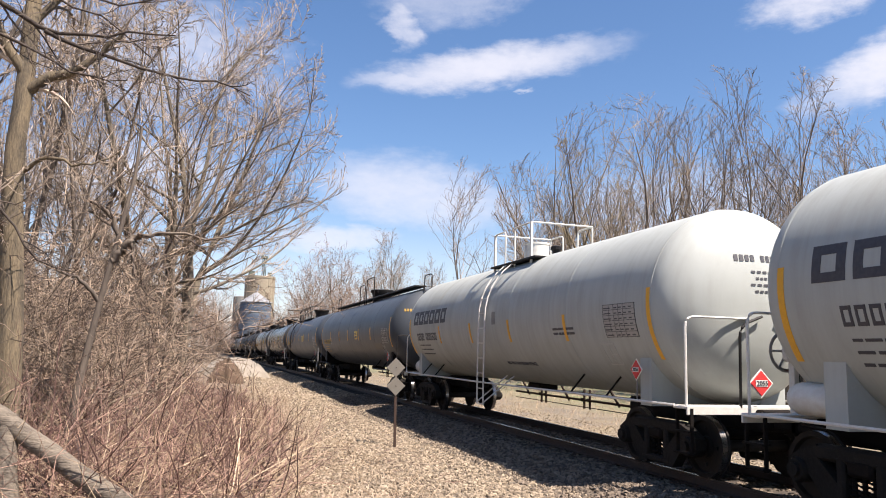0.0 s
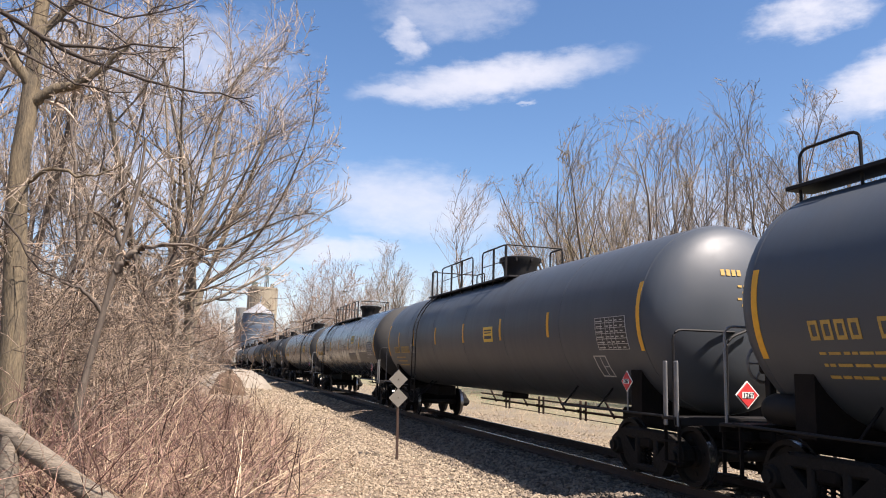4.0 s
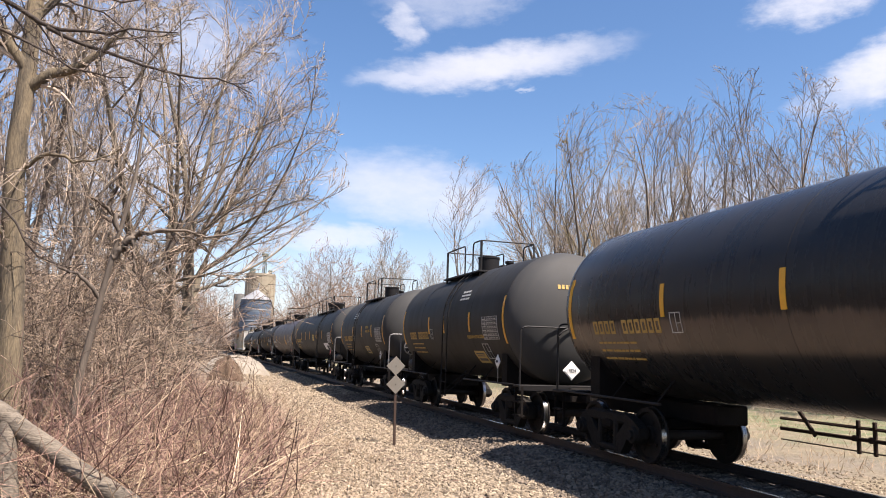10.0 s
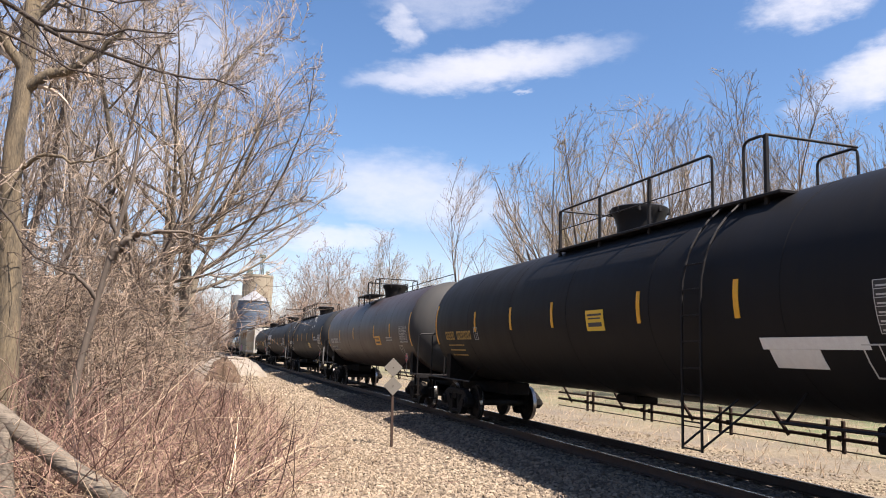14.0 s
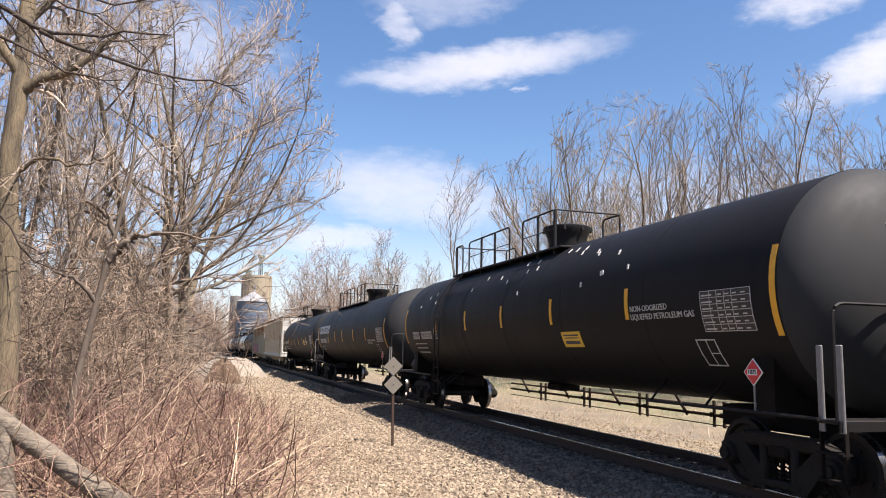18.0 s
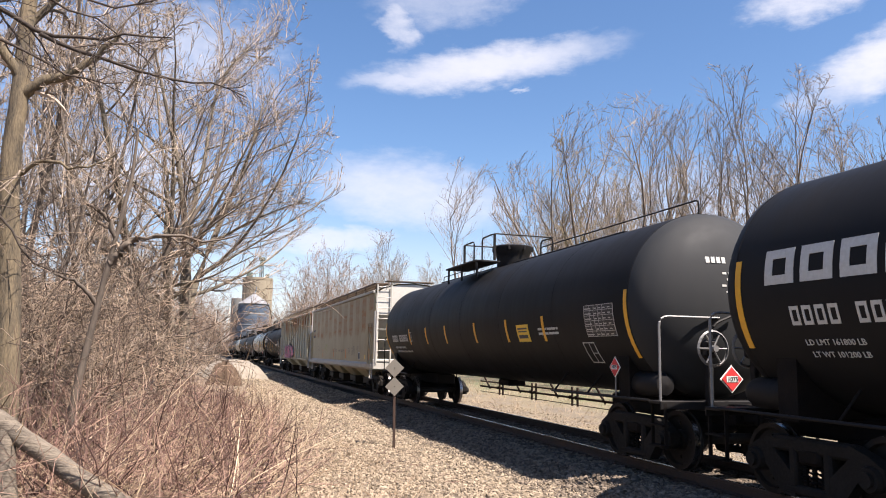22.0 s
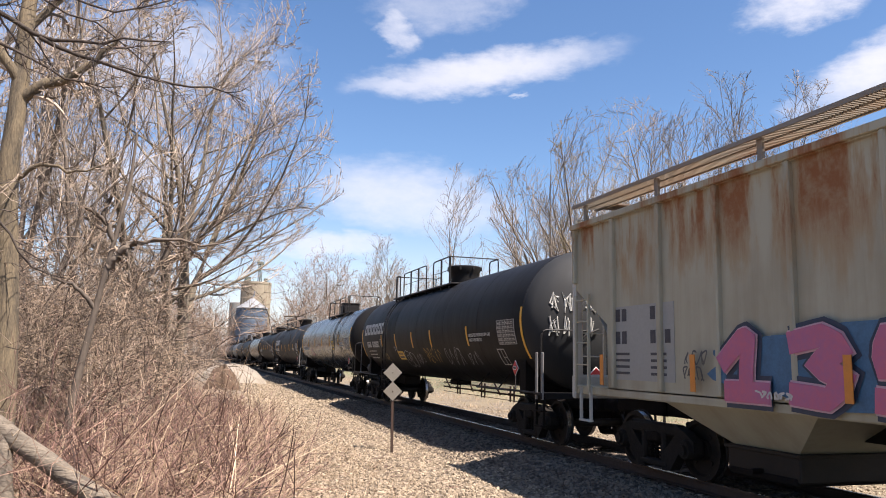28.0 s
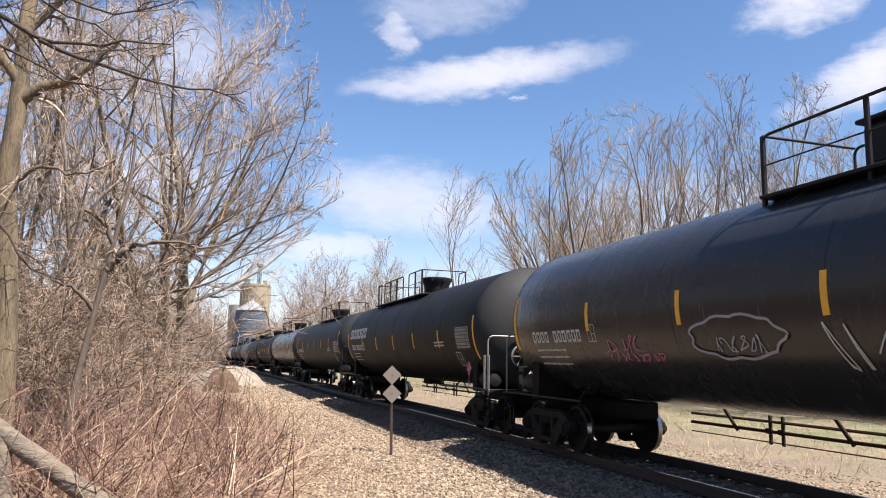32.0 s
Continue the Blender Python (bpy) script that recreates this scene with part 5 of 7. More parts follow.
def end_gear(car, y, s, iron, pipe, brake, steps=True, style="hoop"):
    """Draft sill, coupler, platform, hand rails and steps at one end; s = +1 or -1 along y; y is the shell's end."""
    g = G().box((0, y + s * 0.35 - s * 1.2, 0.88), (0.62, 3.6, 0.32), 0.03)
    part("draft_sill", g, CAR_IRON, car)
    yc = y + s * 1.12
    g = G().box((0, yc, 0.86), (0.26, 0.56, 0.22), 0.05).box((-0.08, yc + s * 0.24, 0.86), (0.16, 0.16, 0.28), 0.05).lathe([(0.05, 0.70), (0.05, 1.05)], "z", (0.08, yc + s * 0.18, 0), 8)
    part("coupler", g, CAR_IRON, car, "dark cast knuckle coupler")
    g = G().tube(rounded([(0.25, y + s * 0.9, 0.75), (0.28, y + s * 1.15, 0.42), (0.1, y + s * 1.40, 0.40)], 0.2), 0.03, 6)
    part("brake_hose", g, CAR_STEEL, car)
    g = G()
    g.box((0, y + s * 0.62, 1.06), (2.95, 0.34, 0.045), 0.01)
    g.box((0, y + s * 0.78, 1.02), (2.95, 0.03, 0.12), 0.006)
    part("end_platform", g, iron, car)
    for sx in (-1, 1):
        g = G().tube(rounded([(sx * 1.42, y + s * 0.70, 1.08), (sx * 1.42, y + s * 0.70, 2.36), (sx * 0.35, y + s * 0.74, 2.36)] if style == "hoop" else [(sx * 1.42, y + s * 0.70, 1.08), (sx * 1.42, y + s * 0.70, 1.9)], 0.16), 0.02, 6)
        part("end_handrail", g, pipe, car)
        if steps:
            g = G()
            for q in (-0.17, 0.17):
                g.box((sx * 1.40, y + s * 0.62 + q, 0.72), (0.05, 0.025, 0.66))
            for z in (0.42, 0.72):
                g.box((sx * 1.40, y + s * 0.62, z), (0.14, 0.36, 0.025))
            part("sill_step", g, CAR_IRON, car)
        g = G().tube(rounded([(sx * 0.55, y + s * 0.78, 1.06), (sx * 0.55, y + s * 0.80, 2.25), (sx * 0.15, y + s * 0.80, 2.4)], 0.18), 0.022, 6)
        part("grab_iron", g, CAR_STEEL, car)
    if brake:
        g = G()
        c = Vector((-0.62, y + s * 0.92, 1.88))
        g.lathe([(0.26, -0.02), (0.285, 0.0), (0.26, 0.02), (0.235, 0.0)], "y", c, 20, close=False)
        wheel = part("brake_wheel", g, GREY_PIPE, car, "round hand-brake wheel")
        for k in range(6):
            a = k * math.pi / 3
            part("spoke", G().tube([c, c + Vector((0.25 * math.cos(a), 0, 0.25 * math.sin(a)))], 0.014, 5), GREY_PIPE, wheel)
        part("wheel_hub", G().lathe([(0.05, -0.08), (0.05, 0.04)], "y", c, 10), GREY_PIPE, wheel)
        g = G().box((-0.62, y + s * 0.80, 1.45), (0.09, 0.10, 0.9), 0.01).box((-0.62, y + s * 0.82, 1.88), (0.26, 0.14, 0.28), 0.04)
        part("brake_housing", g, iron, car)
        g = G().lathe([(0.02, -0.48), (0.16, -0.44), (0.2, -0.34), (0.2, 0.34), (0.16, 0.44), (0.02, 0.48)], "y", (-1.05, y - s * 0.15, 1.30), 16)
        part("air_reservoir", g, iron, car, "small round-ended brake air tank", True)
        g = G().tube([(-0.6, y + s * 0.8, 1.1), (-0.62, y + s * 0.7, 0.95), (-0.9, y, 0.95)], 0.018, 5)
        part("brake_rod", g, CAR_STEEL, car)


def tank_shell(L, r, n=56):
    """Cylinder of length L with 2:1 ellipsoidal heads."""
    h, prof = L / 2, []
    for k in range(9):
        a = radians(90 * k / 8)
        prof.append((max(r * math.sin(a), 0.02), -h - 0.5 * r * math.cos(a) * 0.98))
    for k in range(1, 12):
        prof.append((r, -h + L * k / 12))
    for k in range(8, -1, -1):
        a = radians(90 * k / 8)
        prof.append((max(r * math.sin(a), 0.02), h + 0.5 * r * math.cos(a) * 0.98))
    return G().lathe(prof, "y", (0, 0, TANK_Z), n)


def manway(car, y, kind, iron):
    top = TANK_Z + TANK_R
    if kind == "dome":
        g = G().lathe([(0.44, -0.25), (0.44, 0.16), (0.48, 0.32), (0.56, 0.46), (0.56, 0.52), (0.50, 0.55), (0.02, 0.57)], "z", (0, y, top), 24)
        for k in range(8):
            a = k * math.pi / 4 + 0.2
            g.box((0.54 * math.cos(a), y + 0.54 * math.sin(a), top + 0.46), (0.07, 0.07, 0.13), 0.01)
    elif kind == "small":
        g = G().lathe([(0.32, -0.25), (0.32, 0.40), (0.335, 0.41), (0.335, 0.46), (0.02, 0.48)], "z", (0, y, top), 24)
    elif kind == "drum":
        g = G().lathe([(0.42, -0.25), (0.42, 0.52), (0.45, 0.53), (0.45, 0.61), (0.02, 0.63)], "z", (0, y, top), 24)
    else:
        g = G().box((0, y, top + 0.26), (0.95, 1.0, 0.6), 0.08).box((0, y, top + 0.58), (1.02, 1.08, 0.06), 0.02)
    part("manway_housing", g, iron, car, "round valve housing on the tank top" if kind != "box" else "square valve housing on the tank top", True)
    part("hatch_hinge", G().box((0, y + (0.36 if kind == "small" else 0.52), top + (0.42 if kind == "small" else 0.5)), (0.12, 0.20, 0.09), 0.02), iron, car)


def rail_run(car, x, y0, y1, zb, zt, pipe, posts=4, mid=True):
    """A pipe railing along the tank top on one side."""
    part("top_rail", G().tube(rounded([(x, y0, zb), (x, y0, zt), (x, y1, zt), (x, y1, zb)], 0.16), 0.022, 6), pipe, car)
    if mid:
        part("mid_rail", G().tube([(x, y0, (zb + zt) / 2), (x, y1, (zb + zt) / 2)], 0.014, 5), pipe, car)
    for k in range(1, posts):
        y = y0 + (y1 - y0) * k / posts
        part("rail_post", G().box((x, y, (zb + zt) / 2 - 0.05), (0.05, 0.06, zt - zb + 0.1), 0.008), pipe, car)


def cage(car, runs, zb, zt, pipe, x=-0.88):
    """Guard rails round the valve housing: near-side runs (y0, y1, posts), rails across both ends and short far-side returns."""
    f = 0.72
    for k, (y0, y1, posts) in enumerate(runs):
        pts = [(x, y0, zb), (x, y0, zt), (x, y1, zt), (x, y1, zb)]
        part("top_rail", G().tube(rounded(pts, 0.13), 0.022, 6), pipe, car)
        for i in range(1, posts + 1):
            y = y0 + (y1 - y0) * i / (posts + 1)
            part("rail_post", G().box((x, y, (zb + zt) / 2 - 0.03), (0.05, 0.06, zt - zb + 0.02), 0.008), pipe, car)
        if posts:
            part("mid_rail", G().tube([(x, y0, (zb + zt) / 2 + 0.08), (x, y1, (zb + zt) / 2 + 0.08)], 0.012, 5), pipe, car)
    for y, s in ((runs[0][0], -1), (runs[-1][1], 1)):
        part("corner_post", G().box((x, y, (zb + zt) / 2), (0.06, 0.06, zt - zb), 0.008), pipe, car)
        part("cross_rail", G().tube([(x, y, zt), (f, y, zt)], 0.02, 6), pipe, car)
        part("far_return", G().tube(rounded([(f, y, zb), (f, y, zt), (f, y + s * 0.75, zt), (f, y + s * 0.75, zb)], 0.13), 0.022, 6), pipe, car)


def side_ladder(car, y, pipe, low=0.55, w=0.42):
    """A ladder up the near flank to the walkway, standing off the shell."""
    path = [(-TANK_R - 0.10, low), (-TANK_R - 0.10, 2.5)] + arc_pts(8, 62, TANK_R + 0.10, 6)
    lad = part("ladder", G().tube([(x, y - w / 2, z) for x, z in path], 0.02, 5).tube([(x, y + w / 2, z) for x, z in path], 0.02, 5), pipe, car)
    zs = [low + 0.02 + 0.36 * k for k in range(8)]
    for z in zs:
        a = ang(z)
        x = -TANK_R - 0.10 if z < 2.6 else -(TANK_R + 0.1) * math.cos(math.asin(min(0.95, (z - TANK_Z) / (TANK_R + 0.1))))
        part("rung", G().tube([(x, y - w / 2, z), (x, y + w / 2, z)], 0.012, 5), pipe, lad)
    g = G().tube([(-TANK_R - 0.10, y - w / 2, low + 0.05), (-1.0, y - w / 2 - 0.35, 1.25)], 0.016, 5).tube([(-TANK_R - 0.10, y + w / 2, low + 0.05), (-1.0, y + w / 2 - 0.35, 1.25)], 0.016, 5)
    part("ladder_brace", g, pipe, car)


def tank_car(u0, u1, paint, label, top="U", pipe=None, iron=None, dome="dome", head=None, strips=(5.3, 2.7, 0.0, -2.7, -5.4), strip_h=2.56, ladder=None, brake_end=-1, detail=2, radius=TANK_R):
    """A tank car whose shell reaches from u0 (leading end) to u1 along the train."""
    L, mid = u1 - u0, (u0 + u1) / 2
    pipe, iron = pipe or CAR_STEEL, iron or CAR_STEEL
    car = tagged(new("tank_car"), label, "tank car", "cars of the freight train")
    car.empty_display_size = 0.5
    h = L / 2
    top_z = TANK_Z + radius
    shell = part("tank", tank_shell(L, radius, 56 if detail > 1 else 28), paint, car, "", True)
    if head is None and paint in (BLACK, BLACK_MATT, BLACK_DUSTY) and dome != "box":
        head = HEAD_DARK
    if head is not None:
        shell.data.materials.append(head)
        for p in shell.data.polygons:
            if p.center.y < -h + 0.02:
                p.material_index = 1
    if detail > 1:
        m = max(4, int(L / 2.6))
        for k in range(m + 1):
            y = -h + L * k / m
            part("weld_seam", G().lathe([(radius - 0.02, y - 0.014), (radius + 0.0035, y - 0.011), (radius + 0.0035, y + 0.011), (radius - 0.02, y + 0.014)], "y", (0, 0, TANK_Z), 56, close=False), paint, car, "", True)
    wheels = []
    ty = h - 0.62
    for s in (-1, 1):
        wheels += [(w, s * ty) for w in add_truck(car, s * ty, detail < 2)]
        g = G().box((0, s * (h - 0.55), 1.28), (2.5, 0.30, 0.55), 0.04)
        for sx in (-1, 1):
            g.raw([(sx * 1.28, s * (h - 0.55) + d, z) for d in (-0.16, 0.16) for z in (1.0, 2.05)] + [(sx * 0.75, s * (h - 0.55) + d, 1.0) for d in (-0.16, 0.16)],
                  [(0, 1, 3, 2), (0, 4, 1), (2, 3, 5), (0, 2, 5, 4), (1, 4, 5, 3)])
        part("saddle", g, CAR_IRON if paint is not WHITE_TANK else WHITE_TANK, car)
        if detail > 0:
            end_gear(car, s * h, s, iron if paint is not WHITE_TANK else WHITE_PIPE, GREY_PIPE if s == brake_end and detail > 1 and paint is not WHITE_TANK else pipe, s == brake_end)
    if top == "T" and detail > 1:
        for q in (0.50, 0.78):
            part("corner_stile", G().box((-1.43, -h - q, 1.42), (0.035, 0.085, 0.95), 0.01), GREY_PIPE, car)
    # short rails beside the trucks; the brake line's hangers and pipes along the far side
    if detail > 0:
        for sx in (-1, 1):
            for s in (-1, 1):
                end = 0.0 if paint is WHITE_TANK else s * (h - 2.9)
                part("side_rail", G().tube([(sx * 1.48, s * (h + 0.5), 1.08), (sx * 1.48, end, 1.06)], 0.022, 6), pipe, car)
                for y in (s * (h - 1.5), s * (h - 2.8)):
                    part("rail_bracket", G().tube([(sx * 1.48, y, 1.07), (sx * 1.20, y - 0.05, 1.42)], 0.018, 5), CAR_IRON, car)
        for z, r in ((0.80, 0.027), (0.63, 0.033), (0.45, 0.012)):
            part("far_pipe", G().tube([(1.50, -h + 2.0, z), (1.50, h - 2.0, z)], r, 6), PIPE_RUST, car)
        y = -h + 2.3
        while y < h - 2.2:
            for q in (0.0, 0.30) if detail > 1 else (0.0,):
                hanger = part("pipe_hanger", G().box((1.50, y + q, 0.66), (0.05, 0.055, 0.50), 0.008), PIPE_RUST, car)
                if detail > 1:
                    part("pipe_clamp", G().box((1.47, y + q + 0.03, 0.64), (0.08, 0.09, 0.09), 0.015), PIPE_RUST, hanger)
            part("hanger_strut", G().box((1.36, y + 1.32, 0.94), (0.04, 0.07, 0.86), 0.008, Euler((radians(-25), radians(-20), 0)).to_matrix()), PIPE_RUST, car)
            y += 2.62
        g = G().lathe([(0.09, 0.92), (0.14, 0.96), (0.14, 1.16)], "z", (0, 0, 0), 12).box((0, 0, 1.0), (0.5, 0.7, 0.16), 0.03)
        part("bottom_outlet", g, CAR_IRON, car)
    # fittings on the tank top
    zb, zt = top_z - 0.30, top_z + 0.92
    xr, zc = -0.72, top_z + 0.70
    if top == "U":
        part("walkway", G().box((-0.79, -1.7, top_z - 0.17), (0.38, 6.6, 0.05), 0.01).box((0.62, -0.7, top_z + 0.03), (0.42, 5.2, 0.05), 0.01), iron, car)
        cage(car, [(1.6, -3.5, 2), (-4.2, -4.65, 0)], zb, zc, pipe)
        manway(car, -0.1, dome, iron)
    elif top == "T":
        part("walkway", G().box((-0.79, 1.8, top_z - 0.17), (0.38, 7.2, 0.05), 0.01).box((0.62, 0.6, top_z + 0.03), (0.40, 5.0, 0.05), 0.01), iron, car)
        cage(car, [(5.3, 4.75, 0), (4.2, 1.2, 2), (0.4, -1.35, 1)], zb, zc, pipe)
        manway(car, -0.2, dome, iron)
    elif top == "short":
        part("walkway", G().box((-0.79, 0.3, top_z - 0.17), (0.38, 3.2, 0.05), 0.01).box((0.60, 0.3, top_z + 0.03), (0.40, 3.0, 0.05), 0.01), iron, car)
        cage(car, [(1.85, 0.15, 0), (-0.53, -1.2, 0)], zb, zc, pipe)
        part("vent_valve", G().lathe([(0.10, -0.1), (0.10, 0.12), (0.13, 0.14), (0.13, 0.2), (0.02, 0.22)], "z", (0.1, -0.9, top_z), 12).box((0.1, -0.55, top_z + 0.05), (0.3, 0.35, 0.14), 0.03), CAR_STEEL, car)
        manway(car, 0.5, "small", iron)
    elif top == "W":
        part("walkway", G().box((-0.79, -0.2, top_z - 0.17), (0.38, 2.8, 0.05), 0.01), CAR_STEEL, car)
        cage(car, [(1.12, 0.41, 0), (-0.2, -1.2, 0)], zb, zc, pipe)
        part("vent_valve", G().lathe([(0.10, -0.1), (0.10, 0.16), (0.14, 0.18), (0.14, 0.26), (0.02, 0.3)], "z", (0.1, -0.5, top_z), 12), CAR_STEEL, car)
        manway(car, 0.45, "small", iron)
    elif top == "S":
        part("walkway", G().box((-0.50, 0, top_z + 0.05), (0.45, L + 0.5, 0.06), 0.01), iron, car)
        rail_run(car, xr, 1.6, 0.4, zb, zt - 0.1, pipe, 1)
        rail_run(car, xr, 0.0, -1.7, zb, zt + 0.1, pipe, 1, False)
        for s in (-1, 1):
            rail_run(car, -0.3 - 0.3 * s, s * (h + 0.1), s * (h - 0.9), zb, zt - 0.35, pipe, 1, False)
        manway(car, -0.2, dome, iron)
        def head_y(x, z, off):
            q = max(0.0, 1 - (x * x + (z - TANK_Z) ** 2) / radius ** 2)
            return -h - 0.5 * radius * math.sqrt(q) - off

        zs = [1.15 + (top_z - 1.1) * k / 12 for k in range(13)]
        sides = [[(x, min(head_y(x, z, 0.13), -h - 0.42 if z < 2.0 else 0), z) for z in zs] for x in (-0.34, 0.10)]
        lad = part("end_ladder", G().tube(sides[0], 0.024, 5).tube(sides[1], 0.024, 5), pipe, car, "steel ladder up the round tank end")
        for a, b in zip(sides[0][1:], sides[1][1:]):
            part("rung", G().tube([a, b], 0.014, 5), pipe, lad)
    elif top == "G":
        part("side_stand", G().box((-0.95, 0.72, top_z + 0.03), (0.72, 2.55, 0.05), 0.01), iron, car)
        for y in (1.9, 0.72, -0.5):
            part("stand_strut", G().box((-1.24, y, top_z - 0.18), (0.05, 0.06, 0.44), 0.01), iron, car)
        cage(car, [(1.34, 0.52, 0), (-0.12, -1.04, 0)], top_z, zc, pipe, -0.95)
        part("top_walkway", G().box((0.1, 0, top_z + 0.04), (0.5, L * 0.72, 0.05), 0.01), iron, car)
        part("crest_rail", G().tube(rounded([(0.1, -1.6, top_z), (0.1, -1.6, top_z + 0.32), (0.1, -h + 0.3, top_z + 0.32), (0.1, -h + 0.3, top_z)], 0.1), 0.016, 5), pipe, car)
        part("crest_rail", G().tube(rounded([(0.1, 3.4, top_z), (0.1, 3.4, top_z + 0.3), (0.1, 6.6, top_z + 0.3), (0.1, 6.6, top_z)], 0.1), 0.016, 5), pipe, car)
        manway(car, 0.0, dome, iron)
    if ladder is not None and detail > 0:
        side_ladder(car, ladder, pipe)
    # reflective strips on the near flank; the end ones hug the seams
    if detail > 0:
        for y in strips:
            part("reflective_strip", decal(y - 0.05, y + 0.05, ang(strip_h - 0.25), ang(strip_h + 0.25)), YELLOW, car, "yellow reflective strip")
        for s in (-1, 1):
            y = s * (h - 0.06)
            part("reflective_strip", decal(y - 0.05, y + 0.05, ang(strip_h - 0.55), ang(strip_h + 0.55), n=8), YELLOW, car, "yellow reflective strip")
    CARS.append((car, mid, wheels))
    return car, L, h


def data_table(car, y, z0, z1, w, ink):
    """The white-lined qualification table."""
    t = part("stencil_table", decal(y - w / 2, y + w / 2, ang(z0), ang(z1)), TABLE_BLACK if ink is STENCIL else TABLE_PALE, car, "finely lined data table stencilled on the flank")
    g = G()
    for k in range(7):
        z = z0 + (z1 - z0) * k / 6
        d = decal(y - w / 2, y + w / 2, ang(z), ang(z + 0.008), TANK_R, 0.010, 1)
        g.raw(d.v, d.f)
    for f in (0.0, 0.35, 0.5, 0.65, 0.8, 1.0):
        d = decal(y - w / 2 + w * f - 0.004, y - w / 2 + w * f + 0.004, ang(z0), ang(z1), TANK_R, 0.010, 3)
        g.raw(d.v, d.f)
    rng = random.Random(int(y * 10))
    for k in range(6):
        z = z0 + (z1 - z0) * (k + 0.3) / 6
        for f in (0.03, 0.37, 0.52, 0.67, 0.83):
            wd = w * (0.22 if f < 0.1 else 0.08)
            d = decal(y + w / 2 - w * f - wd, y + w / 2 - w * f, ang(z), ang(z + 0.018), TANK_R, 0.010, 1)
            g.raw(d.v, d.f)
    tagged(part("table_grid", g, ink, t), kind="stuff")


def box_label(car, y, z, w=0.42, h=0.36):
    """A small outlined square mark, slanted."""
    g = G()
    for q in ((0, 0.04, 0, 1), (0.96, 1, 0, 1), (0, 1, 0, 0.04), (0, 1, 0.96, 1), (0.46, 0.49, 0, 1), (0, 0.45, 0.46, 0.49)):
        d = decal(y + w * q[0] - w / 2, y + w * q[1] - w / 2, ang(z + h * q[2]), ang(z + h * q[3]), TANK_R, 0.006, 2)
        g.raw(d.v, d.f)
    part("outlined_mark", g, STENCIL, car)


def owner_logo(car, y, z, w, h, mat):
    """The owner's name kept as six plain block shapes."""
    for k in range(6):
        cw = w / 6
        g = G()
        for q0, q1, z0, z1 in ((0.08, 0.30, 0, 1), (0.30, 0.68, 0.74, 1), (0.68, 0.9, 0, 1), (0.30, 0.68, 0, 0.26)):
            d = decal(y - cw * (k + q1), y - cw * (k + q0), ang(z + h * z0), ang(z + h * z1), TANK_R, 0.006, 3)
            g.raw(d.v, d.f)
        part("logo_block", g, mat, car)


def yellow_label(car, y, z, w=0.62, h=0.36, mat=None):
    lab = part("warning_label", decal(y - w / 2, y + w / 2, ang(z), ang(z + h)), mat or LABEL_YELLOW, car, "yellow emergency label with small print")
    g = G()
    for q, z0, hh in ((0.8, 0.72, 0.1), (0.7, 0.56, 0.07), (0.75, 0.2, 0.2)):
        d = decal(y - w * q / 2, y + w * q / 2, ang(z + h * z0), ang(z + h * (z0 + hh)), TANK_R, 0.010, 1)
        g.raw(d.v, d.f)
    part("label_print", g, STENCIL_DARK, lab)


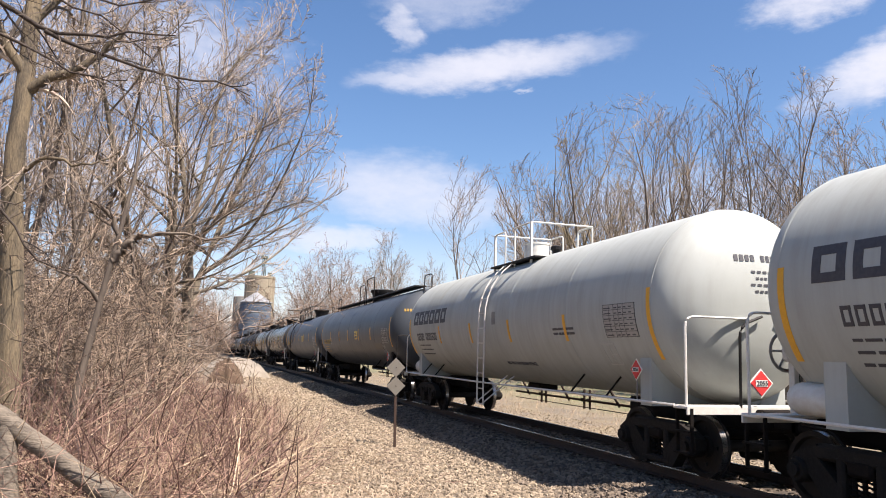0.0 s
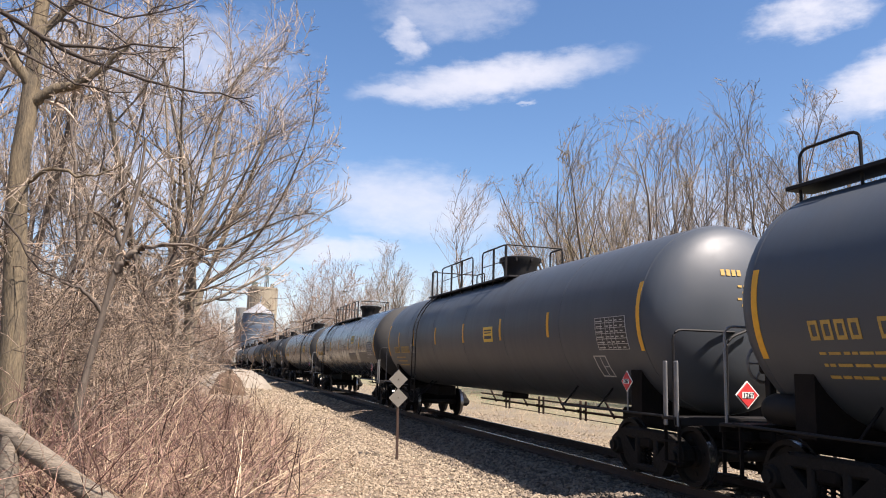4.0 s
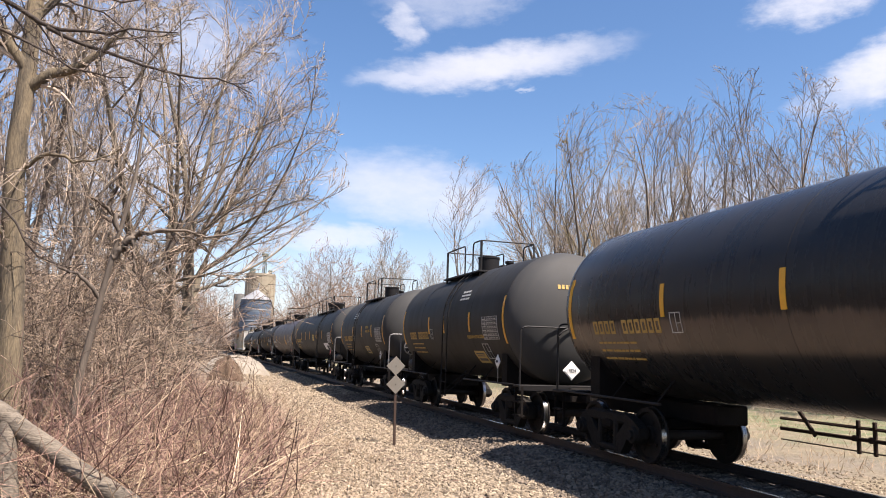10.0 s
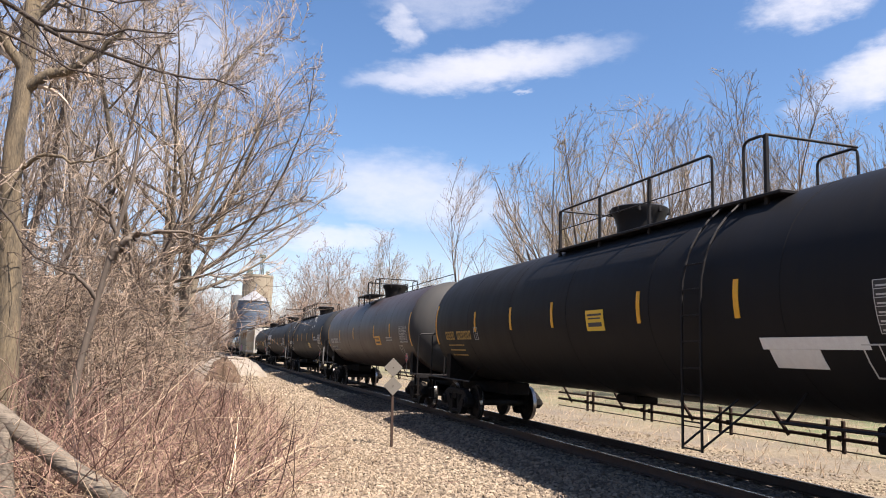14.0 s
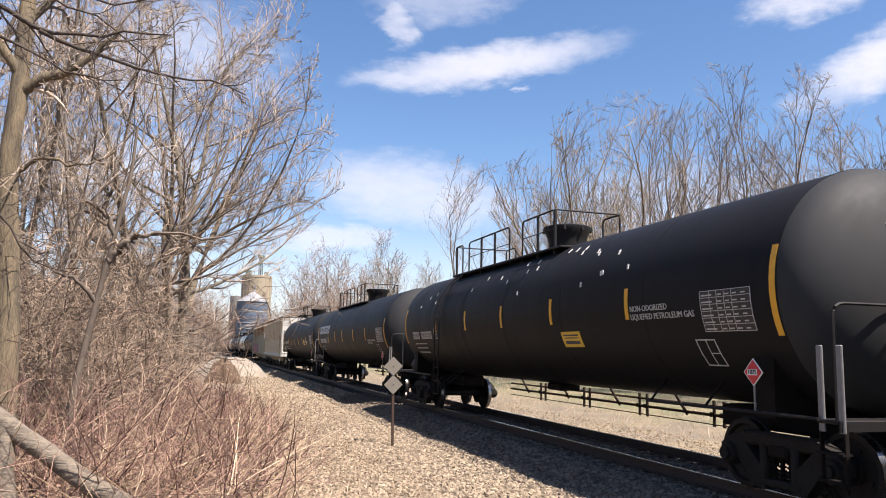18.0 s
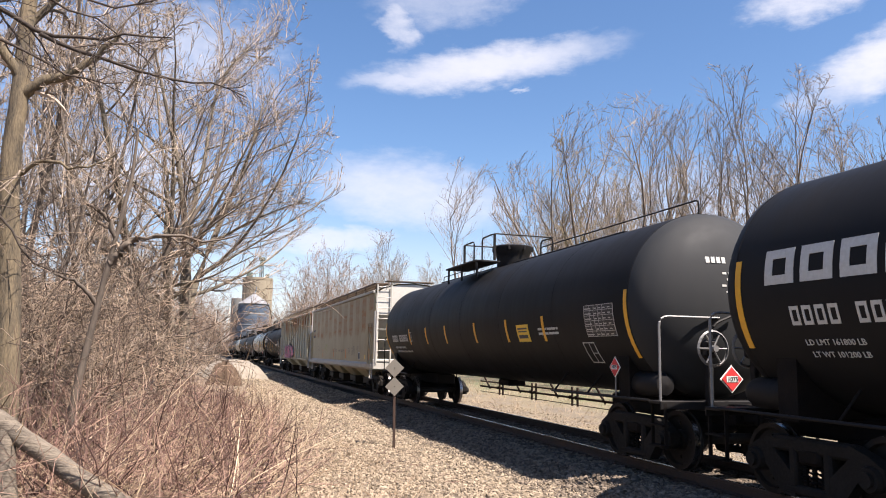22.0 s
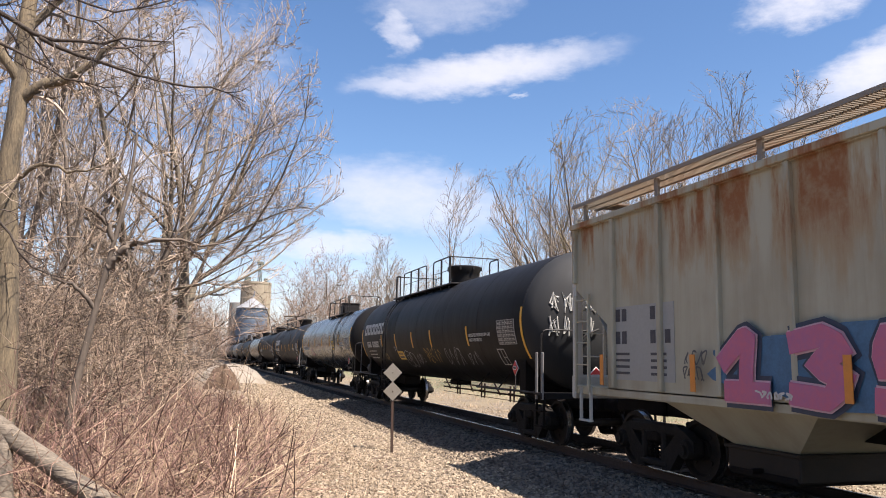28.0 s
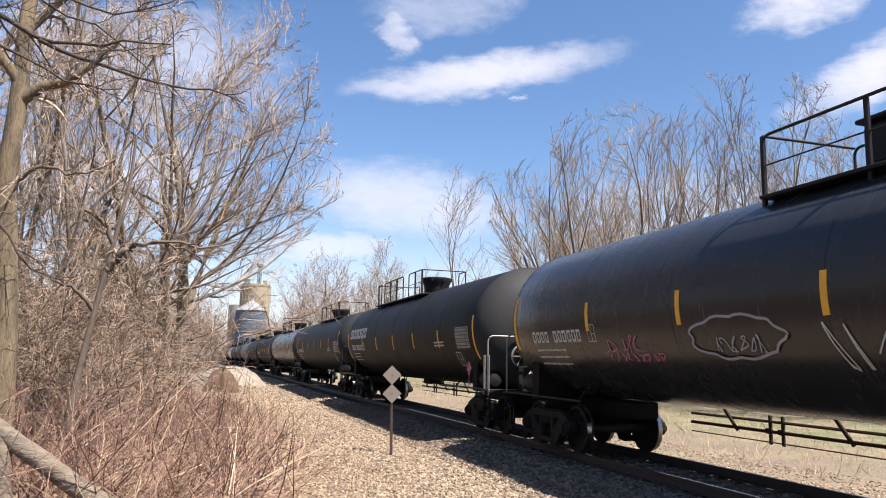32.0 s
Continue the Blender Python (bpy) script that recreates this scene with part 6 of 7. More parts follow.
def markings(car, L, h, ink=None, logo=None, table=True, label_at=None, hazard=None, haz_mat=None, seed=1, patches=(), head_x=0.0, weights=(), prints=True):
    """Reporting marks (kept as blocks), tables, labels and placards on the near flank and the leading head."""
    ink = ink or STENCIL_YELLOW
    bars_on_tank("reporting_mark", h - 0.9, "XXXX_XXXXXX", 2.13, 2.35, 0.14, 0.05, ink, car, "stencilled reporting mark")
    if weights:
        for k, text in enumerate(weights):
            words_on_tank("words", text, h - 1.0, 1.93 - 0.135 * k, 0.105, ink, car)
    else:
        lines_on_tank("weight_stencil", h - 2.2, h - 0.95, [(1.97, 0.03), (1.84, 0.032), (1.71, 0.032)], ink, car, seed=seed)
    box_label(car, h - 3.35, 2.12, 0.26, 0.3)
    if logo is not None:
        owner_logo(car, h - 0.5, 2.62, 3.45, 0.42, logo)
    if table:
        data_table(car, -h + 0.95, 2.08, 2.62, 1.0, STENCIL_DARK if ink is STENCIL_DARK else STENCIL)
        box_label(car, -h + 1.55, 1.62)
    if ink is not STENCIL_YELLOW and prints:
        lines_on_tank("print_block", -h + 2.6, -h + 3.5, [(2.24, 0.045), (2.15, 0.045)], ink, car, seed=seed + 3)
    if label_at is not None:
        yellow_label(car, label_at[0], label_at[1] - 0.17)
    for y, w, z, hh in patches:
        part("repaint_patch", decal(y - w / 2, y + w / 2, ang(z), ang(z + hh)), PATCH, car, "rectangle of newer dull paint")
    # head marks
    rng = random.Random(seed)
    r = TANK_R
    for k, (z, hh, w) in enumerate(((3.24, 0.10, 1.0), (3.06, 0.035, 0.5), (2.96, 0.035, 0.36), (2.86, 0.035, 0.55), (2.76, 0.035, 0.42))):
        n = 11 if k == 0 else 5
        for i in range(n):
            if k == 0 and i == 4:
                continue
            x0, x1 = head_x - w / 2 + w * i / n, head_x - w / 2 + w * (i + 0.7) / n
            pts = []
            for x in (x0, x1):
                for zz in (z, z + hh):
                    q = max(0.0, 1 - (x * x + (zz - TANK_Z) ** 2) / r ** 2)
                    pts.append((x, -h - 0.49 * r * math.sqrt(q) - 0.006, zz))
            part("head_mark", G().raw(pts, [(0, 1, 3, 2)]), ink, car)
    if hazard is not None:
        m = haz_mat or RED_PLACARD
        diamond_on(car, (-1.46, -h + 0.55, 1.56), 0.31, m, hazard, "side")
        part("placard_post", G().box((-1.445, -h + 0.55, 1.23), (0.012, 0.03, 0.36)), GREY_PIPE, car)
        diamond_on(car, (-0.25, -h - 0.86, 1.42), 0.38, m, hazard, "end")


def tag_word(rng, y0, z0, width, height, letters):
    """Strokes of a spray-can signature: a few angular letters run together."""
    out = []
    cw = width / letters
    for k in range(letters):
        a = y0 - cw * k
        pts = [(a - cw * rng.uniform(-0.1, 1.1), z0 + height * (rng.uniform(-0.5, 0.5) if i % 2 else (0.5 if i % 4 else -0.5) * rng.uniform(0.7, 1.1))) for i in range(rng.randint(4, 5))]
        fine = []
        for i in range(len(pts) - 1):
            p0, p1, p2, p3 = pts[max(i - 1, 0)], pts[i], pts[i + 1], pts[min(i + 2, len(pts) - 1)]
            for q in range(5):
                t = q / 5
                fine.append(tuple(0.5 * (2 * p1[c] + (p2[c] - p0[c]) * t + (2 * p0[c] - 5 * p1[c] + 4 * p2[c] - p3[c]) * t * t + (3 * p1[c] - p0[c] - 3 * p2[c] + p3[c]) * t ** 3) for c in (0, 1)))
        out.append(fine + [pts[-1]])
    return out


def spray_tank(car, rng, y0, z0, w, hh, letters, mat, pen=0.010):
    for path in tag_word(rng, y0, z0, w, hh, letters):
        part("graffiti_stroke", scribble(path, pen), mat, car, "sprayed scrawl")


def bubble_outline(y0, z0, w, h, seed):
    """A closed lobed outline."""
    rng = random.Random(seed)
    ph = rng.uniform(0, 6)
    n = 44
    return [(y0 - w / 2 - w / 2 * math.cos(2 * math.pi * k / n) * (1 + 0.07 * math.sin(14 * math.pi * k / n + ph)), z0 + h / 2 * math.sin(2 * math.pi * k / n) * (1 + 0.16 * abs(math.sin(10 * math.pi * k / n + ph)))) for k in range(n + 1)]


def build_tanks():
    rng = random.Random(8)
    c, L, h = tank_car(-9.7, 7.38, WHITE_TANK, "grimy white tank car with orange strips at its seams", "W", WHITE_PIPE, WHITE_PIPE, "drum", strip_h=2.3, brake_end=1)
    markings(c, L, h, STENCIL_DARK, STENCIL_DARK, seed=11)
    c, L, h = tank_car(10.1, 24.45, WHITE_TANK, "grimy white tank car with a dark block logo and centre ladder", "W", WHITE_PIPE, WHITE_PIPE, "drum", ladder=0.0, strips=(3.9, 1.2, -1.4, -4.2), strip_h=2.28, brake_end=1)
    markings(c, L, h, STENCIL_DARK, STENCIL_DARK, hazard="2055", seed=12)
    words_on_tank("words", "NO VACUUM RELIEF DEVICE", -0.5, 1.56, 0.13, STENCIL_DARK, c)
    part("name_plate", decal(-0.62, -0.42, ang(2.45), ang(2.75)), GREY_PIPE, c)
    c, L, h = tank_car(27.3, 44.42, CHARCOAL, "charcoal grey tank car with a full-length roof walkway", "S", head=CHARCOAL, strips=(5.3, 2.6, 0.2, -2.5, -5.0), strip_h=2.48, brake_end=1)
    markings(c, L, h, hazard="1075", label_at=(-1.9, 2.45), seed=13, head_x=-0.62, patches=((-6.2, 1.3, 1.84, 0.25),))
    c, L, h = tank_car(47.0, 64.45, CHARCOAL, "dark grey tank car with yellow strips", "T", head=CHARCOAL, ladder=4.6, strips=(7.1, 5.1, 2.6, 0.0, -2.7, -5.3), strip_h=2.6, brake_end=1)
    markings(c, L, h, hazard="1267", label_at=(-1.9, 2.5), seed=14)
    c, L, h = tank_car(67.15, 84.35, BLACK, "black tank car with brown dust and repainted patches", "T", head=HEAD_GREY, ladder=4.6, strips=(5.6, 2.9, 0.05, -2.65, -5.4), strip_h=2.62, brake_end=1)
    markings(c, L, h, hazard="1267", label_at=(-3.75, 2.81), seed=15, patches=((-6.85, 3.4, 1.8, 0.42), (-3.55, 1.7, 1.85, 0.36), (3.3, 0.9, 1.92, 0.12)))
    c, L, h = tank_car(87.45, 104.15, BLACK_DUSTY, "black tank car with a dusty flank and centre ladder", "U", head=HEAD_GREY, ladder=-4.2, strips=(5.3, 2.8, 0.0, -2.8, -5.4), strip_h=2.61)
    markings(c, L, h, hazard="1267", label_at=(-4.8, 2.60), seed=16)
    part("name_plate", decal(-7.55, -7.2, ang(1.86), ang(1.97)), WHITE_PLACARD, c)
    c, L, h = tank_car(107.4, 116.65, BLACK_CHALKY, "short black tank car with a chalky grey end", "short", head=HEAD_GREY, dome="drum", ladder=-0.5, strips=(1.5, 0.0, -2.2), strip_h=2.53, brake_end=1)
    markings(c, L, h, hazard="1824", haz_mat=WHITE_PLACARD, seed=17)
    words_on_tank("words", "SODIUM HYDROXIDE", -1.95, 2.15, 0.13, STENCIL_YELLOW, c)
    yellow_label(c, -2.4, 1.5, 0.75, 0.3, FADED_YELLOW)
    lines_on_tank("print_block", -1.9, -1.2, [(3.35, 0.05), (3.25, 0.05), (3.15, 0.05)], STENCIL, c, seed=5)
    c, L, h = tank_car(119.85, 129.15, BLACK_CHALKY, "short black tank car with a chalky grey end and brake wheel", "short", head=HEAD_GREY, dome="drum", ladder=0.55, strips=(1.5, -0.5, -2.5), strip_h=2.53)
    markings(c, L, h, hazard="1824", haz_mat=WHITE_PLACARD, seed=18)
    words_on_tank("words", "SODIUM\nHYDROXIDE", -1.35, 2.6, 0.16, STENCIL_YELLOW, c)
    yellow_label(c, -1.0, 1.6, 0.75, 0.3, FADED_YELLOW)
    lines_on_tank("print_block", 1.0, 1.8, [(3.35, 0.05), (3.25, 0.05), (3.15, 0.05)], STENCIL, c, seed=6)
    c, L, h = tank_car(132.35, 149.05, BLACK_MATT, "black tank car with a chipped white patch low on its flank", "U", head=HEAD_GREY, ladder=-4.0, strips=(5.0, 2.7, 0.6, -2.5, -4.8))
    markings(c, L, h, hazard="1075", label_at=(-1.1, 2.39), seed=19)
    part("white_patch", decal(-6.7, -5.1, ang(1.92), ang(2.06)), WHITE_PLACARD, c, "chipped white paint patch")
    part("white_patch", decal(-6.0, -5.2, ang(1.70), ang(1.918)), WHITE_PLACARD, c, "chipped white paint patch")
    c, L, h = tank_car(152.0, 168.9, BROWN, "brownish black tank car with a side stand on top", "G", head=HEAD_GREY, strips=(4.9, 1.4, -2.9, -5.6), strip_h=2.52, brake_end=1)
    markings(c, L, h, STENCIL, hazard="1267", seed=20, weights=("LD LMT 165200 LB  74900 KG", " LT WT  97800 LB 44400 KG    NEW 9-95"))
    yellow_label(c, -3.5, 2.0, 0.9, 0.34, YELLOW)
    c, L, h = tank_car(171.68, 189.0, BLACK_MATT, "matt black tank car with scattered white specks", "T", strips=(5.2, 2.6, 0.1, -2.5, -5.3), ladder=4.7, brake_end=1)
    markings(c, L, h, STENCIL, hazard="1075", prints=False, seed=21)
    words_on_tank("words", "NON-ODORIZED\nLIQUEFIED PETROLEUM GAS", -5.4, 2.40, 0.13, STENCIL, c)
    yellow_label(c, -3.2, 1.88, 0.75, 0.28)
    for k in range(24):
        y, z = rng.uniform(-5.5, 7), rng.uniform(2.9, 3.8)
        part("paint_fleck", decal(y, y + 0.05, ang(z), ang(z + 0.09), slant=0.04), STENCIL, c)
    c, L, h = tank_car(192.1, 208.95, BLACK_MATT, "matt black tank car with a white block logo", "T", strips=(4.85, 2.75, 0.65, -2.15, -4.8), strip_h=2.42, brake_end=1)
    markings(c, L, h, STENCIL, STENCIL, hazard="1075", prints=False, seed=22, weights=("LD LMT 161800 LB", " LT WT 101200 LB"))
    words_on_tank("words", "LIQUEFIED PETROLEUM GAS\nNOT ODORIZED", -5.2, 2.10, 0.11, STENCIL, c)
    c, L, h = tank_car(211.57, 228.45, BLACK_MATT, "black tank car with a side stand at the top hatch", "G", strips=(5.2, 3.25, 1.3, -1.15, -3.25, -5.2), strip_h=2.27)
    markings(c, L, h, STENCIL, hazard="1075", label_at=(-4.15, 2.19), seed=23, weights=("LD LMT 161800 LB  73 400 KG", " LT WT 101200 LB 45 900 KG   NEW 06-1998"))
    c, L, h = tank_car(270.5, 287.3, BLACK_MATT, "matt black tank car with silver graffiti and a block logo", "T", ladder=3.9, strips=(4.9, 2.8, 0.6, -1.5, -4.8), strip_h=2.32, brake_end=1)
    markings(c, L, h, STENCIL, STENCIL, hazard="1075", prints=False, seed=24)
    yellow_label(c, 2.5, 1.68, 0.75, 0.28)
    words_on_tank("words", "LIQUEFIED PETROLEUM GAS\nNOT-ODORIZED", -4.95, 2.27, 0.12, STENCIL, c)
    for y0, z0, w, hh, n, m in ((1.0, 1.72, 1.2, 0.3, 4, GRAFFITI), (-0.6, 1.85, 1.5, 0.4, 5, STENCIL_YELLOW), (-2.6, 1.8, 1.3, 0.45, 4, GRAFFITI), (3.2, 2.05, 0.55, 0.14, 5, GRAFFITI), (4.9, 1.75, 0.5, 0.3, 3, STENCIL_YELLOW), (-4.3, 1.75, 0.9, 0.3, 4, GRAFFITI)):
        spray_tank(c, rng, y0, z0, w, hh, n, m)
    part("graffiti_tag", scribble(bubble_outline(2.05, 1.72, 0.75, 0.46, 2), 0.013), GRAFFITI, c, "silver bubble outline")
    part("graffiti_tag", scribble(bubble_outline(1.45, 1.70, 0.6, 0.40, 5), 0.013), GRAFFITI, c, "silver bubble outline")
    part("graffiti_tag", scribble(bubble_outline(1.75, 1.74, 0.25, 0.18, 9), 0.011), GRAFFITI, c, "silver bubble outline")
    for k in range(9):
        g = G()
        pts = []
        x0, z0 = -1.05 + 0.24 * (k % 5) + rng.uniform(-0.05, 0.05), 2.95 - 0.5 * (k // 5)
        for i in range(9):
            x, z = x0 + rng.uniform(-0.09, 0.12), z0 + 0.21 * math.sin(i * 1.9 + k)
            q = max(0.0, 1 - (x * x + (z - TANK_Z) ** 2) / TANK_R ** 2)
            pts.append((x, -h - 0.49 * TANK_R * math.sqrt(q) - 0.004, z))
        part("graffiti_letter", g.tube(pts, 0.02, 4), STENCIL, c, "white sprayed letter")
    c, L, h = tank_car(290.1, 307.4, BLACK, "glossy black tank car with a square top hatch and graffiti", "U", dome="box", head=BLACK_MATT, ladder=-4.8, strips=(5.4, 2.7, 0.0, -2.7, -5.4), brake_end=1)
    markings(c, L, h, STENCIL, hazard="1075", prints=False, seed=25)
    yellow_label(c, -3.7, 2.08, 0.6, 0.45)
    words_on_tank("words", "NON-ODORIZED\nLIQUEFIED PETROLEUM GAS", -5.6, 2.32, 0.11, STENCIL, c)
    part("graffiti_tag", scribble(bubble_outline(2.5, 2.12, 1.8, 0.5, 4), 0.018), GRAFFITI, c, "silver bubble outline")
    for y0, z0, w, hh, n, m in ((5.0, 2.05, 1.2, 0.25, 5, PINK), (4.9, 1.85, 1.6, 0.12, 9, PINK), (2.1, 2.02, 1.1, 0.2, 6, GRAFFITI), (0.1, 2.0, 1.2, 0.55, 4, STENCIL), (-1.4, 1.95, 1.2, 0.4, 4, STENCIL)):
        spray_tank(c, rng, y0, z0, w, hh, n, m)
    c, L, h = tank_car(310.0, 326.9, BLACK_MATT, "matt black tank car with a white block logo and faint scrawl", "T", strip_h=2.35)
    markings(c, L, h, STENCIL, STENCIL, hazard="1075", seed=26)
    u = 329.7
    kinds = [(BLACK_MATT, "U"), (BLACK_DUSTY, "T"), (BLACK_MATT, "T"), (BLACK_MATT, "U"), (CHARCOAL, "T"), (BLACK_MATT, "U")]
    for k in range(14):
        paint, top = kinds[k % 6]
        c, L, h = tank_car(u, u + 16.8, paint, "black tank car in the far part of the train", top, detail=1 if k < 5 else 0)
        if k < 3:
            markings(c, L, h, STENCIL, STENCIL if k == 1 else None, seed=30 + k)
        u += 19.7


def hopper_paint(name, base, stain, rust, bays):
    """Weathered hopper paint. bays: rust bleeding in horizontal smears between the inner braces; else rust running down from the eave."""
    m = bpy.data.materials.new(name)
    m.use_nodes = True
    t = Tree(m.node_tree)
    tc = t.add("ShaderNodeTexCoord").outputs["Object"]
    xyz = t.add("ShaderNodeSeparateXYZ", Vector=tc)
    y, z = xyz.outputs[1], xyz.outputs[2]
    cl = t.noise(tc, 0.8, 5.0, 0.6)
    st = t.noise(t.scaled(tc, 1, 2.2, 0.18), 1.7, 5.0, 0.65)
    col = t.mix(t.math("MULTIPLY", t.ramp(t.math("ADD", t.math("MULTIPLY", cl, 0.5), t.math("MULTIPLY", st, 0.5)), 0.4, 0.65), 0.8), (*base, 1), (*stain, 1))
    if bays:
        # blotches between the inner braces: each bay has its own share of rust, in two tiers of horizontal smears
        yw = t.math("ADD", y, t.math("MULTIPLY", t.math("SUBTRACT", t.noise(tc, 1.6, 4.0, 0.6), 0.5), 0.55))
        win = t.ramp(t.math("SINE", t.math("MULTIPLY", yw, 4.3)), -0.55, 0.05)
        bay = t.add("ShaderNodeTexWhiteNoise", Vector=t.add("ShaderNodeCombineXYZ", X=t.math("FLOOR", t.math("MULTIPLY", y, 0.6844)), Y=t.math("FLOOR", t.math("MULTIPLY", z, 1.45)), Z=3.0).outputs[0]).outputs["Value"]
        smear = t.noise(t.scaled(tc, 1, 0.5, 3.2), 1.5, 6.0, 0.66)
        edge = t.ramp(t.math("ADD", z, t.math("MULTIPLY", t.noise(tc, 1.4, 4.0), 1.1)), 2.95, 3.25)
        tier = t.ramp(t.math("SINE", t.math("ADD", t.math("MULTIPLY", z, 9.1), t.math("MULTIPLY", cl, 5.0))), -0.8, 0.5, 0.45, 1.0)
        soft = t.math("MULTIPLY", win, t.math("MULTIPLY", edge, t.ramp(z, 4.15, 3.85)))
        g = t.math("MULTIPLY", t.math("MULTIPLY", soft, tier), t.math("MULTIPLY", t.ramp(smear, 0.36, 0.58), t.ramp(bay, 0.15, 0.7, 0.25, 1.0)))
        col = t.mix(t.math("MULTIPLY", t.math("MULTIPLY", soft, t.ramp(bay, 0.0, 0.6, 0.3, 1.0)), 0.55), col, (0.27, 0.175, 0.082, 1))
        col = t.mix(t.math("MULTIPLY", g, 0.85), col, (*rust, 1))
    else:
        run = t.noise(t.scaled(tc, 1, 1.5, 0.30), 1.1, 6.0, 0.66)
        down = t.ramp(t.math("ADD", z, t.math("MULTIPLY", t.math("SUBTRACT", run, 0.5), 2.6)), 2.7, 4.2)
        g = t.math("MULTIPLY", t.ramp(run, 0.42, 0.60), down)
        col = t.mix(t.math("MULTIPLY", t.ramp(g, 0.0, 0.4), 0.65), col, (0.30, 0.20, 0.10, 1))
        col = t.mix(t.math("MULTIPLY", t.ramp(g, 0.3, 1.0), t.ramp(t.noise(tc, 5.0, 5.0, 0.7), 0.25, 0.6, 0.35, 1.0)), col, (*rust, 1))
    bs = t.add("ShaderNodeBsdfPrincipled", Roughness=0.72)
    t.put(bs, "Base Color", col)
    t.put(bs, "Normal", t.add("ShaderNodeBump", Strength=0.3, Distance=0.04, Height=t.noise(tc, 1.4, 3.0)).outputs[0])
    t.add("ShaderNodeOutputMaterial", Surface=bs.outputs[0])
    return m


HOPPER_BEIGE = hopper_paint("beige_hopper_paint", (0.40, 0.338, 0.21), (0.31, 0.255, 0.15), (0.30, 0.125, 0.032), True)
HOPPER_GREY = hopper_paint("grey_hopper_paint", (0.36, 0.34, 0.255), (0.27, 0.24, 0.17), (0.22, 0.08, 0.022), False)
HOPPER_SILL = material("pale_hopper_sill", (0.42, 0.39, 0.33), 0.65, 0, (0.28, 0.25, 0.2), 2.0, 0.6)
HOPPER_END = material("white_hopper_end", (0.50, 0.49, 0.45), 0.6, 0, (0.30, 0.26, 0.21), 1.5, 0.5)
OUTLET = material("dark_outlet_steel", (0.020, 0.017, 0.015), 0.7, 0.0, (0.04, 0.03, 0.022), 2.5, 0.7, spec=0.2)
GRATING = material("roof_grating", (0.10, 0.08, 0.065), 0.75, 0.1, (0.14, 0.08, 0.045), 3.0, 0.7)
GRATING_PALE = material("galvanised_grating", (0.20, 0.187, 0.165), 0.6, 0.1, (0.26, 0.17, 0.10), 0.7, 0.8)


def hopper_ladder(car, x, y, z0, z1, w, mat, along):
    """Ladder with its own rungs; along: 'x' across the end, 'y' along the side."""
    d = (w / 2, 0) if along == "x" else (0, w / 2)
    lad = part("ladder", G().box((x - d[0], y - d[1], (z0 + z1) / 2), (0.05, 0.05, z1 - z0), 0.006).box((x + d[0], y + d[1], (z0 + z1) / 2), (0.05, 0.05, z1 - z0), 0.006), mat, car)
    n = int((z1 - z0) / 0.42)
    for k in range(n + 1):
        z = z0 + 0.1 + (z1 - z0 - 0.2) * k / n
        part("rung", G().tube([(x - d[0], y - d[1], z), (x + d[0], y + d[1], z)], 0.013, 5), mat, lad)


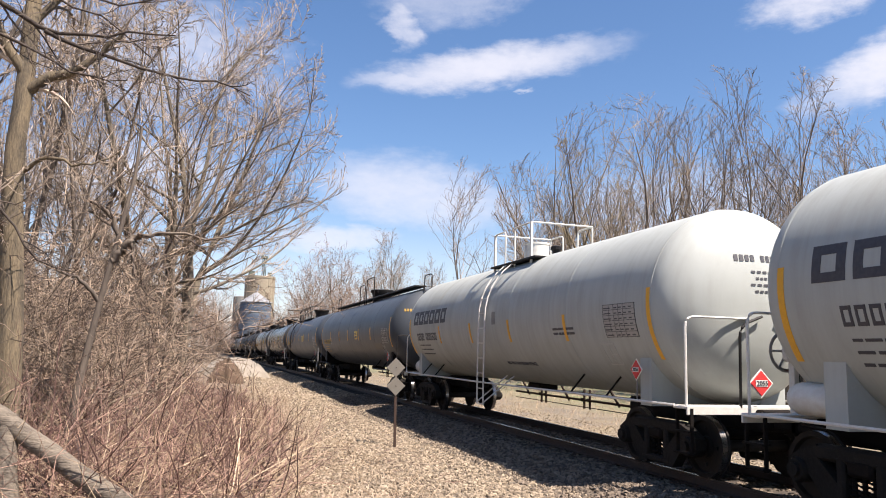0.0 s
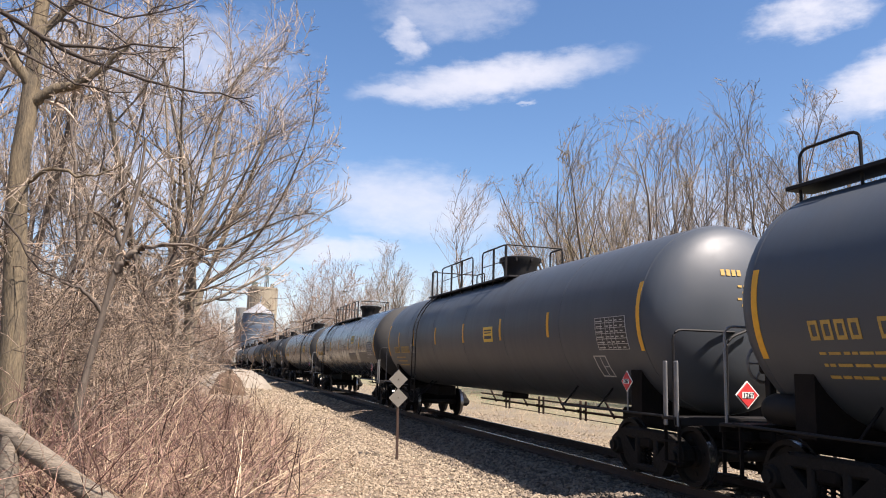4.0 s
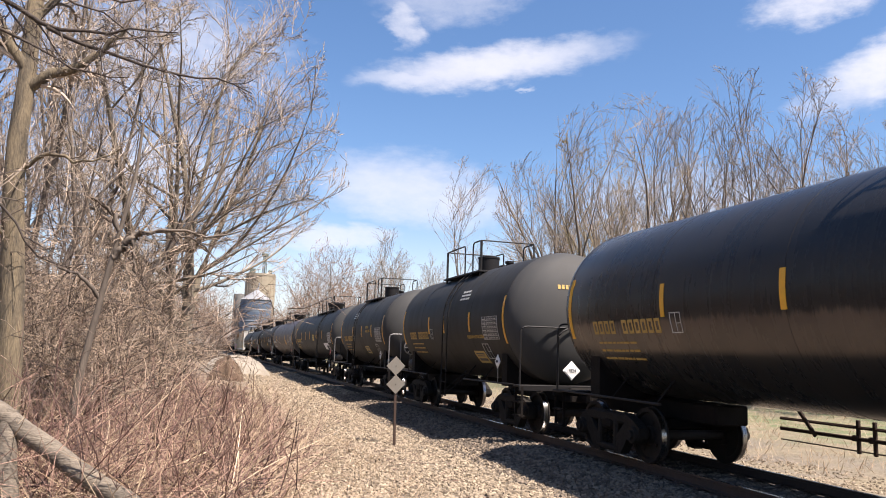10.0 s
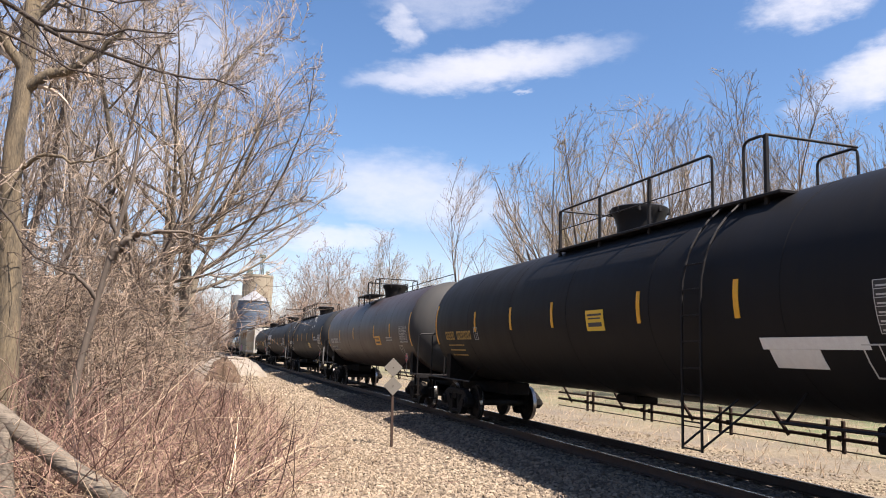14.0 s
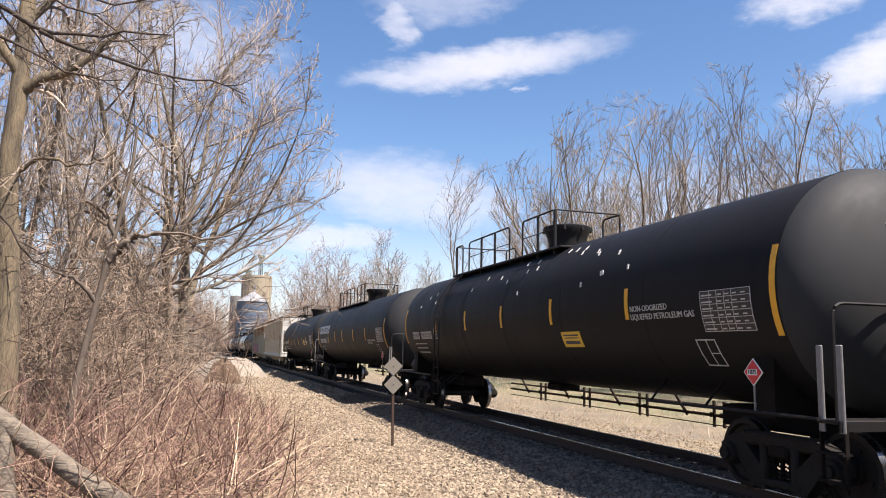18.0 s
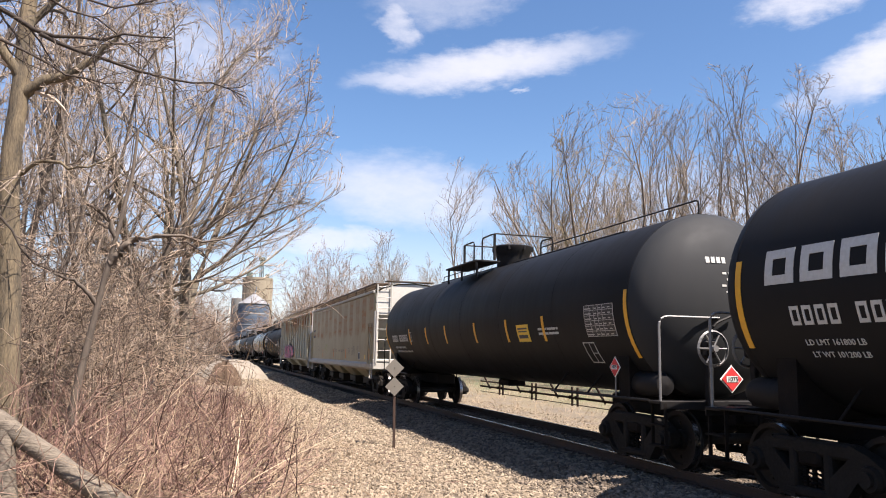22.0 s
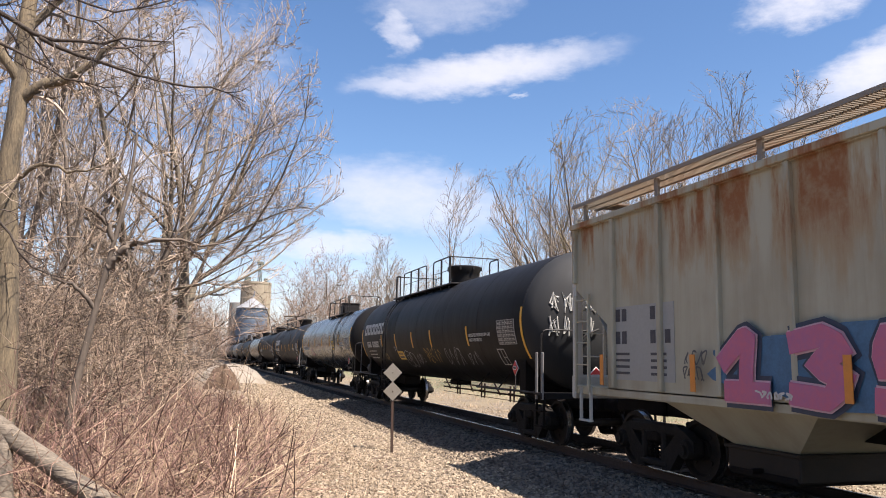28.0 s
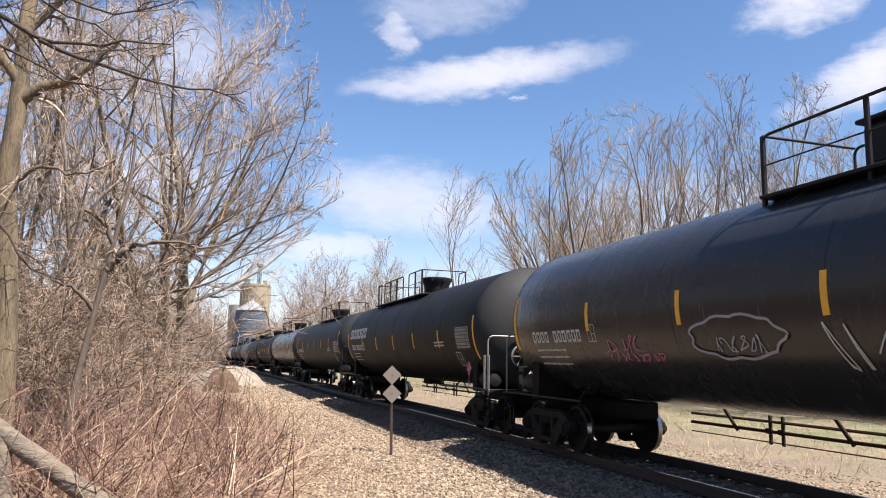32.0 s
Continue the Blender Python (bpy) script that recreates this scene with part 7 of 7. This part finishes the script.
def covered_hopper(u0, u1, paint, label, ribbed):
    L, mid = u1 - u0, (u0 + u1) / 2
    car = tagged(new("covered_hopper_car"), label, "hopper car", "cars of the freight train")
    h, W, ze, zs = L / 2, 1.6, 4.15, 1.28
    roof = [(-W, ze), (-1.2, 4.38), (-0.6, 4.52), (0.0, 4.57), (0.6, 4.52), (1.2, 4.38), (W, ze)]
    body_end = h - (1.7 if not ribbed else 1.9)
    # curved-side body between end platforms: side sheets, roof, slope sheets
    n = 14 if not ribbed else 1
    g = G()
    for sx in (-1, 1):
        if ribbed:
            q = h - 0.05
            poly = [(-q, ze), (q, ze), (q, 3.05), (q - 1.15, 2.35), (q - 1.15, zs), (-q + 1.15, zs), (-q + 1.15, 2.35), (-q, 3.05)]
            n8 = len(poly)
            g.raw([(sx * x, y, z) for x in (W - 0.10, W - 0.04) for y, z in poly], [tuple(range(n8)), tuple(range(2 * n8 - 1, n8 - 1, -1))] + [(k, (k + 1) % n8, n8 + (k + 1) % n8, n8 + k) for k in range(n8)])
        else:
            g.box((sx * (W - 0.04), 0, (zs + ze) / 2), (0.08, L - 0.1, ze - zs), 0.02)
    part("side_sheet", g, paint, car, "weathered steel side with rust stains")
    if ribbed:
        m = 14
        for sx in (-1, 1):
            for k in range(m + 1):
                y = -h + 0.12 + (L - 0.24) * k / m
                low = zs if h - 1.2 > abs(y) else 3.1
                part("side_rib", G().box((sx * (W - 0.01), y, (low + ze) / 2), (0.10, 0.09, ze - low - 0.05), 0.02), paint, car)
    n = len(roof)
    g = G().raw([(x, s * (h - 0.05), z + dz) for dz in (0, -0.05) for s in (-1, 1) for x, z in roof],
                [(k, k + 1, n + k + 1, n + k) for k in range(n - 1)] + [(2 * n + k, 3 * n + k, 3 * n + k + 1, 2 * n + k + 1) for k in range(n - 1)] + [(0, n, 3 * n, 2 * n), (n - 1, 3 * n - 1, 4 * n - 1, 2 * n - 1)])
    part("roof", g, paint, car)
    for sx in (-1, 1):
        part("eave_beam", G().box((sx * (W + 0.015), 0, ze + 0.02), (0.08, L - 0.06, 0.10), 0.008), paint if ribbed else HOPPER_SILL, car)
        part("side_sill", G().box((sx * (W - 0.09), 0, zs - 0.04), (0.10, L - 0.06, 0.16), 0.02) if ribbed else G().box((sx * (W - 0.02), 0, zs - 0.08), (0.20, L - 0.06, 0.30), 0.085), paint if ribbed else HOPPER_SILL, car)
    for s in (-1, 1):
        y = s * (h - 0.06)
        up = [(max(-W + 0.085, min(W - 0.085, x)), z - 0.055) for x, z in roof] + [(W - 0.085, 3.25), (-W + 0.085, 3.25)]
        g = G().raw([(x, y + d, z) for d in (0, -s * 0.06) for x, z in up], [tuple(range(9)), tuple(range(17, 8, -1))] + [(k, (k + 1) % 9, 9 + (k + 1) % 9, 9 + k) for k in range(9)])
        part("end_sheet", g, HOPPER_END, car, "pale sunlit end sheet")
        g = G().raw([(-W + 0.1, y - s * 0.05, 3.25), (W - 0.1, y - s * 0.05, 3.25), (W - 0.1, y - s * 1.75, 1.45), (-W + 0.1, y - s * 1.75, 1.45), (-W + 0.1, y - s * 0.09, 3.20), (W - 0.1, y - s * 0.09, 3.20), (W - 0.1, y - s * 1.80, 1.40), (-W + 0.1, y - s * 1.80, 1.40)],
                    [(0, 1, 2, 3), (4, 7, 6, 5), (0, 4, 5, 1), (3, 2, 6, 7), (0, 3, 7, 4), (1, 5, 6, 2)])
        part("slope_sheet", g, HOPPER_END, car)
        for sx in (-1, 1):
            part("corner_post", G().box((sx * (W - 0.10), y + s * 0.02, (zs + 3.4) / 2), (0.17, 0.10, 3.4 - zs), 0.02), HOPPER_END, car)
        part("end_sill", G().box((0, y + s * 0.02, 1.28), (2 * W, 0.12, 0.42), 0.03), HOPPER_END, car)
        g = G().tube([(-0.55, y, 1.5), (-0.45, y, 2.6)], 0.03, 5).tube([(-W + 0.6, y, 2.55), (W - 0.3, y, 2.55)], 0.018, 5)
        part("end_grab", g, HOPPER_END, car)
        hopper_ladder(car, -W + 0.40, y + s * 0.10, 1.3, 4.46, 0.58, HOPPER_END, "x")
        hopper_ladder(car, -W - 0.06, y - s * 0.45, 1.2, 2.9, 0.45, paint, "y")
        g = G().box((-W + 0.02, y - s * 0.25, 1.0), (0.05, 0.03, 0.6)).box((-W + 0.02, y - s * 0.60, 1.0), (0.05, 0.03, 0.6)).box((-W + 0.02, y - s * 0.42, 0.72), (0.08, 0.38, 0.03))
        part("sill_step", g, HOPPER_END, car)
        g = G().box((0, y + s * 0.0, 0.95), (0.5, 1.6, 0.3), 0.03).box((0, y + s * 0.42, 0.86), (0.26, 0.5, 0.24), 0.05)
        part("coupler", g, CAR_IRON, car)
        part("grating_end", G().box((-0.1, y - s * 0.15, 4.62), (2.0, 0.5, 0.03)), GRATING, car)
    # roof running boards: bars across, with brackets
    zw, mesh = (4.50, GRATING) if not ribbed else (4.58, GRATING_PALE)
    for sx in (-1, 1):
        c = sx * 1.30
        board = part("running_board", G().box((c - 0.25, 0, zw), (0.03, L + 0.1, 0.06)).box((c + 0.25, 0, zw), (0.03, L + 0.1, 0.06)).box((c, 0, zw), (0.03, L + 0.1, 0.04)), mesh, car, "steel grating walk on the roof")
        g = G()
        y = -h
        while y < h:
            g.box((c, y, zw + 0.005), (0.50, 0.03, 0.04))
            y += 0.055
        tagged(part("grating", g, mesh, board), kind="stuff")
        for k in range(9):
            y = -h + 0.3 + (L - 0.6) * k / 8
            part("board_bracket", G().box((sx * 1.46, y, (zw + 4.2) / 2), (0.05, 0.10, zw - 4.2), 0.008), mesh, board)
    for k in range(7):
        y = -h + 2.2 + (L - 4.4) * k / 6
        part("roof_hatch", G().box((0, y, 4.62), (0.7, 1.4, 0.10), 0.03), paint, car)
    # discharge hoppers
    m = 4 if not ribbed else 3
    for k in range(m):
        y = -h + 4.1 + (L - 8.2) * k / (m - 1)
        w = 1.5
        g = G().raw([(-W + 0.15, y - w, zs - 0.1), (W - 0.15, y - w, zs - 0.1), (W - 0.15, y + w, zs - 0.1), (-W + 0.15, y + w, zs - 0.1), (-0.85, y - 0.5, 0.58), (0.85, y - 0.5, 0.58), (0.85, y + 0.5, 0.58), (-0.85, y + 0.5, 0.58)],
                    [(0, 1, 5, 4), (1, 2, 6, 5), (2, 3, 7, 6), (3, 0, 4, 7), (0, 3, 2, 1)])
        part("discharge_bay", g, paint, car, "sloping sheet-steel discharge bay")
        part("outlet_box", G().box((0, y, 0.46), (1.95, 1.35, 0.34), 0.02).box((0, y, 0.62), (2.02, 1.42, 0.05), 0.01), OUTLET, car, "dark steel outlet box")
        part("outlet_gate", G().box((0, y, 0.30), (2.0, 1.25, 0.10), 0.02).tube([(-1.15, y, 0.36), (1.15, y, 0.36)], 0.04, 6), CAR_IRON, car)
    part("centre_sill", G().box((0, 0, 0.95), (0.4, L - 0.6, 0.28), 0.02), CAR_IRON, car)
    wheels = []
    for s in (-1, 1):
        ty = s * (h - 1.75)
        wheels += [(w, ty) for w in add_truck(car, ty)]
    CARS.append((car, mid, wheels))
    return car, L, h


def flat_quad(y0, y1, z0, z1, x=-1.606):
    return G().box((x, (y0 + y1) / 2, (z0 + z1) / 2), (0.008, abs(y1 - y0), abs(z1 - z0)))


def flat_lines(path, w, x=-1.612):
    g = G()
    vs, fs = [], []
    for i, (y, z) in enumerate(path):
        y2, z2 = path[min(i + 1, len(path) - 1)]
        y1, z1 = path[max(i - 1, 0)]
        d = math.hypot(y2 - y1, z2 - z1) or 1
        ny, nz = -(z2 - z1) / d * w, (y2 - y1) / d * w
        xx = x - 0.0006 * i
        vs += [(xx, y + ny, z + nz), (xx, y - ny, z - nz)]
    fs = [(2 * i, 2 * i + 1, 2 * i + 3, 2 * i + 2) for i in range(len(path) - 1)]
    return g.raw(vs, fs)


def build_hoppers():
    car, L, h = covered_hopper(230.4, 248.3, HOPPER_BEIGE, "beige covered hopper car with rust blotches and black scrawls", False)
    rng = random.Random(3)

    def spray(y0, z0, w, hh, n, m, pen=0.009, x=-1.612):
        for path in tag_word(rng, y0, z0, w, hh, n):
            part("graffiti_stroke", flat_lines(path, pen, x), m, car, "sprayed scrawl")

    for y0, z0, w, hh, n, m in ((3.7, 1.86, 1.2, 0.5, 4, OLIVE_G), (3.6, 2.0, 1.1, 0.3, 4, OLIVE_G), (0.6, 1.82, 1.2, 0.2, 6, DARK_G), (-1.0, 1.8, 1.5, 0.1, 8, DARK_G), (-3.5, 1.78, 0.6, 0.26, 4, DARK_G), (-4.4, 1.8, 0.8, 0.4, 4, DARK_G), (-5.6, 1.85, 0.6, 0.3, 3, DARK_G), (6.0, 1.9, 0.5, 0.3, 3, DARK_G)):
        spray(y0, z0, w, hh, n, m)
    for y in (0.6, -2.9, 4.2, -8.2):
        part("reflective_strip", flat_quad(y - 0.055, y + 0.055, 1.45, 1.88), ORANGE, car, "orange reflective strip")
    mk = part("outlined_mark", flat_quad(-6.3, -5.95, 1.46, 1.70), STENCIL_DARK, car)
    part("mark_border", flat_quad(-6.33, -5.92, 1.43, 1.73, -1.603), STENCIL, mk)
    part("reporting_mark", flat_quad(h - 1.5, h - 0.8, 2.9, 3.02), STENCIL_DARK, car)
    part("reporting_mark", flat_quad(h - 1.5, h - 0.8, 2.55, 2.67), STENCIL_DARK, car)
    part("paper_tag", flat_quad(-7.45, -7.3, 1.45, 1.62), LABEL_YELLOW, car)
    car, L, h = covered_hopper(249.2, 268.1, HOPPER_GREY, "grey ribbed covered hopper car with rust streaks and pink graffiti", True)
    X0 = -1.566
    part("repaint_patch", flat_quad(6.35, 8.05, 1.45, 2.62, X0), material("grey_touch_up", (0.30, 0.30, 0.28), 0.6, 0, (0.24, 0.24, 0.22), 2.0, 0.5), car, "square of newer grey paint")
    for y, z, n in ((7.95, 2.38, 2), (6.95, 2.38, 2), (7.95, 2.02, 2), (6.95, 2.02, 3)):
        for i in range(n):
            part("reporting_mark", flat_quad(y - 0.19 * i - 0.13, y - 0.19 * i, z, z + 0.2, X0 - 0.006), STENCIL_DARK, car, "stencilled reporting mark")
    for k in range(8):
        y, z = 7.95 - 1.0 * (k % 2), 1.84 - 0.1 * (k // 2)
        part("weight_stencil", flat_quad(y - 0.4, y, z, z + 0.04, X0 - 0.006), STENCIL_DARK, car)
    # large piece: dark blue lobed backing, fat pink letters with a pale outline
    out = bubble_outline(5.55, 1.72, 6.4, 0.85, 7)
    n = len(out) - 1
    g = G().raw([(-1.612, y, max(1.22, z)) for y, z in out[:-1]] + [(-1.600, y, max(1.22, z)) for y, z in out[:-1]], [tuple(range(n)), tuple(range(2 * n - 1, n - 1, -1))] + [(k, (k + 1) % n, n + (k + 1) % n, n + k) for k in range(n)])
    part("graffiti_backing", g, BLUE_G, car, "dark blue sprayed backing")
    letters = [[(0.0, 0.5), (0.42, 0.98), (0.55, 1.0), (0.5, 0.5), (0.48, 0.06), (0.08, 0.05), (0.9, 0.05)], [(0.05, 0.88), (0.55, 1.0), (0.85, 0.8), (0.42, 0.55), (0.88, 0.32), (0.6, 0.02), (0.05, 0.08)],
               [(0.92, 0.98), (0.2, 0.95), (0.15, 0.52), (0.7, 0.6), (0.92, 0.32), (0.6, 0.0), (0.05, 0.06)], [(0.85, 0.85), (0.5, 1.05), (0.15, 0.78), (0.1, 0.35), (0.4, 0.0), (0.85, 0.1)],
               [(0.15, 0.0), (0.15, 1.0), (0.15, 0.5), (0.85, 1.05), (0.25, 0.5), (0.98, 0.0)]]
    for k, p in enumerate(letters):
        y0 = 5.25 - 1.15 * k
        path = []
        for i in range(len(p) - 1):
            path += [(y0 - (p[i][0] + (p[i + 1][0] - p[i][0]) * q / 4) * 1.0, 1.36 + (p[i][1] + (p[i + 1][1] - p[i][1]) * q / 4) * 0.70) for q in range(4)]
        path.append((y0 - p[-1][0], 1.36 + p[-1][1] * 0.70))
        part("graffiti_shadow", flat_lines(path, 0.205, -1.614 - 0.0002 * k), NAVY_G, car, "dark sprayed edge")
        part("graffiti_outline", flat_lines(path, 0.150, -1.634 - 0.0002 * k), PALE_PINK, car, "pale sprayed outline")
        part("graffiti_letter", flat_lines(path, 0.128, -1.652 - 0.0002 * k), (PINK, PINK, PINK, MAUVE, PINK)[k], car, "fat pink sprayed letter")
    part("graffiti_arrow", G().raw([(-1.668, -0.35, 1.92), (-1.668, -0.35, 1.38), (-1.668, -1.05, 1.55), (-1.668, -0.6, 1.75)], [(0, 1, 2, 3)]), PINK, car, "pink sprayed arrow point")
    spray2 = random.Random(12)
    for y0, z0, w, hh, n, m in ((6.0, 1.8, 0.5, 0.18, 5, DARK_G), (6.0, 1.6, 0.45, 0.18, 5, DARK_G), (-1.2, 1.7, 0.9, 0.4, 4, DARK_G), (-3.0, 1.7, 0.8, 0.4, 4, OLIVE_G), (4.6, 1.38, 0.6, 0.08, 6, STENCIL)):
        for path in tag_word(spray2, y0, z0, w, hh, n):
            part("graffiti_stroke", flat_lines(path, 0.012, -1.665), m, car, "sprayed scrawl")
    for y in (8.25, 5.8, 3.2, -2.0, -5.5):
        part("reflective_strip", flat_quad(y - 0.055, y + 0.055, 1.35, 1.85, -1.675), ORANGE, car, "orange reflective strip")


build_tanks()
build_hoppers()


# ---- movement ----
def motions():
    R = 0.457
    step = 1 / 15
    for car, mid, wheels in CARS:
        walk(car, [(t, pose(TRACK_X, mid - SPEED * t, 0)) for t in (0.0, 8.0, 16.0, 24.0, 32.0)])
        # the wheels roll while the car is within sight and reach; further off they are keyed more briefly
        t0, t1 = (mid - 75) / SPEED, (mid + 20) / SPEED
        for (w, s), ty in wheels:
            rows, t = [], max(0.0, t0)
            if t0 > 32 or t1 < 0:
                continue
            rows.append((0.0, Matrix.Translation((0, s, 0.457)) @ pose(0, 0, 0)))
            a0 = 0.0
            ts = []
            while t < min(32.0, t1):
                ts.append(t)
                t += step
            for t in ts:
                if t <= 0.0:
                    continue
                rows.append((t, Matrix.Translation((0, s, 0.457)) @ Matrix.Rotation(SPEED * (t - max(0.0, t0)) / R, 4, "X")))
            last = rows[-1][1]
            if rows[-1][0] < 31.95:
                rows.append((32.0, last))
            walk(w, rows)


motions()
